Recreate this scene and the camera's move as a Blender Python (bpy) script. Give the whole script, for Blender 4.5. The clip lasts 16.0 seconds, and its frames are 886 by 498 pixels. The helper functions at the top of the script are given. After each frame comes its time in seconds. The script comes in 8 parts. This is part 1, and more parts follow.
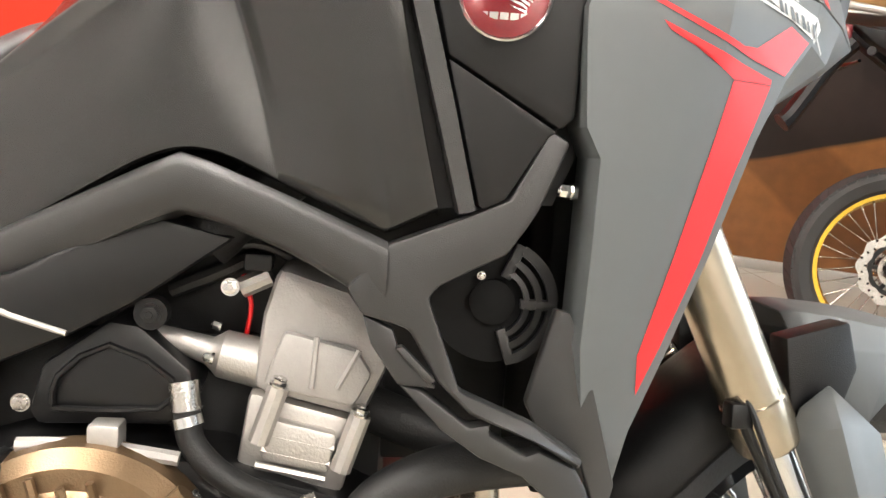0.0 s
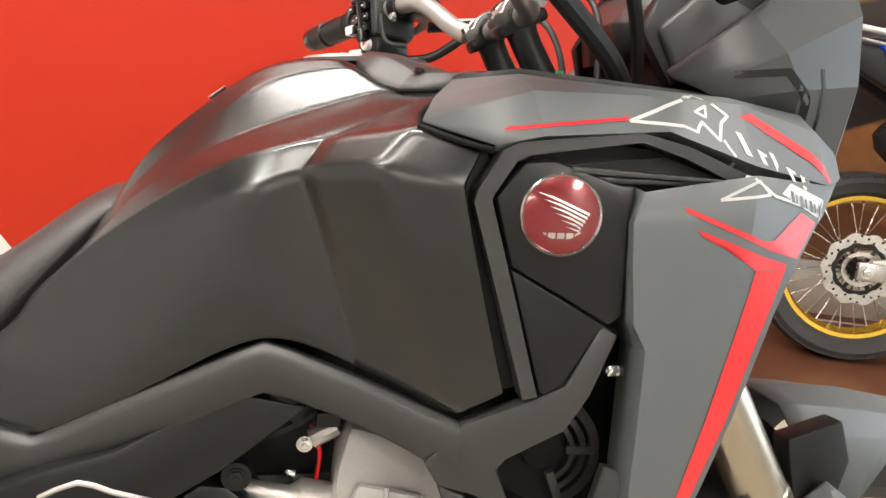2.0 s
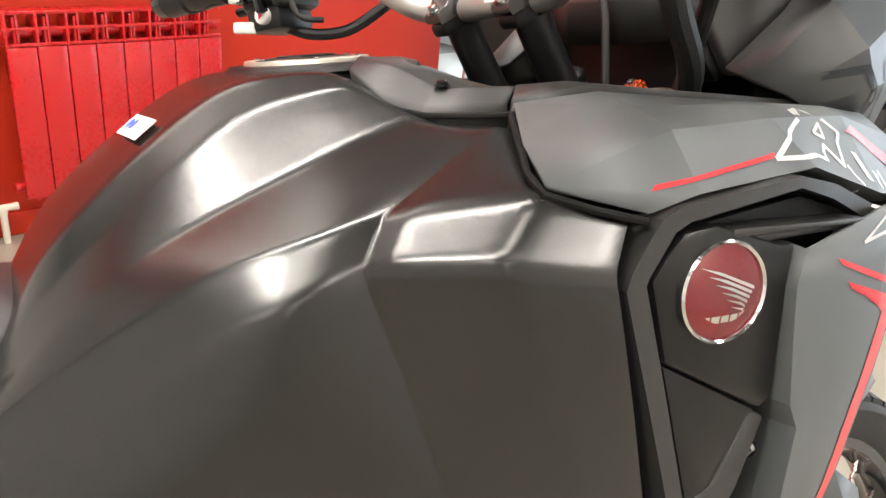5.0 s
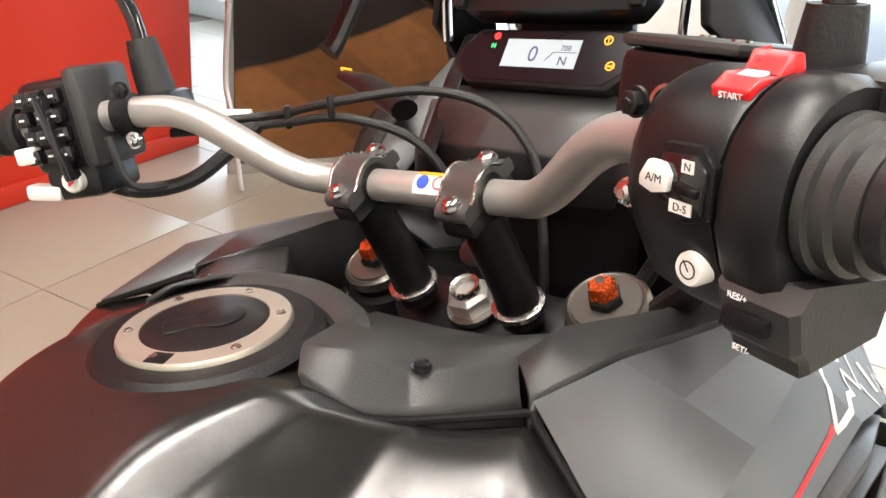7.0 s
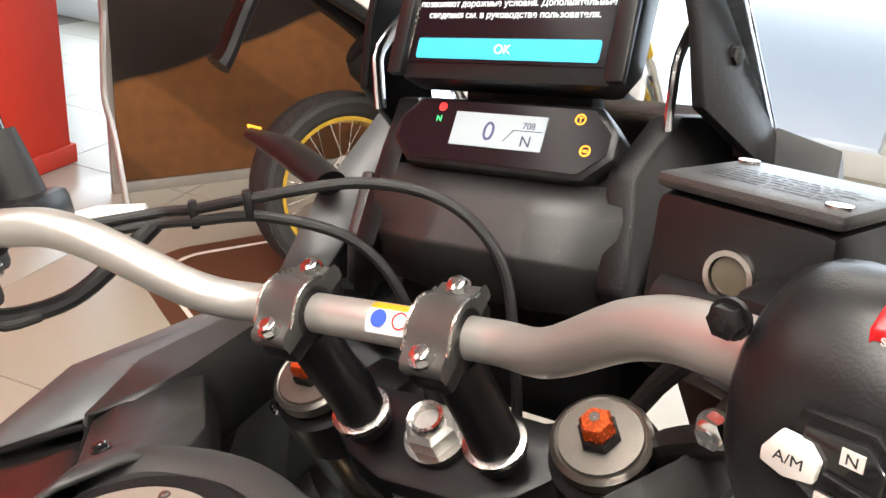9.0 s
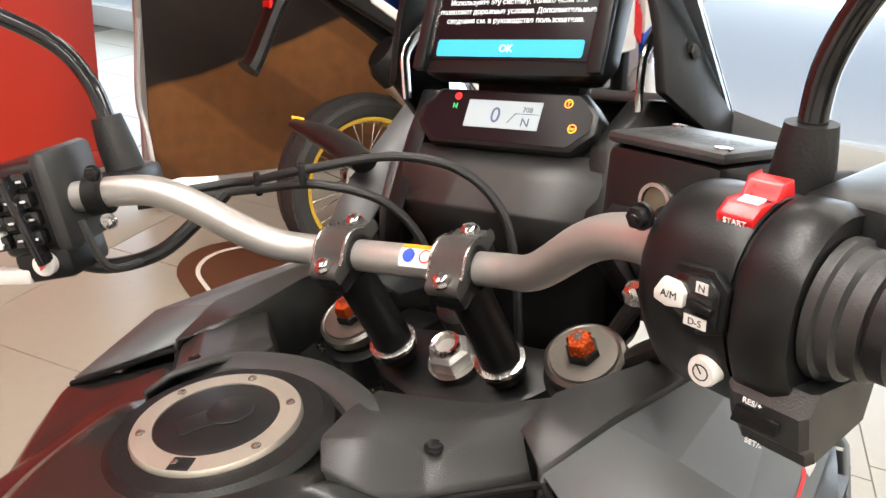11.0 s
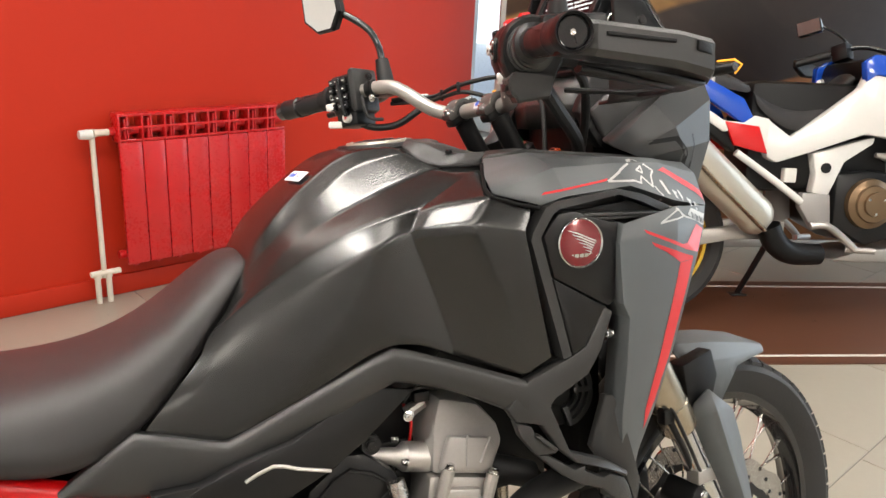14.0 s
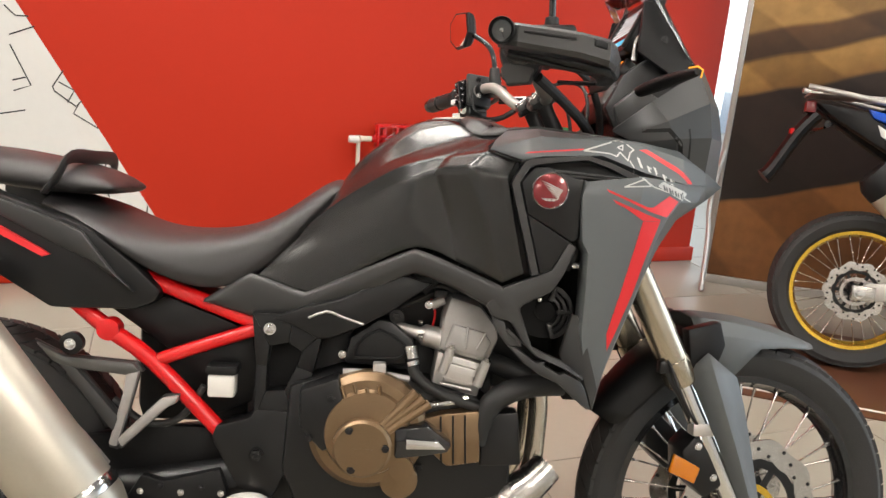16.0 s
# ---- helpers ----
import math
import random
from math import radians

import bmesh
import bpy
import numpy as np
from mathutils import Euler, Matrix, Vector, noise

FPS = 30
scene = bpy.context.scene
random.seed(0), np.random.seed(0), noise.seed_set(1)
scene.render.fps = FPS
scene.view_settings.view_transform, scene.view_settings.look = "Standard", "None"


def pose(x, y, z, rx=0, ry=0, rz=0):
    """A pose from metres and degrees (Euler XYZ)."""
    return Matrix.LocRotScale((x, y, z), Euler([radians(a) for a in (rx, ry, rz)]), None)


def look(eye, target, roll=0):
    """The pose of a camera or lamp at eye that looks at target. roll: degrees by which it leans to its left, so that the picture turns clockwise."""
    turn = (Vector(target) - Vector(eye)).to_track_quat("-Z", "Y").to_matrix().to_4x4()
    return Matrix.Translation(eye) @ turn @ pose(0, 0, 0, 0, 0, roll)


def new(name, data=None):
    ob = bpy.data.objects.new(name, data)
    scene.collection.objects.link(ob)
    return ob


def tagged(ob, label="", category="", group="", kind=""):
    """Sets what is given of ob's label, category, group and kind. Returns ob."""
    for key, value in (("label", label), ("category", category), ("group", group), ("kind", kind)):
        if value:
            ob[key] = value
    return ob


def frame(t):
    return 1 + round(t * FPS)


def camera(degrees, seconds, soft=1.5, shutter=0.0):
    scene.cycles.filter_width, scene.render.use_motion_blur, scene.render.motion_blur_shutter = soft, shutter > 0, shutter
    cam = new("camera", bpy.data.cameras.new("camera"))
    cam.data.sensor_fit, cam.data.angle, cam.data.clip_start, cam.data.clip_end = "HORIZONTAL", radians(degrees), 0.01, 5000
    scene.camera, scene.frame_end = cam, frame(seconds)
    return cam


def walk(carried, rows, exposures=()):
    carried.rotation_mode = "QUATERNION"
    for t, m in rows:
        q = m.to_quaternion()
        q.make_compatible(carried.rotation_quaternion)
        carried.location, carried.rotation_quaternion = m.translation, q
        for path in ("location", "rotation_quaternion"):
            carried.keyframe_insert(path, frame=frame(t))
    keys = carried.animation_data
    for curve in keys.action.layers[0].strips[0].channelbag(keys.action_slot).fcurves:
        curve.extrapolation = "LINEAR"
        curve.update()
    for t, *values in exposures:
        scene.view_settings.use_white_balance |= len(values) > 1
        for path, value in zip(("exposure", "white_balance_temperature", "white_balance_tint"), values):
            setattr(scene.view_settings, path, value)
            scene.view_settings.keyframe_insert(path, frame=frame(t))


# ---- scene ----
cam = camera(60.0, 16.0, soft=1.5)
PATH = [
    (0, (-0.1037, -0.6079, 1.0076), (0.0191, 0.3400, 0.7136), 5.43),
    (0.5, (-0.0933, -0.6020, 1.0596), (0.0186, 0.3453, 0.7595), 5.15),
    (1, (-0.0988, -0.6104, 1.1215), (0.0097, 0.3345, 0.8127), 4.62),
    (1.5, (-0.1281, -0.6134, 1.1628), (0.0021, 0.3245, 0.8413), 4.34),
    (2, (-0.1946, -0.6094, 1.1806), (-0.0222, 0.3183, 0.8495), 4.24),
    (2.5, (-0.2723, -0.5838, 1.1584), (-0.0515, 0.3278, 0.8117), 4.38),
    (3, (-0.3332, -0.5554, 1.1531), (-0.0552, 0.3362, 0.7958), 4.60),
    (3.2, (-0.3583, -0.5378, 1.1589), (-0.0480, 0.3394, 0.7926), 4.97),
    (5.3, (-0.3521, -0.3313, 1.2335), (0.1358, 0.4349, 0.8153), 5.48),
    (5.5, (-0.3500, -0.3216, 1.2497), (0.1577, 0.4290, 0.8267), 5.68),
    (6, (-0.3405, -0.2719, 1.2755), (0.2254, 0.4307, 0.8442), 5.90),
    (6.5, (-0.3429, -0.1935, 1.3063), (0.2851, 0.4516, 0.8710), 6.42),
    (7, (-0.3473, -0.1032, 1.3285), (0.3459, 0.4681, 0.8890), 6.98),
    (7.5, (-0.3420, -0.0470, 1.3553), (0.4133, 0.4341, 0.9104), 7.71),
    (8, (-0.2981, -0.0118, 1.3623), (0.4676, 0.4605, 0.9256), 7.41),
    (8.2, (-0.2778, 0.0054, 1.3557), (0.4898, 0.4759, 0.9207), 7.57),
    (10.5, (-0.2803, -0.0092, 1.3579), (0.4935, 0.4515, 0.9233), 7.36),
    (11, (-0.3770, -0.0633, 1.3764), (0.3812, 0.4248, 0.9441), 6.69),
    (11.5, (-0.4379, -0.1160, 1.3762), (0.2894, 0.4260, 0.9552), 5.82),
    (12, (-0.4905, -0.2417, 1.3604), (0.1947, 0.3633, 0.9550), 5.41),
    (12.5, (-0.5343, -0.4361, 1.3465), (0.0704, 0.2637, 0.9662), 3.92),
    (13, (-0.5536, -0.5591, 1.3411), (-0.0069, 0.1990, 0.9856), 3.25),
    (13.5, (-0.5638, -0.6626, 1.3227), (-0.0676, 0.1379, 0.9864), 2.76),
    (14, (-0.5656, -0.8064, 1.3012), (-0.1328, 0.0383, 0.9864), 3.03),
    (14.5, (-0.5188, -0.9485, 1.3079), (-0.1744, -0.0585, 1.0090), 3.37),
    (15, (-0.3923, -1.0823, 1.2929), (-0.1456, -0.1568, 1.0053), 3.79),
    (15.5, (-0.3256, -1.1981, 1.2839), (-0.1740, -0.2504, 1.0029), 4.12),
    (16, (-0.2751, -1.3376, 1.2715), (-0.2048, -0.3792, 0.9949), 4.33),
]
walk(cam, [(t, look(eye, target, roll)) for t, eye, target, roll in PATH],
     exposures=[(0, 0.55), (1.5, 0.18), (2, 0.15), (3, 0.45), (6, 0.05), (8, 0.13), (10.5, 0.05), (12.5, -0.2), (14, -0.22), (16, -0.3)])

# ---------------------------------------------------------------- light
world = bpy.data.worlds.new("overcast_sky")
scene.world = world
world.use_nodes = True
wn, wl = world.node_tree.nodes, world.node_tree.links
sky = wn.new("ShaderNodeTexSky")
sky.sky_type, sky.sun_disc = "NISHITA", False
sky.sun_elevation, sky.sun_rotation = radians(25), radians(60)
wl.new(sky.outputs[0], wn["Background"].inputs[0])
wn["Background"].inputs[1].default_value = 0.15
scene.view_settings.exposure = 0.0


def area_lamp(name, m, sx, sy, watts, colour):
    data = bpy.data.lights.new(name, "AREA")
    data.shape, data.size, data.size_y, data.energy, data.color = "RECTANGLE", sx, sy, watts, colour
    ob = new(name, data)
    ob.matrix_world = m
    return ob


def spot_lamp(name, m, watts, colour, cone, radius):
    data = bpy.data.lights.new(name, "SPOT")
    data.energy, data.color, data.spot_size, data.spot_blend, data.shadow_soft_size = watts, colour, radians(cone), 0.6, radius
    ob = new(name, data)
    ob.matrix_world = m
    return ob


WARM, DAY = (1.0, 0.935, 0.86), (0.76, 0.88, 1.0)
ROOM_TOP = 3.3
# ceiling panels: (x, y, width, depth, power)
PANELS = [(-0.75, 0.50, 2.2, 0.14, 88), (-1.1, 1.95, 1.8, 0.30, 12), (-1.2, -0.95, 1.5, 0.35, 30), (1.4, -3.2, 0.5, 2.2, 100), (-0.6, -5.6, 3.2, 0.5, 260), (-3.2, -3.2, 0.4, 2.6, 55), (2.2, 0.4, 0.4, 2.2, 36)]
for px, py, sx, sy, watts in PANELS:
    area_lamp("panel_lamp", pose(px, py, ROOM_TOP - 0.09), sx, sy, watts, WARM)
# track spots over the stand
SPOTS = [((-1.9, -0.55, 3.05), (-0.1, 0.0, 1.0), 150), ((-0.2, -2.6, 3.05), (-0.1, 0.1, 0.8), 60), ((1.4, -1.2, 3.05), (1.9, 1.2, 0.7), 50)]
for eye, target, watts in SPOTS:
    spot_lamp("track_spot_lamp", look(eye, target), watts, WARM, 55, 0.03)

# ---------------------------------------------------------------- materials


def mat(name, colour, rough=0.5, metal=0.0, var=0.10, scale=9.0, bump=0.0, bump_scale=300.0, coat=0.0, spec=0.5, rough_var=0.08):
    m = bpy.data.materials.new(name)
    m.use_nodes = True
    n, l = m.node_tree.nodes, m.node_tree.links
    b = n["Principled BSDF"]
    b.inputs["Roughness"].default_value, b.inputs["Metallic"].default_value = rough, metal
    b.inputs["Specular IOR Level"].default_value = spec
    b.inputs["Coat Weight"].default_value = coat
    b.inputs["Coat Roughness"].default_value = 0.05
    tc = n.new("ShaderNodeTexCoord")
    big, fine, mix, ramp = n.new("ShaderNodeTexNoise"), n.new("ShaderNodeTexNoise"), n.new("ShaderNodeMath"), n.new("ShaderNodeMixRGB")
    big.inputs["Scale"].default_value, fine.inputs["Scale"].default_value = scale, scale * 14
    big.inputs["Detail"].default_value, fine.inputs["Detail"].default_value = 4, 2
    for t in (big, fine):
        l.new(tc.outputs["Object"], t.inputs["Vector"])
    mix.operation = "ADD"
    l.new(big.outputs[0], mix.inputs[0])
    l.new(fine.outputs[0], mix.inputs[1])
    half = n.new("ShaderNodeMath")
    half.operation, half.inputs[1].default_value = "MULTIPLY", 0.5
    l.new(mix.outputs[0], half.inputs[0])
    ramp.inputs[1].default_value = (*[c * (1 - var) for c in colour], 1)
    ramp.inputs[2].default_value = (*[min(1, c * (1 + var)) for c in colour], 1)
    l.new(half.outputs[0], ramp.inputs[0])
    l.new(ramp.outputs[0], b.inputs["Base Color"])
    rr = n.new("ShaderNodeMapRange")
    rr.inputs[3].default_value, rr.inputs[4].default_value = max(0.02, rough - rough_var), min(1, rough + rough_var)
    l.new(half.outputs[0], rr.inputs[0])
    l.new(rr.outputs[0], b.inputs["Roughness"])
    if bump:
        grain, bp = n.new("ShaderNodeTexNoise"), n.new("ShaderNodeBump")
        grain.inputs["Scale"].default_value, grain.inputs["Detail"].default_value = bump_scale, 2
        bp.inputs["Strength"].default_value, bp.inputs["Distance"].default_value = bump, 0.001
        l.new(tc.outputs["Object"], grain.inputs["Vector"])
        l.new(grain.outputs[0], bp.inputs["Height"])
        l.new(bp.outputs[0], b.inputs["Normal"])
    return m


def glow(name, colour, strength):
    m = bpy.data.materials.new(name)
    m.use_nodes = True
    n, l = m.node_tree.nodes, m.node_tree.links
    b = n["Principled BSDF"]
    b.inputs["Base Color"].default_value = (*[c * 0.5 for c in colour], 1)
    b.inputs["Emission Color"].default_value = (*colour, 1)
    b.inputs["Emission Strength"].default_value = strength
    return m


def clear(name, colour, rough=0.0, ior=1.45, alpha=None):
    m = bpy.data.materials.new(name)
    m.use_nodes = True
    b = m.node_tree.nodes["Principled BSDF"]
    b.inputs["Base Color"].default_value, b.inputs["Roughness"].default_value = (*colour, 1), rough
    b.inputs["Transmission Weight"].default_value, b.inputs["IOR"].default_value = 1.0, ior
    return m


def sparkle_black():
    """Matt black tank lacquer with a fine pale grain."""
    m = mat("tank_lacquer", (0.0095, 0.0095, 0.009), 0.24, 0.0, 0.25, 5, 0.05, 1200, spec=0.70, rough_var=0.03)
    n, l = m.node_tree.nodes, m.node_tree.links
    b = n["Principled BSDF"]
    tc, grain, ramp = n.new("ShaderNodeTexCoord"), n.new("ShaderNodeTexNoise"), n.new("ShaderNodeValToRGB")
    grain.inputs["Scale"].default_value, grain.inputs["Detail"].default_value = 850, 1
    ramp.color_ramp.elements[0].position, ramp.color_ramp.elements[1].position = 0.52, 0.78
    l.new(tc.outputs["Object"], grain.inputs["Vector"])
    l.new(grain.outputs[0], ramp.inputs[0])
    mixc = n.new("ShaderNodeMixRGB")
    src = b.inputs["Base Color"].links[0].from_socket
    l.new(ramp.outputs[0], mixc.inputs[0])
    l.new(src, mixc.inputs[1])
    mixc.inputs[2].default_value = (0.021, 0.021, 0.020, 1)
    l.new(mixc.outputs[0], b.inputs["Base Color"])
    return m


TANK = sparkle_black()
PLASTIC = mat("moulded_black_plastic", (0.005, 0.005, 0.0053), 0.42, 0, 0.25, 7, 0.40, 900, spec=0.28)
SATIN = mat("satin_dark_plastic", (0.007, 0.007, 0.0074), 0.34, 0, 0.15, 7, 0.12, 1100, spec=0.36)
COWL = mat("dark_graphite_paint", (0.048, 0.050, 0.051), 0.42, 0, 0.08, 5, 0.05, 1500)
TRIM = mat("charcoal_trim_plastic", (0.028, 0.028, 0.0275), 0.36, 0, 0.14, 6, 0.30, 1300)
GREY = mat("matt_ballistic_grey_paint", (0.100, 0.109, 0.112), 0.50, 0.05, 0.08, 5, 0.05, 1500)
GRIP = mat("smooth_grip_rubber", (0.010, 0.010, 0.011), 0.36, 0, 0.2, 14, 0.15, 600, spec=0.45)
GLOSSBLACK = mat("gloss_black", (0.010, 0.010, 0.011), 0.12, 0, 0.1, 8, coat=0.5)
# black plastic darkened further, so its colour holds the shade of deep openings
SHADEBLACK = mat("shade_black_plastic", (0.004, 0.004, 0.004), 0.7, 0, 0.2, 14, spec=0.2)
RUBBER = mat("rubber", (0.008, 0.008, 0.008), 0.55, 0, 0.25, 14, 0.35, 500)
TYRE = mat("tyre_rubber", (0.024, 0.0235, 0.023), 0.72, 0, 0.3, 8, 0.5, 260)
SEAT = mat("seat_vinyl", (0.022, 0.0205, 0.0205), 0.42, 0, 0.2, 6, 0.5, 1400)
STEEL = mat("brushed_steel", (0.52, 0.50, 0.47), 0.26, 1.0, 0.1, 30, 0.05, 700)
CHROME = mat("bright_metal", (0.70, 0.70, 0.69), 0.17, 1.0, 0.05, 20, rough_var=0.05)
BAR = mat("titanium_grey_bar", (0.42, 0.40, 0.375), 0.33, 0.6, 0.06, 14, 0.05, 1200)
ALU = mat("cast_aluminium", (0.50, 0.48, 0.455), 0.40, 0.8, 0.14, 16, 0.35, 420)
MAG = mat("grey_head_cover", (0.36, 0.345, 0.33), 0.45, 0.4, 0.12, 14, 0.35, 500)
BRONZE = mat("bronze_engine_cover", (0.21, 0.140, 0.080), 0.32, 0.8, 0.12, 14, 0.3, 600)
FORK = mat("bronze_anodised_fork", (0.46, 0.40, 0.31), 0.24, 0.9, 0.06, 10, 0.03, 900)
SATINSTEEL = mat("satin_champagne_steel", (0.56, 0.52, 0.44), 0.40, 0.85, 0.08, 12, 0.06, 900)
CAPMETAL = mat("turned_dark_cap", (0.17, 0.155, 0.135), 0.34, 0.85, 0.1, 40, 0.1, 700)
CLAMPMETAL = mat("dark_anodised_clamp", (0.10, 0.098, 0.094), 0.36, 0.55, 0.1, 30, 0.1, 900)
REDPAINT = mat("gloss_red_frame_paint", (0.60, 0.004, 0.006), 0.30, 0, 0.06, 9, coat=0.25)
REDDECAL = mat("red_decal", (0.66, 0.020, 0.025), 0.40, 0, 0.05, 9)
WHITEDECAL = mat("pale_grey_decal", (0.55, 0.55, 0.53), 0.42, 0, 0.06, 9)
WHITEPLASTIC = mat("white_plastic", (0.72, 0.70, 0.66), 0.38, 0, 0.05, 20)
ORANGE = mat("amber_lens", (0.50, 0.15, 0.004), 0.15, 0, 0.08, 60, 0.4, 600, coat=0.5)
ORANGECAP = mat("orange_anodised", (0.70, 0.10, 0.02), 0.28, 0.7, 0.06, 30)
GOLD = mat("gold_rim", (0.72, 0.46, 0.06), 0.25, 0.85, 0.06, 20)
GREENWIRE = mat("green_wire", (0.0, 0.22, 0.06), 0.4)
BADGE = mat("ruby_badge", (0.17, 0.002, 0.006), 0.22, 0.30, 0.2, 30, coat=1.0)
LABEL = mat("paper_label", (0.78, 0.78, 0.80), 0.5, 0, 0.04, 30)
BLUEINK = mat("blue_ink", (0.02, 0.07, 0.45), 0.5)
REDINK = mat("red_ink", (0.55, 0.03, 0.03), 0.5)
ORANGEINK = mat("orange_ink", (0.85, 0.30, 0.01), 0.5)
WHITEPAINT = mat("white_motorcycle_paint", (0.74, 0.73, 0.70), 0.22, 0, 0.04, 8, coat=0.5)
BLUEPAINT = mat("blue_motorcycle_paint", (0.010, 0.075, 0.50), 0.22, 0, 0.06, 8, coat=0.6)
GLASS = clear("clear_screen", (0.90, 0.91, 0.92), 0.02, 1.38)
MIRROR = mat("mirror_glass", (0.9, 0.9, 0.9), 0.02, 1.0, 0.0, 5, rough_var=0.0)
SCREEN = mat("dark_display_glass", (0.006, 0.005, 0.007), 0.16, 0, 0.1, 20, spec=0.16)

# ---------------------------------------------------------------- building helpers


def part(name, bm, material, parent=None, label="", sharp=35, mods=()):
    """One mesh object of its own, under a thing or a part."""
    bmesh.ops.recalc_face_normals(bm, faces=bm.faces[:])
    if any(e.is_boundary for e in bm.edges):
        # open skins look outwards, away from the long axis of their thing
        bm.normal_update()
        lean = sum(f.calc_area() * (f.normal.y * f.calc_center_median().y * 4 + f.normal.z * 0.5 + f.normal.x * 0.05) for f in bm.faces)
        if lean < 0:
            bmesh.ops.reverse_faces(bm, faces=bm.faces[:])
    me = bpy.data.meshes.new(name)
    bm.to_mesh(me)
    bm.free()
    me.polygons.foreach_set("use_smooth", [True] * len(me.polygons))
    me.set_sharp_from_angle(angle=radians(sharp))
    me.materials.append(material)
    ob = new(name, me)
    ob.parent = parent
    if label:
        ob["label"] = label
    for kind, value in mods:
        md = ob.modifiers.new(kind.lower(), kind)
        if kind == "SUBSURF":
            md.levels = md.render_levels = value
        elif kind == "SOLIDIFY":
            md.thickness, md.offset = value, -1
    return ob


def thing(name, m, label, category, group="", kind=""):
    ob = new(name)
    ob.matrix_world = m
    return tagged(ob, label, category, group, kind)


def soften(bm, width, angle=25, segments=2):
    bm.normal_update()
    edges = [e for e in bm.edges if len(e.link_faces) == 2 and e.calc_face_angle(0) > radians(angle)]
    if width:
        bmesh.ops.bevel(bm, geom=edges, offset=width, segments=segments, affect="EDGES", profile=0.5, clamp_overlap=True)
    return bm


def block(lo, hi, bevel=0.0, m=None, taper=1.0):
    bm = bmesh.new()
    bmesh.ops.create_cube(bm, size=1)
    for v in bm.verts:
        k = taper if v.co.z > 0 else 1.0
        v.co = [a + (c * (k if i < 2 else 1) + 0.5) * (b - a) for i, (a, b, c) in enumerate(zip(lo, hi, v.co))]
    if bevel:
        soften(bm, bevel)
    if m:
        bm.transform(m)
    return bm


def plate(pts, side=-1, thick=0.008, bevel=0.002):
    """A moulded plate: an outline of (x, half width, z) on one flank, thick inwards."""
    bm = bmesh.new()
    outer = [bm.verts.new((x, side * h, z)) for x, h, z in pts]
    inner = [bm.verts.new((x, side * (h - thick), z)) for x, h, z in pts]
    bm.faces.new(outer), bm.faces.new(inner)
    n = len(pts)
    for i in range(n):
        bm.faces.new((outer[i], outer[(i + 1) % n], inner[(i + 1) % n], inner[i]))
    bmesh.ops.recalc_face_normals(bm, faces=bm.faces[:])
    if bevel:
        soften(bm, bevel)
    bmesh.ops.triangulate(bm, faces=[f for f in bm.faces if len(f.verts) > 4])
    return bm


def flat(pts, side=-1, thick=0.008, bevel=0.002, h=0.2):
    return plate([(x, h, z) for x, z in pts], side, thick, bevel)


def sheet(rows, side=-1):
    """A skin through rows of points (x, half width, z)."""
    bm = bmesh.new()
    grid = [[bm.verts.new((x, side * h, z)) for x, h, z in row] for row in rows]
    for a, b in zip(grid, grid[1:]):
        for i in range(len(a) - 1):
            bm.faces.new((a[i], a[i + 1], b[i + 1], b[i]))
    return bm


def rounded(pts, steps):
    """A smooth line through points."""
    pts = [Vector(p) for p in pts]
    out = []
    for i in range(len(pts) - 1):
        a, b, c, d = pts[max(i - 1, 0)], pts[i], pts[i + 1], pts[min(i + 2, len(pts) - 1)]
        for k in range(steps):
            t = k / steps
            out.append(0.5 * (2 * b + (c - a) * t + (2 * a - 5 * b + 4 * c - d) * t * t + (3 * b - a - 3 * c + d) * t ** 3))
    return out + [pts[-1]]


def tube(pts, radius, n=12, steps=5, squash=1.0, bm=None):
    """A swept round bar; radius is a number or one for each point."""
    bm = bm or bmesh.new()
    pts = [Vector([float(c) for c in p]) for p in pts]
    line = rounded(pts, steps) if steps > 1 else [Vector(p) for p in pts]
    m = len(line)
    rad = [radius] * m if isinstance(radius, (int, float)) else [float(v) for v in np.interp(np.linspace(0, len(radius) - 1, m), range(len(radius)), radius)]
    rings, up = [], Vector((0, 0, 1))
    for i, p in enumerate(line):
        way = (line[min(i + 1, m - 1)] - line[max(i - 1, 0)]).normalized()
        if abs(way.dot(up)) > 0.98:
            up = Vector((0, 1, 0)) if abs(way.y) < 0.9 else Vector((1, 0, 0))
        u = way.cross(up).normalized()
        v = u.cross(way).normalized()
        up = v
        rings.append([bm.verts.new(p + rad[i] * (u * math.cos(a) + squash * v * math.sin(a))) for a in (2 * math.pi * k / n for k in range(n))])
    for a, b in zip(rings, rings[1:]):
        for k in range(n):
            bm.faces.new((a[k], a[(k + 1) % n], b[(k + 1) % n], b[k]))
    bm.faces.new(rings[0]), bm.faces.new(rings[-1])
    return bm


def turned(profile, m=None, n=32, bm=None, closed=False):
    """A body turned round the z axis from (radius, height) pairs, then set by m."""
    bm = bm or bmesh.new()
    m = m or Matrix()
    rings = []
    for r, z in profile:
        rings.append([bm.verts.new(m @ Vector((max(r, 1e-4) * math.cos(a), max(r, 1e-4) * math.sin(a), z))) for a in (2 * math.pi * k / n for k in range(n))])
    pairs = list(zip(rings, rings[1:])) + ([(rings[-1], rings[0])] if closed else [])
    for a, b in pairs:
        for k in range(n):
            bm.faces.new((a[k], a[(k + 1) % n], b[(k + 1) % n], b[k]))
    if not closed:
        bm.faces.new(rings[0]), bm.faces.new(rings[-1])
    return bm


def facing(at, way):
    """A pose whose z axis points along way."""
    return Matrix.Translation(at) @ Vector(way).to_track_quat("Z", "Y").to_matrix().to_4x4()


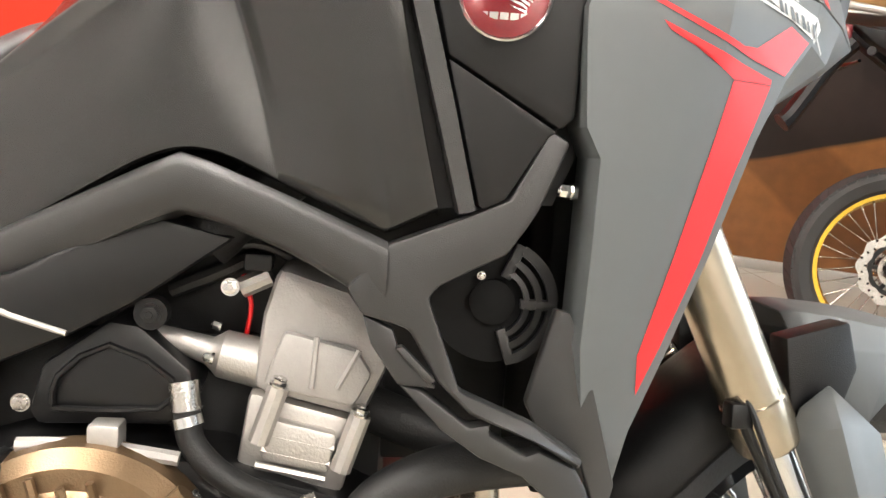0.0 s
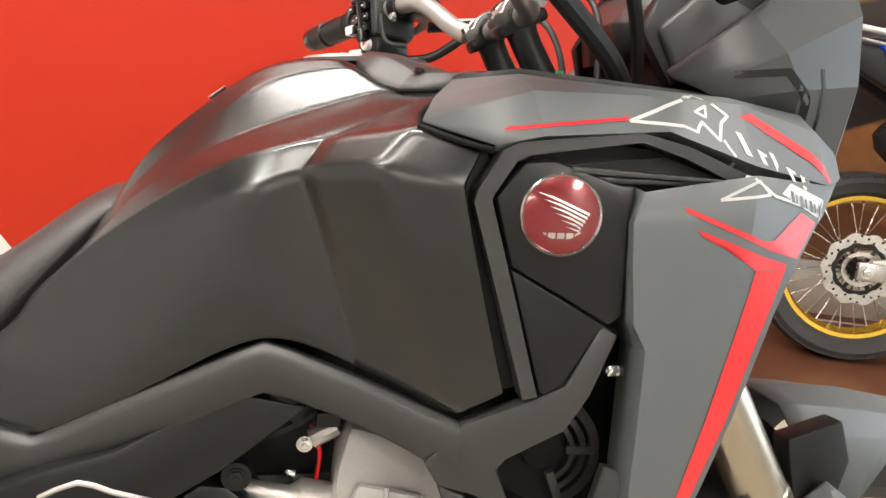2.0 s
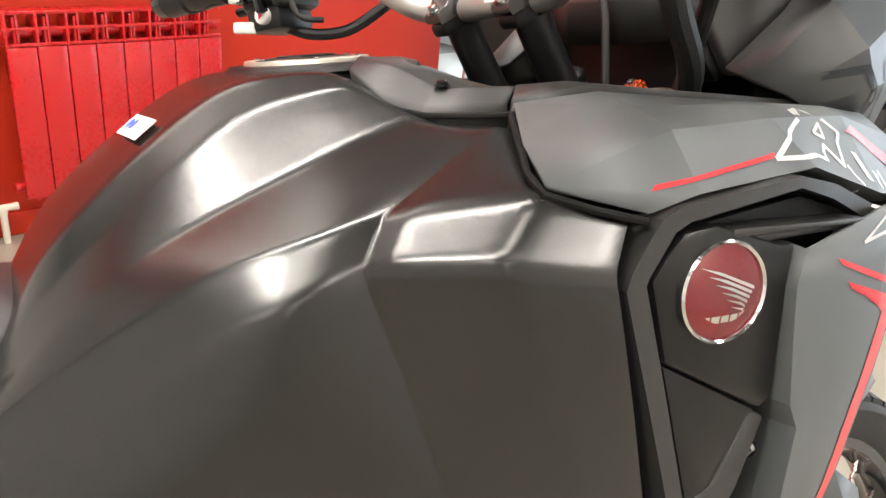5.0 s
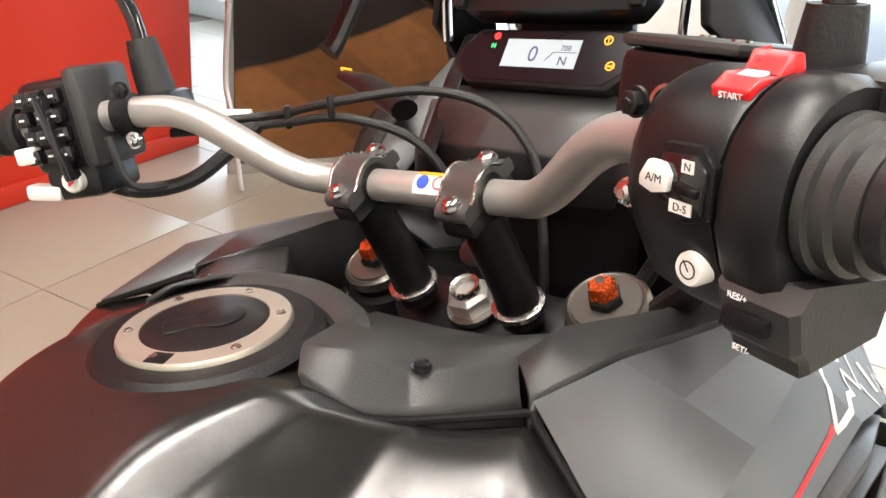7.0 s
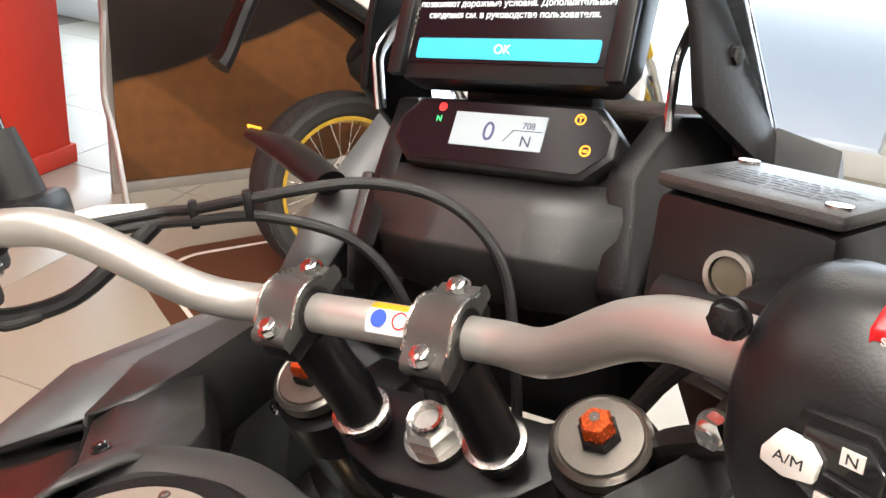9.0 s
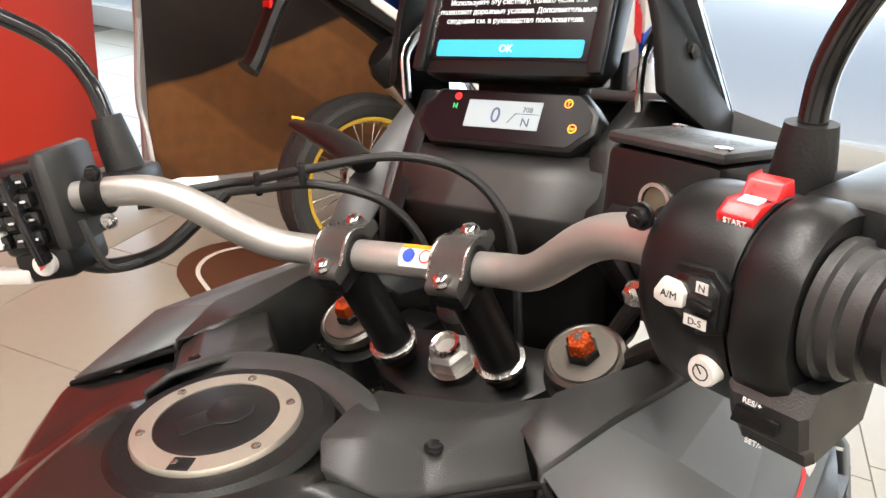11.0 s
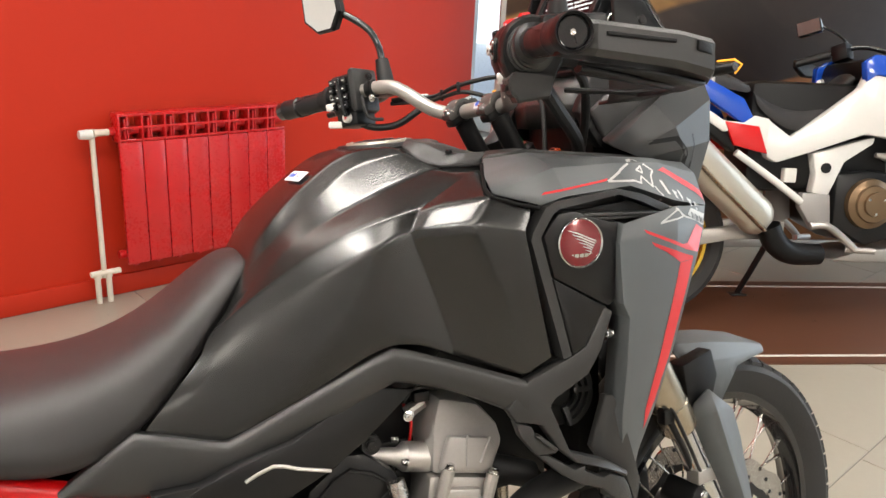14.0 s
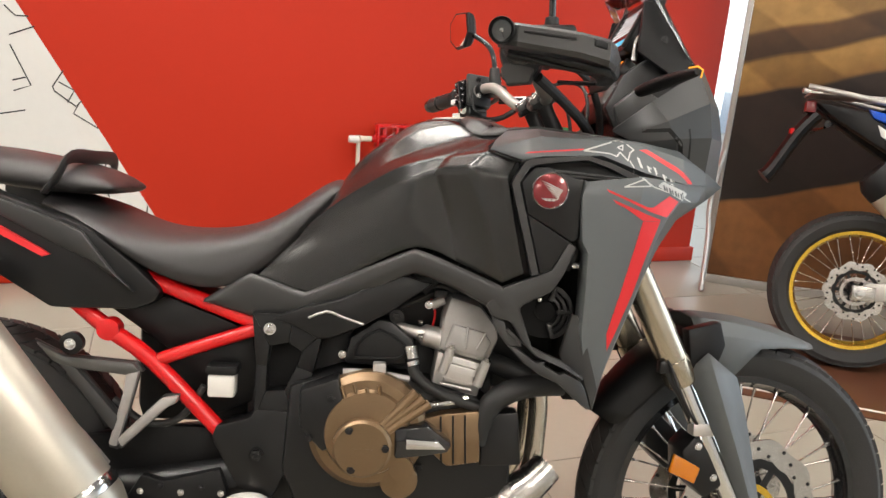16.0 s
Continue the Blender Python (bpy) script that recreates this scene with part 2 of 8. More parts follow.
def hexbolt(m, r=0.006, h=0.006):
    bm = turned([(r * 1.25, 0), (r * 1.25, h * 0.3)], m, 16)
    turned([(r, h * 0.3), (r, h * 0.9), (r * 0.8, h)], m, 6, bm)
    turned([(r * 0.45, h), (r * 0.4, h * 1.1)], m, 8, bm)
    return bm


def lettering(name, text, size, m, material, parent, align="CENTER"):
    """Raised lettering in the built-in font; its baseline runs along m's x axis."""
    cu = bpy.data.curves.new(name, "FONT")
    cu.body, cu.size, cu.align_x, cu.extrude = text, size, align, 0.0002
    ob = bpy.data.objects.new(name, cu)
    scene.collection.objects.link(ob)
    me = bpy.data.meshes.new_from_object(ob.evaluated_get(bpy.context.evaluated_depsgraph_get()))
    bpy.data.objects.remove(ob)
    me.materials.clear()
    me.materials.append(material)
    me.transform(m)
    out = new(name, me)
    out.parent = parent
    return out

# ---------------------------------------------------------------- the showroom
RED = mat("red_wall_paint", (0.48, 0.024, 0.006), 0.55, 0, 0.05, 1.5, 0.25, 60, spec=0.3)
REDGLOSS = mat("red_radiator_enamel", (0.52, 0.010, 0.012), 0.28, 0, 0.06, 6, coat=0.3)
PLASTER = mat("white_plaster", (0.70, 0.69, 0.66), 0.7, 0, 0.05, 2, 0.3, 80)
CEIL = mat("grey_ceiling_paint", (0.26, 0.26, 0.255), 0.8, 0, 0.04, 2)
TILE = mat("beige_grey_porcelain", (0.335, 0.308, 0.248), 0.30, 0, 0.08, 2.5, 0.08, 120)
GROUT = mat("grey_grout", (0.20, 0.18, 0.16), 0.8, 0, 0.2, 40)
CARPET = mat("brown_wood_print_mat", (0.10, 0.040, 0.022), 0.30, 0, 0.3, 3)
MATLINE = mat("white_mat_line", (0.66, 0.62, 0.56), 0.4)
FRAMEWHITE = mat("white_window_frame", (0.70, 0.71, 0.70), 0.4, 0, 0.04, 6)
PIPE = mat("cream_pipe_paint", (0.66, 0.60, 0.50), 0.4, 0, 0.08, 20)
SOCKET = mat("black_socket_plastic", (0.015, 0.015, 0.016), 0.35)
INK = mat("black_line_print", (0.02, 0.02, 0.02), 0.5)
PANE = clear("window_pane", (0.97, 0.98, 0.98), 0.0, 1.02)
# outdoor backdrop emits by itself; its glow stands in for daylight outside
OUTSIDEGLOW = glow("glowing_outdoor_backdrop", (0.95, 0.98, 1.0), 2.5)
on, ol = OUTSIDEGLOW.node_tree.nodes, OUTSIDEGLOW.node_tree.links
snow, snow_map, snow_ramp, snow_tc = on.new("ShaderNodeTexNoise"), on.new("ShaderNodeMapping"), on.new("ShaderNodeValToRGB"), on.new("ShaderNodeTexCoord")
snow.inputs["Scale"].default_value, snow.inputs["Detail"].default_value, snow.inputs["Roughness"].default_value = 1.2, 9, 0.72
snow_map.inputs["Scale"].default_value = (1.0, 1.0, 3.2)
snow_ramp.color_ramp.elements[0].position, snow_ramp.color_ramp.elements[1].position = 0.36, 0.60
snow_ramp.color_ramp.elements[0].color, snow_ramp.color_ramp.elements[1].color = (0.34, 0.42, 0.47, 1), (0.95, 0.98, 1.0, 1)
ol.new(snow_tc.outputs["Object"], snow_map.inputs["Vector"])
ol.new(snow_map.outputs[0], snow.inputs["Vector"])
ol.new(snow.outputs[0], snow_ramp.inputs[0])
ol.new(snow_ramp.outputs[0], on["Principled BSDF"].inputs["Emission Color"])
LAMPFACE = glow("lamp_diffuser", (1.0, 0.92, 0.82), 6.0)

DIMWALL = mat("pale_plaster", (0.74, 0.73, 0.71), 0.8, 0, 0.06, 2, 0.1, 40)
WALL = pose(0, 2.69, 0, 0, 0, 15.8)


def fixed(name, bm, material, m, label, category):
    ob = part(name, bm, material)
    ob.matrix_world = m
    return tagged(ob, label, category, kind="structure")


floor = fixed("floor", block((-4.6, -7.4, -0.12), (4.15, 2.7, -0.004)), GROUT, WALL, "large beige-grey tiled showroom floor", "floor")
fixed("ceiling", block((-4.6, -7.4, ROOM_TOP), (4.15, 2.7, ROOM_TOP + 0.1)), CEIL, WALL, "plain grey ceiling over the showroom", "ceiling")
fixed("wall_north", block((-4.6, 0.0, 0), (1.637, 0.16, ROOM_TOP)), RED, WALL, "smooth wall painted bright orange-red", "wall")
fixed("wall_back", block((1.637, 2.6, 0), (4.15, 2.7, 0.45)), PLASTER, WALL, "low white wall under the rear window", "wall")
fixed("wall_back_head", block((1.637, 2.6, 2.9), (4.15, 2.7, ROOM_TOP)), PLASTER, WALL, "white wall over the rear window", "wall")
rear = thing("window_9", WALL @ pose(2.89, 2.65, 0.45), "wide bright rear window in a pale frame", "window", kind="structure")
for x in (-1.225, 1.205):
    part("window_frame", block((x - 0.025, -0.035, 0), (x + 0.025, 0.035, 2.45), 0.003), FRAMEWHITE, rear)
rp = part("pane", block((-1.20, -0.004, 0), (1.18, 0.004, 2.45)), PANE, rear)
rp.visible_shadow = False
# glowing board close behind the rear window, in place of a daylit yard
fixed("backdrop_rear", block((1.2, 3.6, -0.2), (4.6, 3.65, 3.6)), OUTSIDEGLOW, WALL, "glowing backdrop standing in for the bright yard outside", "backdrop")
fixed("ground_rear", block((1.2, 2.71, -0.3), (4.6, 3.59, -0.1)), mat("pale_yard", (0.86, 0.87, 0.88), 0.8), WALL, "pale snowy yard outside", "ground")
fixed("wall_behind_partition", block((1.48, 0.162, 0), (1.635, 2.598, ROOM_TOP)), PLASTER, WALL, "plain white return wall", "wall")
fixed("wall_west", block((-4.7, -7.4, 0), (-4.602, 0.16, ROOM_TOP)), DIMWALL, WALL, "plain pale end wall", "wall")
fixed("wall_south", block((-4.7, -7.5, 0), (4.15, -7.402, ROOM_TOP)), PLASTER, WALL, "plain white long wall", "wall")
base = soften(block((-4.6, -0.018, 0.0), (1.647, -0.001, 0.085)), 0.004)
fixed("baseboard", base, RED, WALL, "low skirting painted red like the wall", "skirting")
fixed("baseboard_end", soften(block((1.639, -0.018, 0.0), (1.657, 0.17, 0.085)), 0.004), RED, WALL, "red skirting round the wall's end", "skirting")

# white graphic with line drawing on the far stretch of the wall
bm = bmesh.new()
pts = [(-1.33, 0.09), (-3.09, 3.25), (-4.55, 3.25), (-4.55, 0.09)]
f0 = [bm.verts.new((x, -0.004, z)) for x, z in pts]
f1 = [bm.verts.new((x, -0.0005, z)) for x, z in pts]
bm.faces.new(f0), bm.faces.new(f1)
for i in range(4):
    bm.faces.new((f0[i], f0[(i + 1) % 4], f1[(i + 1) % 4], f1[i]))
graphic = fixed("wall_graphic", bm, PLASTER, WALL, "white wall graphic with thin black line drawing", "wall graphic")
DRAWING = [
    [(-2.02, 1.23), (-1.98, 1.19), (-1.93, 1.19)], [(-2.01, 1.11), (-1.91, 1.15)], [(-2.01, 1.07), (-1.94, 0.90), (-2.01, 0.875)], [(-2.01, 0.92), (-1.96, 0.934)],
    [(-1.81, 0.97), (-1.856, 0.90), (-1.85, 0.88), (-1.768, 0.817), (-1.742, 0.84)], [(-1.83, 0.92), (-1.77, 0.886), (-1.80, 0.832)], [(-1.752, 0.833), (-1.779, 0.784), (-1.68, 0.72)],
    [(-1.617, 0.608), (-1.656, 0.557), (-1.668, 0.512)], [(-1.66, 0.43), (-1.646, 0.40)], [(-1.59, 0.35), (-1.52, 0.30)], [(-1.483, 0.36), (-1.492, 0.30)], [(-2.07, 0.774), (-1.97, 0.793)],
]
for strokes in DRAWING:
    line = [(x, -0.0045, z) for x, z in strokes]
    part("drawn_line", tube(line, 0.0032, 6, 1), INK, graphic)

# tiles: one piece each, 0.66 m, joints 4 mm
tile_mesh = bpy.data.meshes.new("tile")
tb = block((-0.328, -0.328, -0.006), (0.328, 0.328, 0.0), 0.0015)
tb.to_mesh(tile_mesh)
tb.free()
tile_mesh.materials.append(TILE)
for i in range(-8, 6):
    for j in range(-10, 5):
        v = -0.615 - 0.33 + 0.66 * j
        u = 0.30 + 0.33 + 0.66 * i - (0.07 if j % 2 and v < -0.4 else 0.0)
        if u > 4.1 or v > 2.4 or u < -4.6 or v < -7.3 or (v > -0.4 and u < 1.9):
            continue
        t = new("tile", tile_mesh)
        t.parent = floor
        t.matrix_basis = pose(u, v, 0.0)
for i in range(-7, 2):
    bmt = block((-0.328, -0.303, -0.006), (0.328, 0.291, 0.0), 0.0015)
    part("cut_tile", bmt, TILE, floor).matrix_basis = pose(0.30 + 0.33 + 0.66 * i, -0.31, 0)


def radiator():
    """Sectional wall radiator: fins with an open grille on top, a valve and two risers."""
    rad = thing("radiator", WALL, "red enamelled sectional radiator on the red wall", "radiator")
    n, w, x0, z0, z1 = 8, 0.0945, -0.408, 0.145, 0.788
    for i in range(n):
        xa = x0 + i * w
        bm = block((xa + 0.0015, -0.118, z0 + 0.015), (xa + w - 0.0015, -0.104, z1 - 0.115), 0.004)
        part("section", bm, REDGLOSS, rad)
        bm = block((xa + 0.030, -0.104, z0), (xa + 0.052, -0.036, z1 - 0.02), 0.006)
        part("core", bm, REDGLOSS, rad)
        # slotted head: three upright ribs and two cross ribs
        bm = block((xa + 0.001, -0.118, z1 - 0.115), (xa + 0.010, -0.04, z1 - 0.006), 0.002)
        part("head_rib", bm, REDGLOSS, rad)
        bm = block((xa + 0.038, -0.114, z1 - 0.115), (xa + 0.044, -0.04, z1 - 0.010), 0.002)
        part("head_rib", bm, REDGLOSS, rad)
    for z in (z1 - 0.012, z1 - 0.062, z1 - 0.112):
        part("cross_rib", block((x0, -0.116, z), (x0 + n * w, -0.108, z + 0.010), 0.002), REDGLOSS, rad)
    part("top_rail", block((x0, -0.116, z1 - 0.008), (x0 + n * w, -0.045, z1), 0.003), REDGLOSS, rad)
    for z in (z0 + 0.05, z1 - 0.075):
        part("header", tube([(x0 - 0.02, -0.07, z), (x0 + n * w, -0.07, z)], 0.018, 12, 1), REDGLOSS, rad)
    part("valve", tube([(x0 - 0.008, -0.07, z1 - 0.075), (x0 - 0.06, -0.07, z1 - 0.075), (x0 - 0.085, -0.075, z1 - 0.075)], [0.014, 0.014, 0.019], 12, 2), PIPE, rad, "cream thermostatic valve")
    part("valve_head", turned([(0.019, 0), (0.021, 0.02), (0.017, 0.05)], facing((x0 - 0.085, -0.075, z1 - 0.078), (-1, 0, 0.02)), 16), WHITEPLASTIC, rad, "white valve head")
    part("riser", tube([(x0 - 0.085, -0.07, z1 - 0.08), (x0 - 0.086, -0.07, 0.16), (x0 - 0.088, -0.07, 0.125)], 0.011, 12, 2), PIPE, rad, "thin cream riser pipe")
    part("tee", tube([(x0 - 0.14, -0.072, 0.13), (x0 - 0.02, -0.072, 0.13)], 0.013, 12, 1), PIPE, rad)
    for dx in (-0.115, -0.07):
        part("drop_pipe", tube([(x0 + dx, -0.072, 0.13), (x0 + dx, -0.072, 0.0)], 0.012, 12, 1), PIPE, rad)
        part("collar", turned([(0.016, 0), (0.016, 0.02)], pose(x0 + dx, -0.072, 0.11), 12), PIPE, rad)
    part("wall_bracket", block((-0.1, -0.05, 0.55), (-0.08, 0.0, 0.57)), REDGLOSS, rad)
    return rad


radiator()

sock = thing("wall_socket", WALL @ pose(0.80, 0, 0.272), "black double power socket on the red wall", "socket")
part("face_plate", block((-0.075, -0.011, -0.04), (0.075, -0.0005, 0.04), 0.003), SOCKET, sock)
for dx in (-0.036, 0.036):
    part("outlet", turned([(0.021, 0.0), (0.021, -0.004), (0.019, -0.004), (0.019, 0.006)], facing((dx, -0.012, 0), (0, 1, 0)), 24), GLOSSBLACK, sock)

# mat under the second motorcycle
MAT = pose(1.669, 1.591, 0, 0, 0, -20)


def rounded_slab(x0, y0, x1, y1, r, z0, z1, hole=None):
    def ring(inset):
        out = []
        for cx, cy, a0 in ((x1 - r, y1 - r, 0), (x0 + r, y1 - r, 90), (x0 + r, y0 + r, 180), (x1 - r, y0 + r, 270)):
            for k in range(9):
                a = radians(a0 + k * 11.25)
                out.append((cx + (r - inset) * math.cos(a), cy + (r - inset) * math.sin(a)))
        return out
    bm = bmesh.new()
    outer = ring(0)
    top, low = [bm.verts.new((x, y, z1)) for x, y in outer], [bm.verts.new((x, y, z0)) for x, y in outer]
    n = len(outer)
    for i in range(n):
        bm.faces.new((top[i], top[(i + 1) % n], low[(i + 1) % n], low[i]))
    if hole is None:
        bm.faces.new(top), bm.faces.new(low)
    else:
        inner = ring(hole)
        t2, l2 = [bm.verts.new((x, y, z1)) for x, y in inner], [bm.verts.new((x, y, z0)) for x, y in inner]
        for i in range(n):
            j = (i + 1) % n
            bm.faces.new((top[i], top[j], t2[j], t2[i])), bm.faces.new((low[i], low[j], l2[j], l2[i])), bm.faces.new((t2[i], t2[j], l2[j], l2[i]))
    return bm


floor_mat = thing("floor_mat", MAT, "dark brown wood-print display mat with a white border line", "mat")
part("mat_body", rounded_slab(-0.66, -0.49, 1.88, 0.41, 0.24, 0.0005, 0.005), CARPET, floor_mat)
part("border_line", rounded_slab(-0.60, -0.43, 1.82, 0.35, 0.20, 0.005, 0.0062, 0.016), MATLINE, floor_mat, "thin white border line")


def poster_art():
    """Printed desert: orange sand low down, a dark ridge, gold dunes with slanting shadow above."""
    m = bpy.data.materials.new("desert_print")
    m.use_nodes = True
    n, l = m.node_tree.nodes, m.node_tree.links
    b = n["Principled BSDF"]
    b.inputs["Roughness"].default_value = 0.35
    tc, sep = n.new("ShaderNodeTexCoord"), n.new("ShaderNodeSeparateXYZ")
    l.new(tc.outputs["Object"], sep.inputs[0])
    noise_low = n.new("ShaderNodeTexNoise")
    noise_low.inputs["Scale"].default_value, noise_low.inputs["Detail"].default_value = 1.6, 1
    l.new(tc.outputs["Object"], noise_low.inputs["Vector"])
    bend = n.new("ShaderNodeMath")
    bend.operation, bend.inputs[1].default_value = "MULTIPLY_ADD", 0.16
    l.new(noise_low.outputs[0], bend.inputs[0])
    l.new(sep.outputs[2], bend.inputs[2])
    tilt = n.new("ShaderNodeMath")
    tilt.operation, tilt.inputs[1].default_value = "MULTIPLY_ADD", -0.30
    l.new(sep.outputs[0], tilt.inputs[0])
    l.new(bend.outputs[0], tilt.inputs[2])
    unit = n.new("ShaderNodeMath")
    unit.operation, unit.inputs[1].default_value = "DIVIDE", 3.0
    l.new(tilt.outputs[0], unit.inputs[0])
    ramp = n.new("ShaderNodeValToRGB")
    cr = ramp.color_ramp
    stops = [(0.0, (0.1872, 0.0741, 0.0234)), (0.178, (0.234, 0.0975, 0.0312)), (0.182, (0.0156, 0.0101, 0.0094)), (0.365, (0.0234, 0.014, 0.0109)), (0.372, (0.234, 0.1209, 0.0351)), (0.425, (0.3588, 0.2028, 0.0585)), (0.432, (0.0585, 0.0281, 0.0125)), (0.475, (0.1014, 0.0484, 0.0172)), (0.482, (0.39, 0.2262, 0.0702)), (0.62, (0.3276, 0.1794, 0.0507)), (0.66, (0.0936, 0.0452, 0.0172)), (0.7, (0.3588, 0.2106, 0.0663)), (1.0, (0.2652, 0.1404, 0.039))]
    cr.elements[0].position, cr.elements[0].color = stops[0][0], (*stops[0][1], 1)
    cr.elements[1].position, cr.elements[1].color = stops[-1][0], (*stops[-1][1], 1)
    for p, c in stops[1:-1]:
        cr.elements.new(p).color = (*c, 1)
    l.new(unit.outputs[0], ramp.inputs[0])
    wave, mp = n.new("ShaderNodeTexWave"), n.new("ShaderNodeMapping")
    mp.inputs["Rotation"].default_value = (0, radians(62), 0)
    wave.inputs["Scale"].default_value, wave.inputs["Distortion"].default_value, wave.inputs["Detail"].default_value = 0.55, 3.5, 2
    l.new(tc.outputs["Object"], mp.inputs["Vector"])
    l.new(mp.outputs[0], wave.inputs["Vector"])
    hard = n.new("ShaderNodeValToRGB")
    hard.color_ramp.elements[0].position, hard.color_ramp.elements[1].position = 0.42, 0.56
    hard.color_ramp.elements[0].color, hard.color_ramp.elements[1].color = (0.16, 0.12, 0.10, 1), (1, 1, 1, 1)
    l.new(wave.outputs["Fac"], hard.inputs[0])
    mul = n.new("ShaderNodeMixRGB")
    mul.blend_type, mul.inputs[0].default_value = "MULTIPLY", 0.40
    l.new(ramp.outputs[0], mul.inputs[1])
    l.new(hard.outputs[0], mul.inputs[2])
    ripple, mul2 = n.new("ShaderNodeTexNoise"), n.new("ShaderNodeMixRGB")
    ripple.inputs["Scale"].default_value, ripple.inputs["Detail"].default_value = 14, 5
    l.new(tc.outputs["Object"], ripple.inputs["Vector"])
    mul2.blend_type, mul2.inputs[0].default_value = "OVERLAY", 0.35
    l.new(mul.outputs[0], mul2.inputs[1])
    l.new(ripple.outputs[0], mul2.inputs[2])
    l.new(mul2.outputs[0], b.inputs["Base Color"])
    return m


POSTER = pose(1.52, 2.70, 0, 0, 0, -20)
banner = thing("display_banner", POSTER, "tall printed display wall showing brown desert dunes", "display banner")
part("print_panel", block((0.0, 0.0, 0.05), (3.1, 0.025, 2.7), 0.002), poster_art(), banner)
part("edge_profile", block((-0.03, -0.004, 0.0), (-0.002, 0.03, 2.72), 0.004), ALU, banner, "silver edge profile")
part("edge_profile", block((3.102, -0.004, 0.0), (3.13, 0.03, 2.72), 0.004), ALU, banner, "silver edge profile")
part("foot_rail", block((-0.03, -0.006, 0.0), (3.13, 0.031, 0.048), 0.004), ALU, banner)
part("foot_stay", tube([(-0.02, -0.004, 0.75), (-0.05, -0.05, 0.45), (-0.035, -0.10, 0.30), (-0.03, -0.22, 0.01)], 0.012, 10, 5), ALU, banner, "bent silver foot stay")

# glazed front of the building
bay = [-7.4, -5.2, -3.8, -2.4, -1.0, 0.4, 1.5, 2.6]
fixed("facade_plinth", block((4.06, -7.4, 0), (4.22, 2.7, 0.16), 0.004), FRAMEWHITE, WALL, "low white sill under the shop windows", "sill")
fixed("facade_head", block((4.06, -7.4, 2.95), (4.22, 2.7, ROOM_TOP), 0.004), FRAMEWHITE, WALL, "white head over the shop windows", "lintel")
for i, (a, b) in enumerate(zip(bay, bay[1:])):
    win = thing(f"window_{i + 1}", WALL @ pose(4.14, (a + b) / 2, 0.16), "large shop window in a pale frame", "window", kind="structure")
    w = (b - a) / 2
    part("window_frame", block((-0.035, -w, 0), (0.035, -w + 0.05, 2.79), 0.003), FRAMEWHITE, win)
    part("window_frame", block((-0.035, w - 0.05, 0), (0.035, w, 2.79), 0.003), FRAMEWHITE, win)
    part("transom", block((-0.03, -w + 0.051, 2.0), (0.03, w - 0.051, 2.05), 0.003), FRAMEWHITE, win)
    pane = part("pane", block((-0.004, -w + 0.05, 0), (0.004, w - 0.05, 2.79)), PANE, win)
    pane.visible_shadow = False

fixed("ground", block((4.23, -30, -0.3), (40, 30, -0.1)), mat("pale_paving", (0.86, 0.87, 0.88), 0.8), WALL, "pale snowy paving outside", "ground")
# self-lit board beyond the shop windows, in place of a daylit street
fixed("backdrop", block((16, -22, -0.2), (16.1, 22, 9)), OUTSIDEGLOW, WALL, "glowing backdrop standing in for the bright street outside", "backdrop")
area_lamp("window_light", WALL @ pose(4.02, -1.6, 1.6, 0, 90, 0), 2.7, 7.6, 200, DAY)

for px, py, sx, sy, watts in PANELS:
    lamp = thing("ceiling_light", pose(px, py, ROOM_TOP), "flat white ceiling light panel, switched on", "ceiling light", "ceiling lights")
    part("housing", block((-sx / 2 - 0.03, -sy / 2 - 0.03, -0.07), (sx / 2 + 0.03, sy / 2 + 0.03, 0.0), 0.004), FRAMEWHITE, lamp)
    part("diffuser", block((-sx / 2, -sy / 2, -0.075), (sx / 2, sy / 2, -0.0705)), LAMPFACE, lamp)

# ---------------------------------------------------------------- the grey adventure motorcycle, leaning on its side stand
from mathutils.bvhtree import BVHTree

bike = thing("motorcycle", pose(0, 0, 0, -11), "matt grey and black adventure motorcycle with a red frame", "motorcycle")
RAKE = radians(27.5)
STEER = Matrix.Translation((0.046, -0.006, 1.073)) @ Matrix.Rotation(radians(5.5), 4, Vector((-math.sin(RAKE), 0, math.cos(RAKE)))) @ Matrix.Translation((-0.046, 0, -1.073))
FLIP = Matrix.Diagonal((1, -1, 1, 1))
BOTH = (-1, 1)


def turned_in(bm, side=-1):
    """Sets a steered right-hand shape on its side of the front end."""
    if side > 0:
        bm.transform(FLIP)
    bm.transform(STEER)
    return bm


def crease(bm, test, value):
    layer = bm.edges.layers.float.get("crease_edge") or bm.edges.layers.float.new("crease_edge")
    for e in bm.edges:
        if test(*[v.index for v in e.verts]):
            e[layer] = value


# ---- fuel tank: ridge lines from the seat to the front, mirrored
DECK = [(-0.378, 0, 0.975), (-0.340, 0, 1.028), (-0.285, 0, 1.073), (-0.222, 0, 1.108), (-0.156, 0, 1.115), (-0.100, 0, 1.102), (-0.045, 0, 1.075)]
SHOULDER = [(-0.374, 0.058, 0.968), (-0.345, 0.072, 1.014), (-0.285, 0.064, 1.068), (-0.229, 0.064, 1.103), (-0.168, 0.076, 1.109), (-0.112, 0.086, 1.090), (-0.045, 0.095, 1.060)]
UPPER = [(-0.384, 0.080, 0.952), (-0.352, 0.091, 0.988), (-0.298, 0.092, 1.037), (-0.232, 0.091, 1.085), (-0.158, 0.092, 1.101), (-0.112, 0.104, 1.076), (-0.048, 0.110, 1.055)]
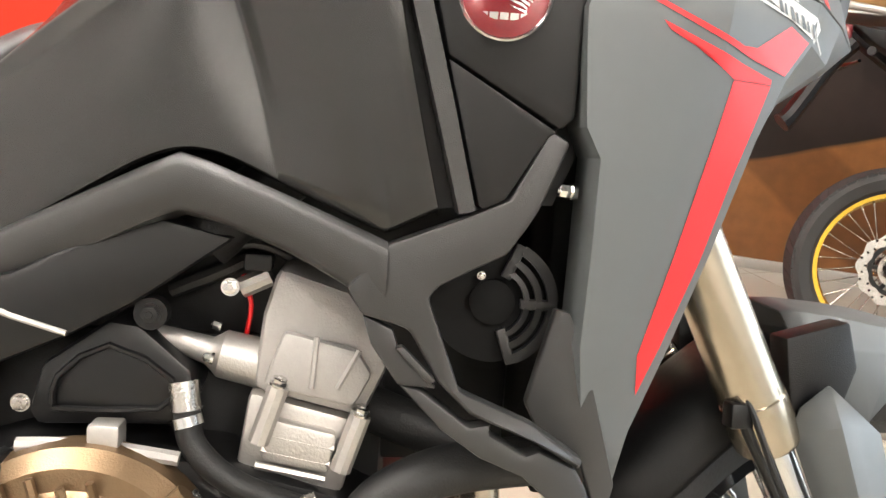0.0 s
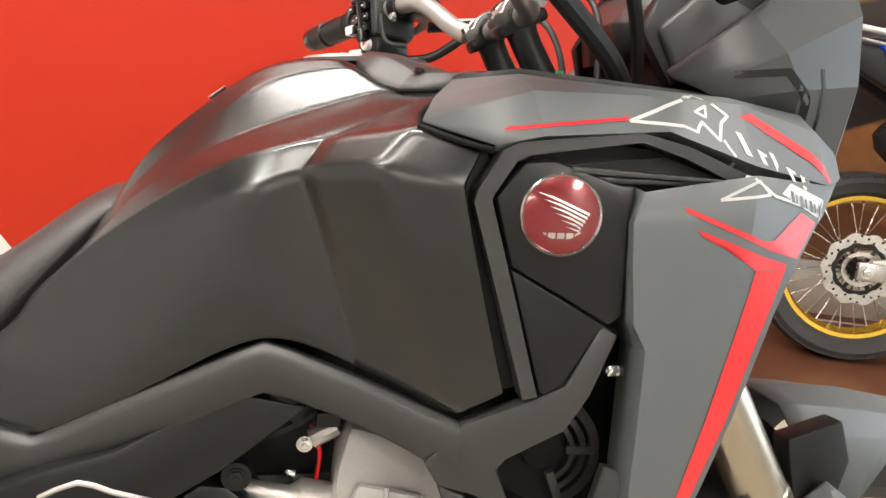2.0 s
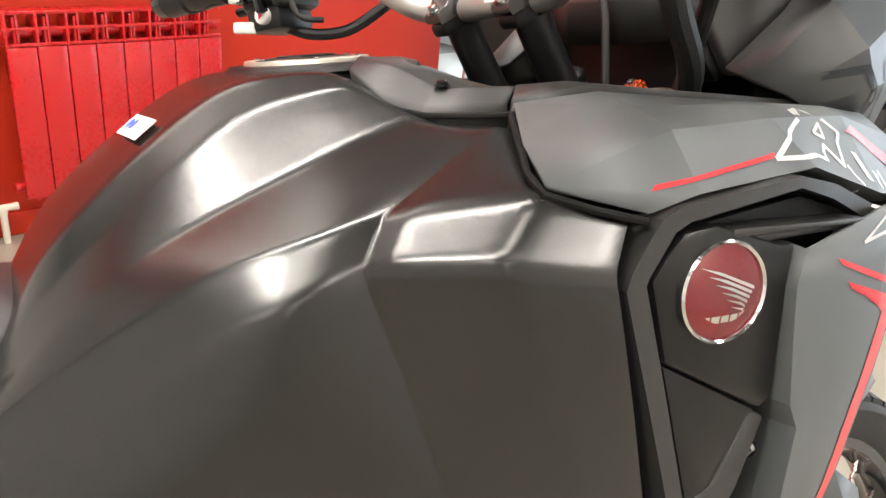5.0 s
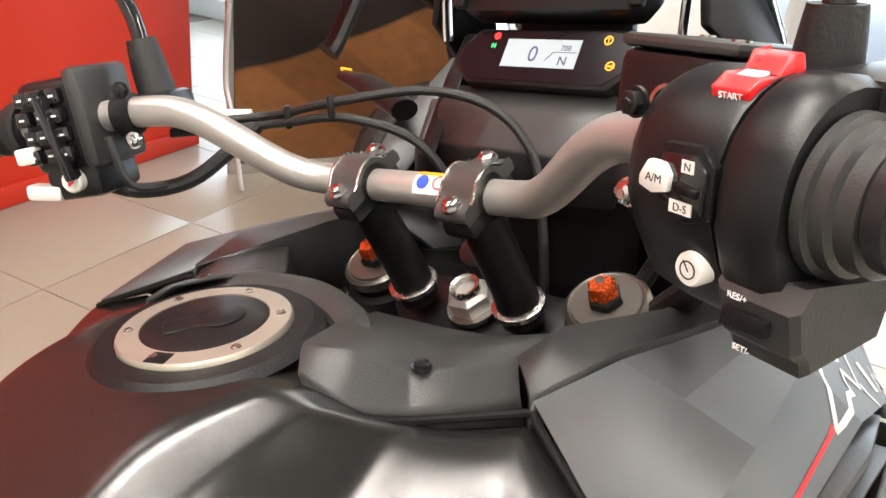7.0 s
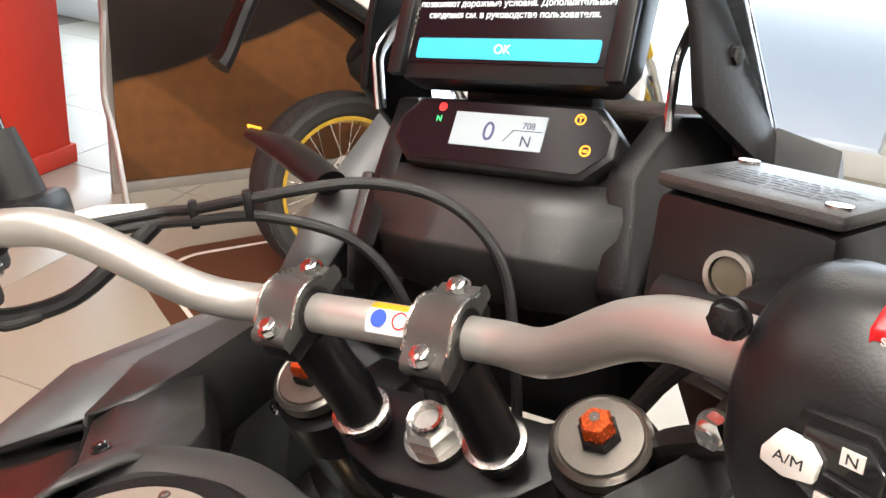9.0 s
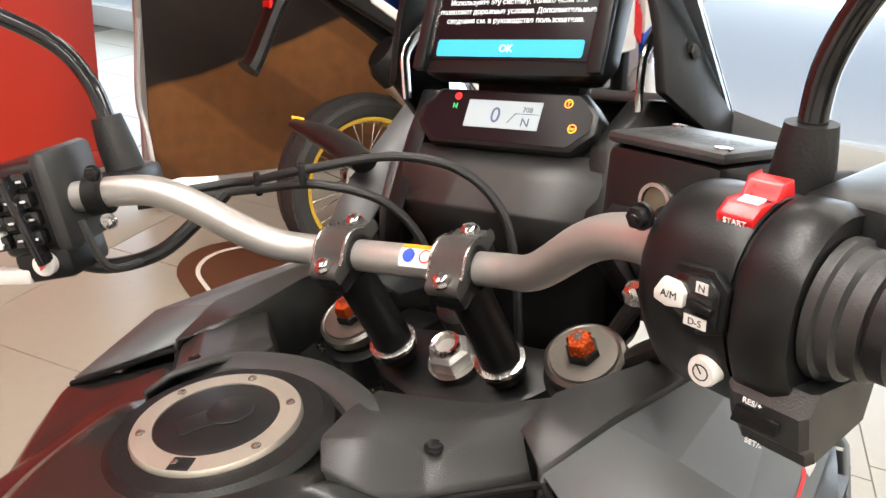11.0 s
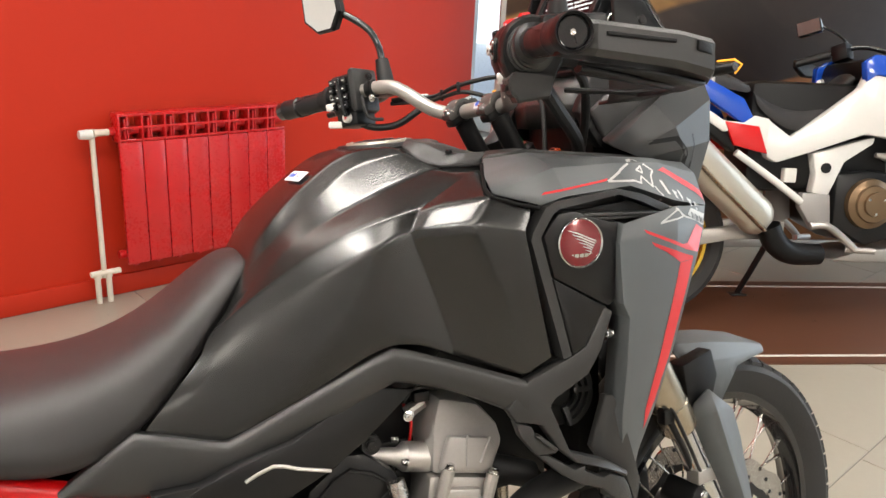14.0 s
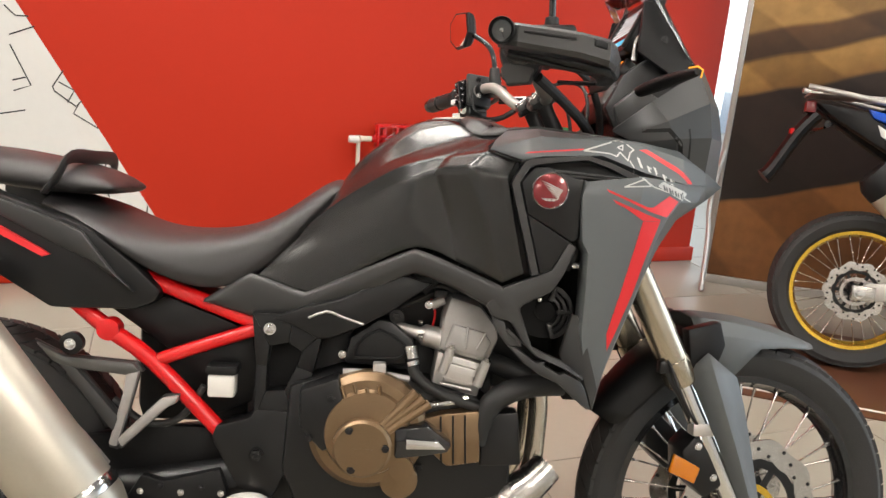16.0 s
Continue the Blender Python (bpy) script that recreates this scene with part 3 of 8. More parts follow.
FLANK = [(-0.402, 0.098, 0.922), (-0.356, 0.116, 0.969), (-0.302, 0.126, 1.011), (-0.218, 0.13, 1.051), (-0.13, 0.114, 1.0795), (-0.09, 0.128, 1.072), (-0.05, 0.136, 1.055)]
KNEE_TOP = [(-0.43, 0.114, 0.895), (-0.37, 0.134, 0.9442), (-0.28, 0.17, 1.0042), (-0.225, 0.192, 1.0262), (-0.183, 0.2, 1.036), (-0.118, 0.25, 1.048), (-0.068, 0.266, 1.034)]
KNEE_LOW = [(-0.442, 0.121, 0.874), (-0.376, 0.143, 0.914), (-0.284, 0.186, 0.974), (-0.240, 0.205, 0.996), (-0.201, 0.212, 1.011), (-0.147, 0.259, 1.017), (-0.083, 0.275, 1.006)]
SIDE = [(-0.475, 0.130, 0.838), (-0.402, 0.150, 0.850), (-0.300, 0.190, 0.905), (-0.240, 0.206, 0.930), (-0.172, 0.215, 0.930), (-0.112, 0.262, 0.932), (-0.068, 0.276, 0.935)]
HEM = [(-0.515, 0.136, 0.796), (-0.424, 0.147, 0.772), (-0.325, 0.178, 0.824), (-0.229, 0.205, 0.875), (-0.155, 0.220, 0.853), (-0.078, 0.259, 0.824), (-0.043, 0.266, 0.843)]


def dish(a, b, k, depth):
    """A ridge line between two others, sunk by depth."""
    out = []
    for p, q in zip(a, b):
        run = Vector((0, q[1] - p[1], q[2] - p[2]))
        nrm = Vector((0, -run.z, run.y)).normalized()
        if nrm.z < 0:
            nrm = -nrm
        v = Vector(p).lerp(Vector(q), k) - nrm * depth
        out.append((v.x, max(v.y, 0.0), v.z))
    return out


fold = dish(FLANK, KNEE_TOP, 0.50, 0.0)
fold[4], fold[5], fold[6] = (-0.112, 0.168, 1.067), (-0.078, 0.155, 1.080), (-0.045, 0.160, 1.060)
RIDGES = [DECK, SHOULDER, UPPER, dish(UPPER, FLANK, 0.45, 0.0006), FLANK, fold, KNEE_TOP, KNEE_LOW, SIDE, HEM]
# a shallow valley parts the knee from the raised front block
BLOCK = []
for k, r in enumerate(RIDGES):
    r = [Vector(p) for p in r]
    step = r[4].lerp(r[5], 0.16 if k >= 6 else 0.3)
    if 6 <= k <= 8:
        r[4] += Vector((-0.002, -0.0045, -0.002))
    BLOCK.append([*r[:5], step, *r[5:]])
# smooth between the columns behind the block, straight along the block
FINE = [rounded(r[:5], 3) + r[5:] for r in BLOCK]
FIRST = 12  # the column at which the block begins
rows = []
for i in range(len(FINE[0])):
    half = [tuple(r[i]) for r in FINE]
    under = (half[-1][0], half[-1][1] - 0.03, half[-1][2] - 0.004)
    rows.append([under, *half[:0:-1], half[0], *[(x, -h, z) for x, h, z in half[1:]], (under[0], -under[1], under[2])])
rows.append([(x + 0.004, h * 0.88, z - 0.006) for x, h, z in rows[-1]])
bm = sheet(rows)
bm.verts.index_update()
NEAR = 21  # points across: ridge k stands at 10 - k and 10 + k
ridge = lambda i: abs(i % NEAR - 10)
column = lambda i: i // NEAR
along = lambda a, b, *which: a % NEAR == b % NEAR and ridge(a) in which
crease(bm, lambda a, b: along(a, b, 9), 0.95)
crease(bm, lambda a, b: along(a, b, 1), 0.94)
crease(bm, lambda a, b: along(a, b, 2), 0.94)
crease(bm, lambda a, b: along(a, b, 4), 0.84)
crease(bm, lambda a, b: along(a, b, 6, 7), 0.80)
crease(bm, lambda a, b: along(a, b, 6, 7) and min(column(a), column(b)) >= FIRST + 1, 0.9)
crease(bm, lambda a, b: column(a) == column(b) and FIRST <= column(a) <= FIRST + 3 and min(ridge(a), ridge(b)) >= 6, 0.86)
crease(bm, lambda a, b: column(a) == column(b) == FIRST and {ridge(a), ridge(b)} == {5, 6}, 0.88)
crease(bm, lambda a, b: along(a, b, 5) and min(column(a), column(b)) >= FIRST, 0.88)
crease(bm, lambda a, b: column(a) == column(b) == FIRST + 3, 0.9)
tank = part("fuel_tank", bm, TANK, bike, "matt black fuel tank with a fine metallic grain", 80, (("SUBSURF", 3),))

CAP = pose(-0.156, 0, 1.1140, 0, -3, 0)
cap = part("fuel_cap", turned([(0.034, -0.004), (0.034, 0.0035), (0.031, 0.0045), (0.0, 0.0050)], CAP, 48), SATIN, tank, "round dark fuel cap")
part("cap_ring", turned([(0.0345, -0.002), (0.0345, 0.0040), (0.046, 0.0036), (0.047, 0.002), (0.047, -0.004)], CAP, 64, closed=True), SATINSTEEL, tank, "brushed steel cap ring")
part("cap_seat", turned([(0.0475, -0.006), (0.0475, 0.0005), (0.058, 0.0000), (0.064, -0.005)], CAP, 64, closed=True), PLASTIC, tank)
for k in range(6):
    a = radians(20 + 60 * k)
    part("cap_bolt", hexbolt(CAP @ pose(0.0405 * math.cos(a), 0.0405 * math.sin(a), 0.0034), 0.0022, 0.0016), STEEL, tank)
FLAP = CAP @ Matrix.Rotation(radians(-25), 4, "Z")
part("lock_flap", turned([(0.0135, 0.0044), (0.0135, 0.0056), (0.0125, 0.0061), (0.0, 0.0061)], FLAP @ pose(0.008, 0, 0), 32), SATIN, tank)
part("flap_lip", block((-0.022, -0.008, 0.0044), (0.004, 0.008, 0.0058), 0.0010, FLAP), SATIN, tank)
part("cap_notch", block((-0.006, 0.0355, 0.0030), (0.006, 0.0455, 0.0043), 0.0005, CAP @ Matrix.Rotation(radians(115), 4, "Z")), PLASTIC, tank)

# paper label on the rear slope of the tank
lab = pose(-0.2852, -0.020, 1.0742, 0, -38, 4)
part("paper_label", block((-0.0095, -0.029, 0), (0.0095, 0.029, 0.0006), 0.0, lab), LABEL, tank, "white paper label with blue mark")
for y in (0.020, 0.009):
    part("label_mark", turned([(0.0048, 0.0006), (0.0048, 0.0009)], lab @ pose(0.001, y, 0), 20), BLUEINK, tank)
for k in range(5):
    part("label_mark", block((-0.004, -0.003 - 0.005 * k, 0.0006), (0.003 - 0.001 * (k % 2), -0.0022 - 0.005 * k, 0.0008), 0.0, lab), INK, tank)

# ---- tank top cover, both wings and the arch before the cap
for s in BOTH:
    rows = [
        [(-0.150, 0.078, 1.095), (-0.138, 0.097, 1.083), (-0.114, 0.114, 1.075), (-0.075, 0.153, 1.074)],
        [(-0.153, 0.076, 1.110), (-0.138, 0.093, 1.094), (-0.113, 0.109, 1.086), (-0.074, 0.150, 1.089)],
        [(-0.141, 0.065, 1.119), (-0.119, 0.084, 1.111), (-0.100, 0.099, 1.098), (-0.060, 0.138, 1.098)],
        [(-0.112, 0.058, 1.118), (-0.090, 0.078, 1.108), (-0.070, 0.097, 1.098), (-0.030, 0.134, 1.098)],
        [(-0.076, 0.050, 1.110), (-0.050, 0.074, 1.098), (-0.030, 0.100, 1.092), (-0.006, 0.130, 1.094)],
        [(-0.072, 0.048, 1.080), (-0.046, 0.070, 1.070), (-0.026, 0.096, 1.065), (-0.002, 0.126, 1.062)],
    ]
    bm = sheet(rows, s)
    bm.verts.index_update()
    cov = part("tank_cover", soften(bm, 0.0018, 12), TRIM, bike, "charcoal plastic tank trim", 30, (("SOLIDIFY", 0.003),))
    part("cover_bolt", hexbolt(facing((-0.096, s * 0.103, 1.0990), (0, s * 0.15, 1)), 0.0045, 0.0035), GLOSSBLACK, cov)
# added black line: draws the shade in the gap between cover, shroud and tank
for s in BOTH:
    gap = [(-0.152, 0.077, 1.101), (-0.139, 0.0965, 1.088), (-0.114, 0.1135, 1.080), (-0.0755, 0.153, 1.0815), (-0.080, 0.165, 1.0815), (-0.100, 0.206, 1.0655), (-0.114, 0.248, 1.0480), (-0.062, 0.272, 1.0320)]
    part("gap_shade_line", tube([(x, s * h, z) for x, h, z in gap], 0.0024, 8, 2), SHADEBLACK, bike, "thin black line drawn for the shaded gap")
for s in BOTH:
    rows = [
        [(-0.076, 0.155, 1.074), (-0.020, 0.173, 1.086), (0.060, 0.188, 1.078), (0.146, 0.200, 1.070)],
        [(-0.073, 0.154, 1.0905), (-0.020, 0.172, 1.0985), (0.060, 0.187, 1.0910), (0.146, 0.200, 1.0830)],
        [(-0.056, 0.136, 1.0970), (-0.014, 0.136, 1.0990), (0.058, 0.160, 1.0915), (0.146, 0.176, 1.0830)],
        [(-0.054, 0.132, 1.050), (-0.010, 0.131, 1.040), (0.058, 0.156, 1.030), (0.146, 0.172, 1.030)],
    ]
    part("inner_trim", sheet(rows, s), TRIM, bike, "grained charcoal inner trim", 30, (("SOLIDIFY", 0.003),))
arch = [(-0.085 - 0.075 * (1 - math.cos(a)), 0.094 * math.sin(a), 1.112 - 0.004 * abs(math.sin(a)) - 0.035 * max(0, abs(a) - 0.70)) for a in (radians(d) for d in range(-62, 63, 12))]
part("cover_arch", tube(arch, 0.011, 10, 2, 0.55), TRIM, bike)

# ---- side frame covers
for s in BOTH:
    st = [(-0.606, 0.150, 0.752, 0.742), (-0.524, 0.154, 0.806, 0.720), (-0.424, 0.160, 0.773, 0.727), (-0.330, 0.182, 0.822, 0.772), (-0.229, 0.209, 0.872, 0.823), (-0.150, 0.236, 0.846, 0.804), (-0.076, 0.262, 0.818, 0.764)]
    rows = [[(x, h - 0.030, a - 0.004), (x, h - 0.006, a), (x, h, a - 0.006), (x, h + 0.003, (a + b) / 2), (x, h - 0.004, b + 0.006), (x, h - 0.034, b)] for x, h, a, b in st]
    bm = sheet(rows, s)
    bm.verts.index_update()
    crease(bm, lambda a, b: a % 6 == b % 6 and a % 6 in (1, 2, 4), 0.93)
    crease(bm, lambda a, b: a // 6 == b // 6 and a // 6 in (0, 1, 2, 4, 6), 0.92)
    part("frame_cover", bm, TRIM, bike, "long bent charcoal side cover", 60, (("SUBSURF", 2),))
    # cowl arms round the fan opening
    yb = lambda x: float(np.interp(x, [-0.10, -0.02, 0.04, 0.10], [0.256, 0.272, 0.280, 0.262]))
    frame_a = [(-0.103, 0.784), (-0.075, 0.817), (-0.027, 0.838), (0.004, 0.853), (0.028, 0.902), (0.042, 0.894), (0.024, 0.846), (0.016, 0.832), (0.005, 0.815), (-0.017, 0.803), (-0.039, 0.790), (-0.046, 0.781), (-0.020, 0.716), (0.032, 0.696), (0.074, 0.668), (0.072, 0.660), (0.036, 0.683), (-0.012, 0.700), (-0.036, 0.722), (-0.058, 0.757), (-0.067, 0.760), (-0.091, 0.765)]
    part("cowl_arm", plate([(x, yb(x), z) for x, z in frame_a], s, 0.018, 0.003), TRIM, bike, "angular charcoal cowl arm")
    bar_c = [(-0.091, 0.765), (-0.069, 0.756), (-0.064, 0.742), (-0.042, 0.724), (-0.036, 0.716), (-0.063, 0.716), (-0.084, 0.744)]
    part("cowl_strut", plate([(x, yb(x) - 0.004, z) for x, z in bar_c], s, 0.014, 0.002), TRIM, bike)
    slat = [(-0.067, 0.744), (-0.062, 0.746), (-0.038, 0.724), (-0.042, 0.720)]
    part("cowl_slat", plate([(x, yb(x) + 0.003, z) for x, z in slat], s, 0.010, 0.001), TRIM, bike)
    low = [(-0.063, 0.717), (-0.047, 0.714), (-0.012, 0.690), (0.004, 0.694), (0.003, 0.686), (0.029, 0.672), (0.039, 0.676), (0.070, 0.660), (0.080, 0.644), (0.094, 0.606), (0.060, 0.628), (0.029, 0.656), (-0.003, 0.668), (-0.031, 0.686)]
    part("cowl_lower", plate([(x, yb(x) - 0.003, z) for x, z in low], s, 0.018, 0.003), TRIM, bike)
    flap = [(0.035, 0.700), (0.049, 0.775), (0.058, 0.774), (0.079, 0.721), (0.102, 0.646), (0.094, 0.606), (0.074, 0.664), (0.042, 0.686)]
    part("cowl_flap", plate([(x, 0.262 + 0.9 * (x - 0.06) * (x < 0.06), z) for x, z in flap], s, 0.010, 0.002), TRIM, bike)

# ---- shrouds
SHROUD_TREES = {}
for s in BOTH:
    rows = [
        [(0.048, 0.262, 1.010), (0.050, 0.290, 1.006), (0.090, 0.287, 1.012), (0.150, 0.276, 1.020), (0.235, 0.238, 1.012), (0.300, 0.165, 1.012), (0.374, 0.070, 1.012)],
        [(0.038, 0.262, 0.985), (0.042, 0.292, 0.982), (0.090, 0.290, 0.982), (0.145, 0.282, 0.983), (0.228, 0.243, 0.980), (0.290, 0.165, 0.980), (0.345, 0.070, 0.985)],
        [(0.040, 0.260, 0.950), (0.044, 0.292, 0.950), (0.090, 0.290, 0.950), (0.140, 0.284, 0.950), (0.200, 0.262, 0.950), (0.235, 0.195, 0.945), (0.270, 0.120, 0.945)],
        [(0.044, 0.258, 0.905), (0.048, 0.292, 0.905), (0.088, 0.289, 0.905), (0.130, 0.282, 0.905), (0.180, 0.266, 0.905), (0.208, 0.200, 0.900), (0.240, 0.130, 0.900)],
        [(0.054, 0.255, 0.885), (0.060, 0.290, 0.885), (0.088, 0.287, 0.885), (0.126, 0.280, 0.885), (0.174, 0.266, 0.885), (0.200, 0.200, 0.880), (0.230, 0.130, 0.880)],
        [(0.056, 0.246, 0.820), (0.062, 0.282, 0.820), (0.085, 0.280, 0.820), (0.115, 0.274, 0.820), (0.156, 0.262, 0.820), (0.182, 0.195, 0.815), (0.205, 0.130, 0.815)],
        [(0.058, 0.236, 0.750), (0.064, 0.270, 0.750), (0.082, 0.268, 0.750), (0.104, 0.264, 0.750), (0.136, 0.254, 0.750), (0.160, 0.190, 0.745), (0.180, 0.130, 0.745)],
        [(0.070, 0.220, 0.680), (0.076, 0.254, 0.680), (0.086, 0.252, 0.680), (0.098, 0.249, 0.680), (0.117, 0.240, 0.680), (0.140, 0.180, 0.676), (0.155, 0.125, 0.676)],
        [(0.088, 0.190, 0.600), (0.093, 0.230, 0.600), (0.096, 0.230, 0.600), (0.100, 0.229, 0.600), (0.106, 0.226, 0.600), (0.122, 0.165, 0.598), (0.130, 0.120, 0.598)],
    ]
    bm = sheet(rows, s)
    SHROUD_TREES[s, "side"] = BVHTree.FromBMesh(bm)
    part("side_shroud", bm, GREY, bike, "matt grey radiator shroud with red stripes", 14, (("SOLIDIFY", 0.004),))
    rows = [
        [(-0.076, 0.155, 1.078), (-0.022, 0.171, 1.084), (0.060, 0.186, 1.077), (0.146, 0.199, 1.069), (0.232, 0.170, 1.066), (0.300, 0.100, 1.050), (0.345, 0.050, 1.030)],
        [(-0.074, 0.158, 1.0895), (-0.020, 0.175, 1.0960), (0.060, 0.190, 1.0890), (0.146, 0.203, 1.0815), (0.232, 0.176, 1.076), (0.300, 0.108, 1.060), (0.348, 0.060, 1.040)],
        [(-0.098, 0.204, 1.0705), (-0.026, 0.214, 1.0895), (0.062, 0.214, 1.0865), (0.150, 0.217, 1.0820), (0.234, 0.194, 1.071), (0.303, 0.134, 1.053), (0.352, 0.072, 1.034)],
        [(-0.112, 0.247, 1.0525), (-0.028, 0.251, 1.0780), (0.070, 0.240, 1.0790), (0.154, 0.230, 1.0760), (0.238, 0.214, 1.056), (0.306, 0.150, 1.038), (0.362, 0.074, 1.022)],
        [(-0.060, 0.271, 1.036), (-0.024, 0.273, 1.044), (0.075, 0.272, 1.051), (0.152, 0.268, 1.027), (0.236, 0.2385, 1.0125), (0.301, 0.1655, 1.0125), (0.3745, 0.0705, 1.0125)],
        [(-0.060, 0.250, 1.026), (-0.022, 0.252, 1.034), (0.075, 0.250, 1.041), (0.150, 0.246, 1.018), (0.232, 0.220, 1.005), (0.296, 0.150, 1.005), (0.360, 0.060, 1.006)],
    ]
    bm = sheet(rows, s)
    SHROUD_TREES[s, "top"] = BVHTree.FromBMesh(bm)
    part("upper_shroud", bm, GREY, bike, "matt grey faceted upper shroud with pale lettering shapes", 7, (("SOLIDIFY", 0.003),))


def decal(name, pts, s, where, material, parent=None, lift=0.0007):
    """A thin film of outline (x, z) laid on a flank."""
    bm = bmesh.new()
    bm.faces.new([bm.verts.new((x, 0, z)) for x, z in pts])
    bmesh.ops.triangulate(bm, faces=bm.faces[:])
    for _ in range(3):
        bmesh.ops.subdivide_edges(bm, edges=[e for e in bm.edges if e.calc_length() > 0.012], cuts=1)
        bmesh.ops.triangulate(bm, faces=[f for f in bm.faces if len(f.verts) > 3])
    for v in bm.verts:
        best = None
        for w in where:
            hit = SHROUD_TREES[s, w].ray_cast(Vector((v.co.x, s * 0.6, v.co.z)), Vector((0, -s, 0)))
            if hit[0] is not None and (best is None or abs(hit[0].y) > abs(best)):
                best = hit[0].y
        v.co.y = (best if best is not None else s * 0.25) + s * lift
    return part(name, bm, material, parent or bike, sharp=80)


for s in BOTH:
    top, both = ("top",), ("top", "side")
    decal("red_stripe", [(0.152, 0.945), (0.186, 0.945), (0.166, 0.885), (0.148, 0.815), (0.116, 0.712), (0.110, 0.745)], s, ("side",), REDDECAL)
    decal("red_stripe", [(0.094, 0.979), (0.100, 0.973), (0.149, 0.951), (0.152, 0.9455), (0.186, 0.9455), (0.186, 0.949), (0.158, 0.957)], s, ("side",), REDDECAL)
    decal("red_stripe", [(0.082, 0.996), (0.086, 0.991), (0.166, 0.961), (0.198, 0.953), (0.224, 0.981), (0.204, 0.990), (0.170, 0.969), (0.158, 0.969)], s, ("side",), REDDECAL)
    decal("red_pinstripe", [(-0.054, 1.0470), (0.042, 1.0585), (0.046, 1.0615), (-0.050, 1.0500)], s, top, REDDECAL)
    decal("red_accent", [(0.148, 1.066), (0.164, 1.069), (0.222, 1.041), (0.234, 1.033), (0.257, 1.016), (0.256, 1.013), (0.242, 1.014), (0.224, 1.030), (0.160, 1.062)], s, top, REDDECAL)
    # pale lettering kept as plain slanted outlines and blocks
    def outline(pts, wide, where, closed=True):
        ends = zip(pts, pts[1:] + pts[:1]) if closed else zip(pts, pts[1:])
        for p, q in ends:
            d = Vector((q[0] - p[0], q[1] - p[1]))
            nq = Vector((-d.y, d.x)).normalized() * wide
            d = d.normalized() * wide * 0.4
            decal("pale_mark", [(p[0] - nq.x - d.x, p[1] - nq.y - d.y), (q[0] - nq.x + d.x, q[1] - nq.y + d.y), (q[0] + nq.x + d.x, q[1] + nq.y + d.y), (p[0] + nq.x - d.x, p[1] + nq.y - d.y)], s, where, WHITEDECAL)
    outline([(0.044, 1.058), (0.116, 1.083), (0.138, 1.066), (0.130, 1.060), (0.124, 1.046), (0.112, 1.060), (0.104, 1.052), (0.092, 1.056)], 0.0013, top)
    outline([(0.108, 1.068), (0.119, 1.073), (0.117, 1.064)], 0.0011, top)
    for k, tall in enumerate((0.000, 0.007, 0.002, 0.007, 0.007)):
        x, z = 0.141 + 0.0150 * k, 1.054 - 0.0066 * k
        decal("pale_bar", [(x + tall * 0.25, z - tall), (x + 0.0050 + tall * 0.25, z - 0.0020 - tall), (x + 0.0092, z - 0.0200), (x + 0.0042, z - 0.0180)], s, both, WHITEDECAL)
        if tall > 0.005:
            decal("pale_bar", [(x + 0.0072, z - 0.0095), (x + 0.0112, z - 0.0110), (x + 0.0116, z - 0.0136), (x + 0.0078, z - 0.0122)], s, both, WHITEDECAL)
    outline([(0.128, 1.046), (0.138, 1.022), (0.170, 1.004), (0.262, 0.982)], 0.0012, both, False)
    outline([(0.114, 1.001), (0.150, 1.016), (0.164, 1.005)], 0.0012, both)
    decal("pale_band", [(0.178, 1.006), (0.188, 1.014), (0.246, 0.996), (0.233, 0.982)], s, both, WHITEDECAL)
    for k in range(4):
        x, z = 0.188 + 0.0125 * k, 1.0085 - 0.0042 * k
        decal("band_mark", [(x, z), (x + 0.0035, z - 0.001), (x + 0.0075, z - 0.0105), (x + 0.0030, z - 0.0095)], s, both, GREY, None, 0.0012)
        decal("band_mark", [(x + 0.0065, z - 0.003), (x + 0.009, z - 0.004), (x + 0.0115, z - 0.0115), (x + 0.0085, z - 0.0105)], s, both, GREY, None, 0.0012)

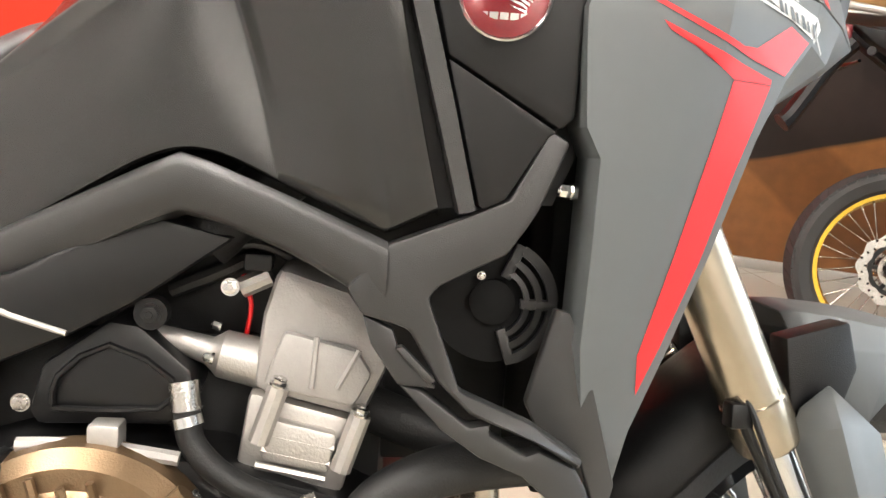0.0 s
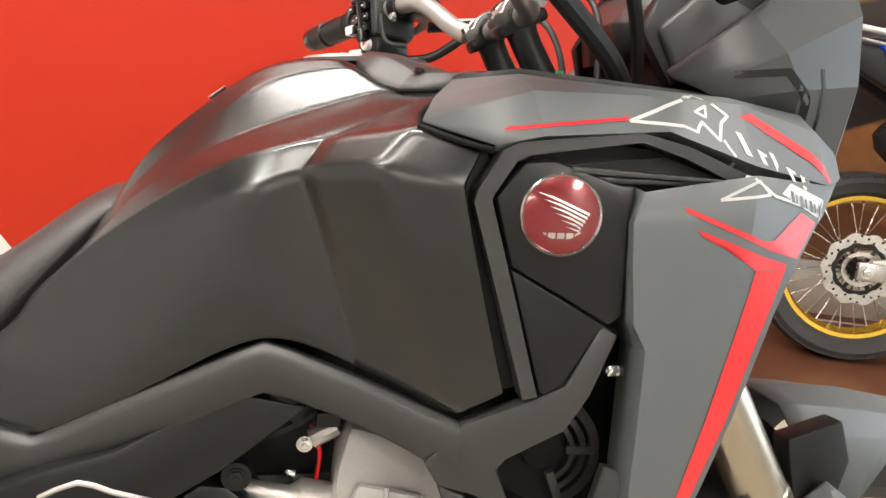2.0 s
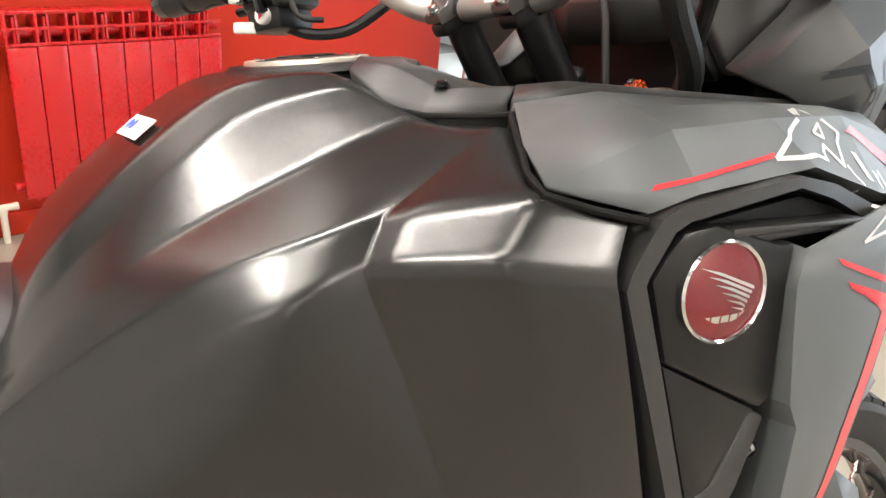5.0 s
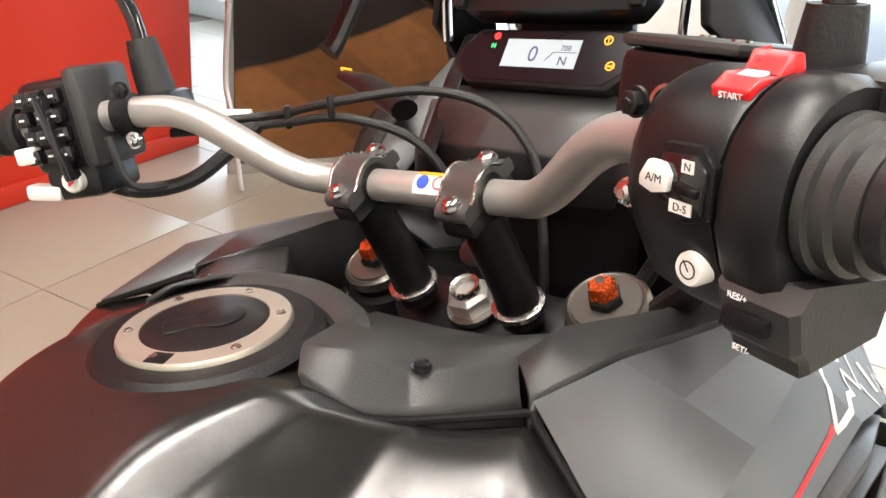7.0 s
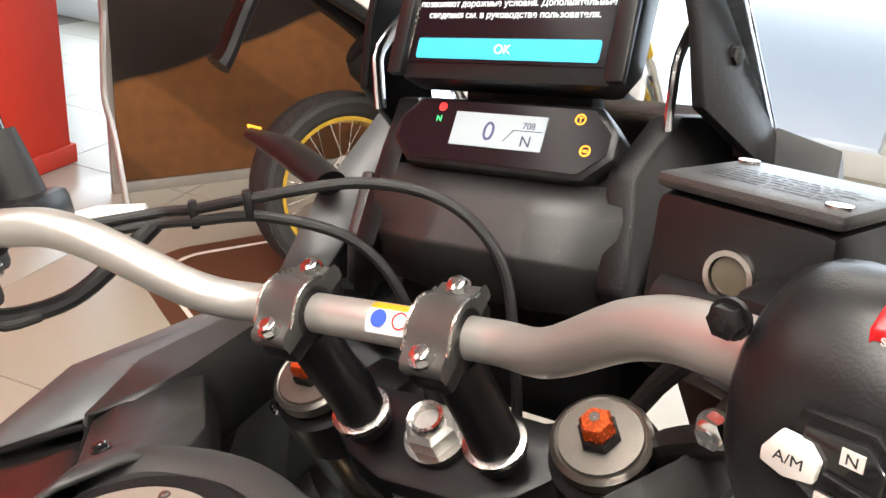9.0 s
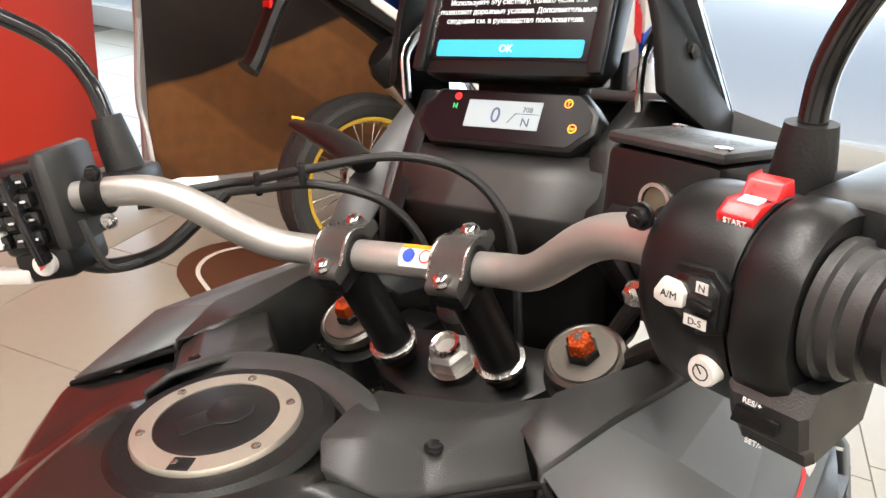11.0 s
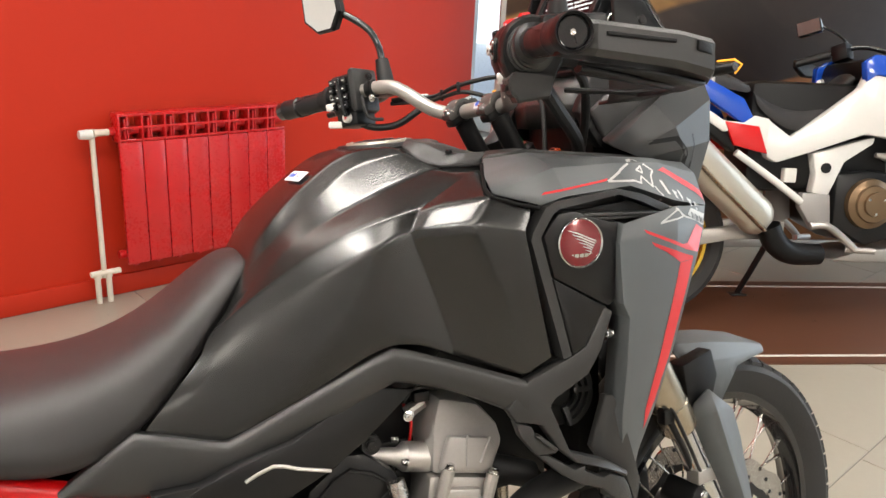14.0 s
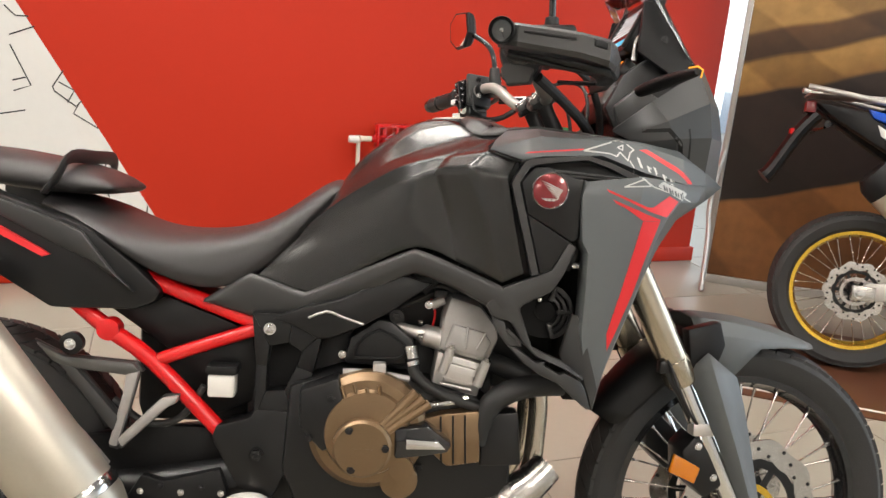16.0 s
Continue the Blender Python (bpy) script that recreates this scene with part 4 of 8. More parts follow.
# ---- badge pods, their surrounds and the vents over them
for s in BOTH:
    hp = lambda x, z: 0.280 + 0.10 * (x + 0.01) - 0.03 * (0.98 - z)
    up = [(-0.059, 0.998), (-0.050, 1.011), (-0.039, 1.0245), (-0.017, 1.0265), (0.033, 1.010), (0.045, 1.010), (0.0435, 0.990), (0.0425, 0.910), (0.033, 0.902), (-0.045, 0.946)]
    pod = part("badge_pod", plate([(x, hp(x, z), z) for x, z in up], s, 0.030, 0.0035), SATIN, bike, "black pod carrying a round red badge")
    lowp = [(-0.0446, 0.9445), (0.0325, 0.9005), (0.026, 0.897), (0.001, 0.853), (-0.013, 0.845), (-0.017, 0.847)]
    part("pod_panel", plate([(x, hp(x, z) - 0.0025, z) for x, z in lowp], s, 0.025, 0.002), SATIN, pod)
    hr = lambda x, z: min(hp(x, z), 0.284 - 0.16 * max(0.0, x - 0.05))
    rim_o = [(-0.030, 0.841), (-0.051, 0.913), (-0.075, 0.994), (-0.072, 1.004), (-0.055, 1.033), (-0.042, 1.039), (0.049, 1.049), (0.090, 1.040), (0.150, 1.018)]
    rim_i = [(-0.019, 0.844), (-0.038, 0.913), (-0.062, 0.996), (-0.060, 1.001), (-0.045, 1.025), (-0.035, 1.030), (0.049, 1.042), (0.088, 1.031), (0.138, 1.011)]
    bm = sheet([[(x, hr(x, z) - 0.022, z) for x, z in rim_o], [(x, hr(x, z) - 0.001, z) for x, z in rim_o], [(x, hr(x, z) - 0.001, z) for x, z in rim_i], [(x, hr(x, z) - 0.024, z) for x, z in rim_i]], s)
    part("pod_surround", bm, TRIM, bike, "folded charcoal rim round the badge pod", 25)
    back = [(-0.078, 0.840), (-0.084, 1.030), (-0.040, 1.042), (0.090, 1.036), (0.140, 1.010), (0.060, 0.900), (0.040, 0.850)]
    part("pod_backing", plate([(x, 0.250, z) for x, z in back], s, 0.006, 0.0), PLASTIC, bike)
    vent = [(-0.020, 1.022), (0.076, 1.031), (0.136, 1.013), (0.060, 1.002)]
    part("vent_mouth", plate([(x, 0.262, z) for x, z in vent], s, 0.004, 0.0), PLASTIC, bike)
    for k in range(2):
        fin = [(-0.005 + 0.02 * k, 1.023 - 0.007 * k), (0.118, 1.016 - 0.003 * k), (0.118, 1.013 - 0.003 * k), (-0.005 + 0.02 * k, 1.018 - 0.007 * k)]
        part("vent_fin", plate([(x, 0.282 - 0.004 * k, z) for x, z in fin], s, 0.018, 0.001), TRIM, bike)
    # round badge with chrome rim and a plain winged mark
    bm_at = facing((-0.011, s * (hp(-0.011, 0.987) + 0.0005), 0.987), (-0.10, s, 0.03))
    badge = part("badge", turned([(0.029, 0.0), (0.029, 0.003), (0.022, 0.0048), (0.010, 0.0056), (0.0, 0.0058)], bm_at, 48), BADGE, pod, "domed ruby red badge")
    part("badge_rim", turned([(0.0285, 0.0), (0.0305, 0.0), (0.0310, 0.004), (0.0298, 0.0055), (0.0285, 0.004)], bm_at, 64, closed=True), CHROME, badge, "chrome rim")
    ctr = bm_at.translation + Vector((-0.0006, s * 0.0062, 0.0002))

    def inlay(name, pts):
        """A thin bright inlay of (across, up) points on the badge's face."""
        bm = bmesh.new()
        drop = lambda a, b: s * (0.0004 - 5.0 * (a * a + b * b))
        lo = [bm.verts.new(ctr + Vector((a, drop(a, b) - s * 0.0012 + s * 0.10 * a, b + 0.03 * b))) for a, b in pts]
        hi = [bm.verts.new(v.co + Vector((0, s * 0.0018, 0))) for v in lo]
        bm.faces.new(lo), bm.faces.new(hi)
        for i in range(len(pts)):
            j = (i + 1) % len(pts)
            bm.faces.new((lo[i], lo[j], hi[j], hi[i]))
        part(name, bm, CHROME, badge)

    for k in range(6):
        x0, z0, x1, z1 = -0.0185 + 0.0042 * k, 0.0160 - 0.0048 * k, 0.0205 - 0.0016 * k, 0.0010 - 0.0026 * k
        inlay("wing_bar", [(x0, z0), (x0 + 0.012, z0 - 0.0030), (x1, z1 + 0.0008), (x1, z1 - 0.0012), (x0 + 0.013, z0 - 0.0052)])
    for k in range(5):
        inlay("word_bar", [(-0.0165 + 0.0067 * k, -0.0170), (-0.0110 + 0.0067 * k, -0.0170), (-0.0110 + 0.0067 * k, -0.0128), (-0.0165 + 0.0067 * k, -0.0128)])
    part("cowl_screw", hexbolt(facing((0.052, s * 0.262, 0.861), (-1, s * 0.30, 0.05)), 0.0048, 0.013), CHROME, bike)

# ---- radiator and fan behind the shrouds
# core, fan shroud and hub take the near-black that includes the opening's shade
core = part("radiator_core", block((0.062, -0.175, 0.60), (0.100, 0.175, 0.90), 0.004), SHADEBLACK, bike, "black coolant radiator")
for s in BOTH:
    at = facing((0.013, s * 0.190, 0.768), (-0.12, s, 0.05))
    part("fan_shroud", turned([(0.048, -0.020), (0.050, -0.004), (0.049, 0.002), (0.020, 0.002), (0.0, 0.002)], at, 48), SHADEBLACK, core)
    turn0 = at.inverted().to_3x3() @ Vector((1, 0, 0))
    ang = math.atan2(turn0.y, turn0.x)
    way = 1 if (at.to_3x3() @ Vector((-math.sin(ang), math.cos(ang), 0))).z > 0 else -1
    for r, w in ((0.025, 0.0045), (0.034, 0.0055), (0.0435, 0.0085)):
        for a0, a1 in ((4, 62), (-66, -4)):
            bm = bmesh.new()
            grid = []
            for k in range(13):
                a = ang + way * radians(a0 + (a1 - a0) * k / 12)
                grid.append([bm.verts.new(at @ Vector((q * math.cos(a), q * math.sin(a), z))) for q, z in ((r, 0.004), (r, 0.013), (r + w, 0.012), (r + w, 0.004))])
            for p, q in zip(grid, grid[1:]):
                for k in range(4):
                    bm.faces.new((p[k], p[(k + 1) % 4], q[(k + 1) % 4], q[k]))
            bm.faces.new(grid[0]), bm.faces.new(grid[-1])
            part("fan_guard_bar", bm, TRIM, core)
    for a in (66, 0, -70):
        part("fan_spoke", block((0.022, -0.004, 0.004), (0.051, 0.004, 0.0125), 0.001, at @ Matrix.Rotation(ang + way * radians(a), 4, "Z")), TRIM, core)
    part("fan_hub", turned([(0.018, 0.002), (0.018, 0.008), (0.012, 0.010)], at, 28), SHADEBLACK, core)
    for x, z in ((0.002, 0.789), (0.016, 0.755)):
        part("fan_bolt", hexbolt(facing((x, s * 0.196, z), (0, s, 0)), 0.0028, 0.003), STEEL, core)

# ---- seat
st = [(-0.368, 0.066, 0.986, 0.960), (-0.392, 0.092, 0.984, 0.925), (-0.432, 0.112, 0.955, 0.880), (-0.495, 0.138, 0.904, 0.812), (-0.578, 0.158, 0.873, 0.760), (-0.690, 0.168, 0.868, 0.792), (-0.762, 0.170, 0.882, 0.842), (-0.830, 0.160, 0.916, 0.882), (-0.905, 0.122, 0.932, 0.900)]
rows = []
for x, w, a, b in st:
    half = [(x, 0, a), (x, w * 0.62, a - 0.006), (x, w * 0.93, a - 0.026 if a - b > 0.05 else (a + b) / 2), (x, w, b + 0.022 if a - b > 0.05 else b + 0.008), (x - 0.002, w - 0.006, b), (x - 0.002, w - 0.035, b - 0.002)]
    rows.append([*half[:0:-1], half[0], *[(p, -q, r) for p, q, r in half[1:]]])
x, w, a, b = st[0]
rows.insert(0, [(-0.360, h * 0.9, min(z, 0.975) - 0.004) for _, h, z in rows[0]])
bm = sheet(rows)
bm.verts.index_update()
crease(bm, lambda a, b: a % 11 == b % 11 and a % 11 in (1, 2, 8, 9), 0.45)
seat = part("rider_seat", bm, SEAT, bike, "black vinyl rider seat rising to the tank", 80, (("SUBSURF", 2), ))
st = [(-0.792, 0.108, 0.958, 0.930), (-0.830, 0.125, 0.978, 0.926), (-0.900, 0.130, 0.993, 0.926), (-1.000, 0.130, 1.008, 0.935), (-1.080, 0.115, 1.010, 0.950)]
rows = []
for x, w, a, b in st:
    half = [(x, 0, a), (x, w * 0.7, a - 0.004), (x, w, (a + b) / 2), (x, w * 0.96, b + 0.004), (x, w * 0.6, b), (x, 0.0005, b)]
    rows.append([*half[:0:-1], half[0], *[(p, -q, r) for p, q, r in half[1:]]])
rows.insert(0, [(-0.785, h * 0.85, 0.943 + (z - 0.943) * 0.35) for _, h, z in rows[0]])
rows.insert(0, [(-0.784, h * 0.7, 0.943) for _, h, z in rows[0]])
part("pillion_seat", sheet(rows), SEAT, bike, "black vinyl pillion seat", 80, (("SUBSURF", 2),))
strap = [(-0.895, 0.136, 0.928), (-0.872, 0.134, 0.962), (-0.862, 0.108, 0.994), (-0.860, 0, 0.996), (-0.862, -0.108, 0.994), (-0.872, -0.134, 0.962), (-0.895, -0.136, 0.928)]
part("seat_strap", tube(strap, 0.014, 8, 4, 0.35), SEAT, bike)

# ---- tail, red subframe, side covers
for s in BOTH:
    tail = [(-1.080, 0.150, 0.965), (-0.960, 0.162, 0.922), (-0.863, 0.170, 0.893), (-0.808, 0.172, 0.874), (-0.782, 0.172, 0.856), (-0.730, 0.166, 0.815), (-0.680, 0.156, 0.764), (-0.690, 0.155, 0.742), (-0.724, 0.160, 0.728), (-0.870, 0.166, 0.726), (-0.960, 0.162, 0.778), (-1.080, 0.150, 0.870)]
    t = part("tail_cowl", plate(tail, s, 0.05, 0.008), SATIN, bike, "black plastic tail cowl")
    part("tail_facet", plate([(-0.960, 0.170, 0.915), (-0.863, 0.178, 0.885), (-0.812, 0.180, 0.866), (-0.760, 0.180, 0.800), (-0.722, 0.170, 0.760), (-0.800, 0.176, 0.816), (-0.868, 0.174, 0.845), (-0.960, 0.168, 0.888)], s, 0.012, 0.003), TRIM, t)
    part("tail_red_line", plate([(-0.985, 0.1725, 0.882), (-0.884, 0.1755, 0.832), (-0.868, 0.1755, 0.822), (-0.880, 0.1755, 0.818), (-0.985, 0.1725, 0.868)], s, 0.012, 0.0), REDDECAL, t)
    part("subframe_rail", tube([(-0.760, s * 0.118, 0.800), (-0.690, s * 0.124, 0.774), (-0.560, s * 0.130, 0.728), (-0.478, s * 0.134, 0.698)], 0.015, 14, 3), REDPAINT, bike, "gloss red frame tube")
    part("subframe_stay", tube([(-0.690, s * 0.150, 0.634), (-0.590, s * 0.146, 0.672), (-0.490, s * 0.140, 0.706)], 0.0125, 14, 3), REDPAINT, bike, "gloss red frame tube")
    part("subframe_tube", tube([(-0.840, s * 0.130, 0.735), (-0.775, s * 0.146, 0.690), (-0.693, s * 0.152, 0.636), (-0.570, s * 0.152, 0.512)], 0.0150, 14, 3), REDPAINT, bike, "gloss red frame tube")
    part("subframe_lug", turned([(0.020, -0.012), (0.020, 0.016), (0.012, 0.018)], facing((-0.770, s * 0.146, 0.690), (0, s, 0)), 18), REDPAINT, bike)
    part("side_cover", plate([(-0.790, 0.112, 0.726), (-0.676, 0.116, 0.748), (-0.540, 0.122, 0.698), (-0.675, 0.118, 0.650)], s, 0.03, 0.004), SATIN, bike)
    part("side_cover_low", plate([(-0.690, 0.112, 0.628), (-0.520, 0.120, 0.690), (-0.505, 0.118, 0.560), (-0.600, 0.112, 0.520)], s, 0.03, 0.004), PLASTIC, bike)
    # main frame plates
    ring_o = [(-0.514, 0.735), (-0.440, 0.735), (-0.386, 0.705), (-0.400, 0.630), (-0.431, 0.530), (-0.505, 0.535), (-0.503, 0.640)]
    ring_i = [(-0.480, 0.676), (-0.446, 0.684), (-0.422, 0.668), (-0.430, 0.640), (-0.450, 0.596), (-0.484, 0.592), (-0.484, 0.640)]
    for k in range(7):
        n = (k + 1) % 7
        part("frame_strut", plate([(ring_o[k][0], 0.170, ring_o[k][1]), (ring_o[n][0], 0.170, ring_o[n][1]), (ring_i[n][0], 0.172, ring_i[n][1]), (ring_i[k][0], 0.172, ring_i[k][1])], s, 0.032, 0.002), SATIN, bike)
    part("frame_spar", plate([(-0.482, 0.172, 0.726), (-0.420, 0.180, 0.752), (-0.353, 0.186, 0.772), (-0.261, 0.186, 0.822), (-0.190, 0.180, 0.806), (-0.265, 0.186, 0.751), (-0.312, 0.188, 0.724), (-0.372, 0.184, 0.696), (-0.396, 0.180, 0.694), (-0.430, 0.176, 0.712)], s, 0.04, 0.006), SATIN, bike)
    part("frame_plate", plate([(-0.502, 0.172, 0.558), (-0.438, 0.176, 0.558), (-0.443, 0.178, 0.440), (-0.470, 0.176, 0.380), (-0.530, 0.172, 0.410), (-0.580, 0.170, 0.500), (-0.572, 0.170, 0.524), (-0.512, 0.172, 0.541)], s, 0.045, 0.006), SATIN, bike)
    part("spar_edge", tube([(-0.412, s * 0.181, 0.733), (-0.380, s * 0.186, 0.747), (-0.353, s * 0.1885, 0.739), (-0.312, s * 0.189, 0.727)], 0.0024, 8, 2), ALU, bike)
    part("pivot_bolt", hexbolt(facing((-0.481, s * 0.172, 0.708), (0, s, 0)), 0.009, 0.007), CHROME, bike, "bright hexagon bolt")
    part("plate_bolt", hexbolt(facing((-0.496, s * 0.176, 0.474), (0, s, 0)), 0.011, 0.008), SATIN, bike)
    part("steering_spar", tube([(-0.220, s * 0.155, 0.800), (-0.080, s * 0.120, 0.930), (0.020, s * 0.050, 1.010)], 0.026, 12, 3), PLASTIC, bike)
part("reservoir", block((-0.590, -0.168, 0.575), (-0.541, -0.135, 0.618), 0.005), WHITEPLASTIC, bike, "translucent white brake fluid reservoir")
part("reservoir_cap", block((-0.594, -0.172, 0.618), (-0.537, -0.131, 0.634), 0.004), PLASTIC, bike)

# ---- silencer with its hanger
ex0, ex1 = Vector((-0.760, -0.235, 0.360)), Vector((-1.020, -0.250, 0.715))
axis = facing(ex0, ex1 - ex0)
ln = (ex1 - ex0).length
sil = part("silencer", turned([(0.045, -0.03), (0.062, 0.0), (0.070, 0.03), (0.071, ln - 0.06), (0.066, ln - 0.02)], axis @ Matrix.Diagonal((0.85, 1.12, 1, 1)), 40), SATINSTEEL, bike, "brushed steel silencer")
part("end_cap", turned([(0.067, ln - 0.022), (0.064, ln + 0.03), (0.040, ln + 0.06), (0.036, ln + 0.03)], axis @ Matrix.Diagonal((0.85, 1.12, 1, 1)), 40), GLOSSBLACK, sil)
part("seam_band", turned([(0.0715, 0.045), (0.0725, 0.047), (0.0725, 0.066), (0.0715, 0.068)], axis @ Matrix.Diagonal((0.85, 1.12, 1, 1)), 40), CHROME, sil)
part("link_pipe", tube([(-0.740, -0.230, 0.335), (-0.640, -0.200, 0.300), (-0.500, -0.160, 0.300)], 0.030, 16, 4), STEEL, sil)
for mt_, pts in (
    (CLAMPMETAL, [(-0.890, 0.666), (-0.841, 0.643), (-0.719, 0.635), (-0.707, 0.620), (-0.728, 0.611), (-0.836, 0.622), (-0.860, 0.632)]),
    (TRIM, [(-0.851, 0.632), (-0.820, 0.625), (-0.739, 0.532), (-0.750, 0.504), (-0.801, 0.568)]),
    (MAG, [(-0.731, 0.618), (-0.708, 0.620), (-0.720, 0.571), (-0.744, 0.479), (-0.760, 0.483), (-0.737, 0.575)]),
    (MAG, [(-0.745, 0.494), (-0.668, 0.572), (-0.638, 0.578), (-0.641, 0.564), (-0.657, 0.556), (-0.736, 0.478)]),
):
    part("hanger_bar", plate([(x, 0.178, z) for x, z in pts], -1, 0.020, 0.005), mt_, bike, "cast silver hanger")
    part("hanger_web", plate([(x, 0.168, z) for x, z in ((q[0] * 1.06 - sum(k[0] for k in pts) / len(pts) * 0.06, q[1] * 1.10 - sum(k[1] for k in pts) / len(pts) * 0.10) for q in pts)], -1, 0.012, 0.002), TRIM, bike)
part("hanger_link", tube([(-0.837, -0.190, 0.541), (-0.800, -0.192, 0.500), (-0.757, -0.188, 0.450)], [0.012, 0.016, 0.012], 10, 3, 0.6), ALU, bike, "silver cast link")
part("hanger_bush", turned([(0.020, -0.008), (0.020, 0.006), (0.014, 0.009), (0.0, 0.009)], facing((-0.823, -0.182, 0.668), (0, -1, 0)), 24), PLASTIC, bike)
part("hanger_bolt", hexbolt(facing((-0.823, -0.191, 0.668), (0, -1, 0)), 0.008, 0.005), CHROME, bike)
part("engine_backing", block((-0.53, -0.12, 0.34), (-0.06, 0.12, 0.72), 0.02), PLASTIC, bike)

# ---- engine
eng = part("crankcase", plate([(-0.440, 0.190, 0.610), (-0.350, 0.190, 0.640), (-0.200, 0.190, 0.628), (-0.085, 0.185, 0.596), (-0.020, 0.180, 0.560), (-0.030, 0.180, 0.400), (-0.150, 0.180, 0.330), (-0.400, 0.185, 0.340), (-0.450, 0.185, 0.450)], -1, 0.37, 0.012), SATIN, bike, "dark parallel-twin engine with bronze covers")
head = part("head_cover", plate([(-0.157, 0.172, 0.785), (-0.100, 0.175, 0.768), (-0.071, 0.178, 0.732), (-0.064, 0.178, 0.709), (-0.084, 0.178, 0.662), (-0.174, 0.178, 0.683), (-0.168, 0.176, 0.745)], -1, 0.35, 0.010), MAG, eng, "grey cast cylinder head cover")
part("head_facet", plate([(-0.150, 0.186, 0.735), (-0.092, 0.188, 0.722), (-0.078, 0.186, 0.702), (-0.092, 0.186, 0.674), (-0.165, 0.186, 0.690)], -1, 0.012, 0.005), MAG, head)
part("head_rib", tube([(-0.124, -0.187, 0.732), (-0.126, -0.187, 0.690)], 0.0024, 6, 1), MAG, head)
part("head_rib", tube([(-0.090, -0.186, 0.722), (-0.106, -0.187, 0.690)], 0.0024, 6, 1), MAG, head)
cyl = part("cylinder", plate([(-0.176, 0.176, 0.682), (-0.084, 0.176, 0.660), (-0.098, 0.176, 0.596), (-0.186, 0.176, 0.606)], -1, 0.34, 0.006), ALU, eng, "bright cast cylinder block")
part("cylinder_pad", plate([(-0.160, 0.186, 0.664), (-0.104, 0.186, 0.652), (-0.110, 0.186, 0.618), (-0.164, 0.186, 0.628)], -1, 0.014, 0.004), ALU, cyl)
for x, z in ((-0.152, 0.690), (-0.086, 0.668)):
    part("stud_post", tube([(x, -0.184, z), (x - 0.014, -0.184, z - 0.046)], 0.009, 10, 1), ALU, cyl)
    part("stud_nut", hexbolt(facing((x, -0.186, z + 0.002), (0.25, -0.25, 1)), 0.006, 0.007), CHROME, cyl)
for k in range(3):
    part("cylinder_rib", tube([(-0.160 - 0.004 * k, -0.183, 0.650 - 0.013 * k), (-0.106 - 0.003 * k, -0.183, 0.639 - 0.013 * k)], 0.0032, 6, 1), ALU, cyl)
part("coolant_neck", tube([(-0.166, -0.150, 0.698), (-0.202, -0.150, 0.706), (-0.212, -0.150, 0.708), (-0.256, -0.148, 0.721)], [0.021, 0.020, 0.012, 0.0075], 18, 2), ALU, eng, "tapered bright neck")
for a in (60, 180, 300):
    part("neck_bolt", hexbolt(facing((-0.205, -0.150 + 0.022 * math.cos(radians(a)), 0.707 + 0.022 * math.sin(radians(a))), (-1, 0, 0.25)), 0.004, 0.008), CHROME, eng)
box = part("side_case", plate([(-0.346, 0.172, 0.660), (-0.336, 0.172, 0.698), (-0.286, 0.174, 0.735), (-0.262, 0.174, 0.732), (-0.222, 0.176, 0.698), (-0.217, 0.176, 0.680), (-0.230, 0.176, 0.652), (-0.340, 0.172, 0.648)], -1, 0.10, 0.006), SATIN, bike, "black angular side case")
rim = [(-0.326, 0.668), (-0.322, 0.690), (-0.284, 0.716), (-0.236, 0.690), (-0.246, 0.666), (-0.326, 0.664)]
part("case_rim", tube([(x, -0.1745 - 0.0012, z) for x, z in rim], 0.0026, 6, 2), SATIN, box)
part("case_bolt", hexbolt(facing((-0.254, -0.176, 0.742), (0, -1, 0)), 0.007, 0.005), SATIN, box)
part("case_lug", turned([(0.013, -0.01), (0.013, 0.004)], facing((-0.254, -0.172, 0.742), (0, -1, 0)), 18), SATIN, box)
part("case_bolt", hexbolt(facing((-0.349, -0.176, 0.668), (0, -1, 0)), 0.006, 0.005), STEEL, box)
part("intake_hose", tube([(-0.250, -0.120, 0.752), (-0.200, -0.130, 0.776), (-0.160, -0.120, 0.800)], 0.007, 8, 3), RUBBER, bike)
part("intake_clamp", tube([(-0.190, -0.140, 0.760), (-0.166, -0.140, 0.772)], 0.009, 10, 1), ALU, bike)
part("inner_wall", block((-0.34, -0.11, 0.60), (0.05, 0.11, 0.98), 0.01), PLASTIC, bike)
part("air_box", block((-0.56, -0.115, 0.715), (-0.33, 0.115, 0.850), 0.02), PLASTIC, bike)
part("flange", tube([(-0.345, -0.192, 0.640), (-0.290, -0.194, 0.641), (-0.225, -0.194, 0.632)], 0.006, 8, 2), MAG, eng)
part("flange_lug", block((-0.292, -0.203, 0.634), (-0.268, -0.180, 0.660), 0.003), ALU, eng)
# clutch side
cl = facing((-0.296, -0.190, 0.540), (0, -1, 0))
clutch = part("clutch_cover", turned([(0.108, 0), (0.106, 0.020), (0.094, 0.032), (0.078, 0.034), (0.074, 0.042), (0.056, 0.045), (0.030, 0.047), (0.0, 0.048)], cl, 56), BRONZE, eng, "bronze ribbed clutch cover")
cc = facing((-0.303, -0.232, 0.519), (0, -1, 0))
part("clutch_cap", turned([(0.052, 0), (0.052, 0.018), (0.047, 0.023), (0.0, 0.024)], cc, 48), BRONZE, clutch, "round bronze cap")
part("cap_word_bar", block((-0.018, -0.002, 0.024), (0.018, 0.002, 0.0246), 0.0, cc), BRONZE, clutch)
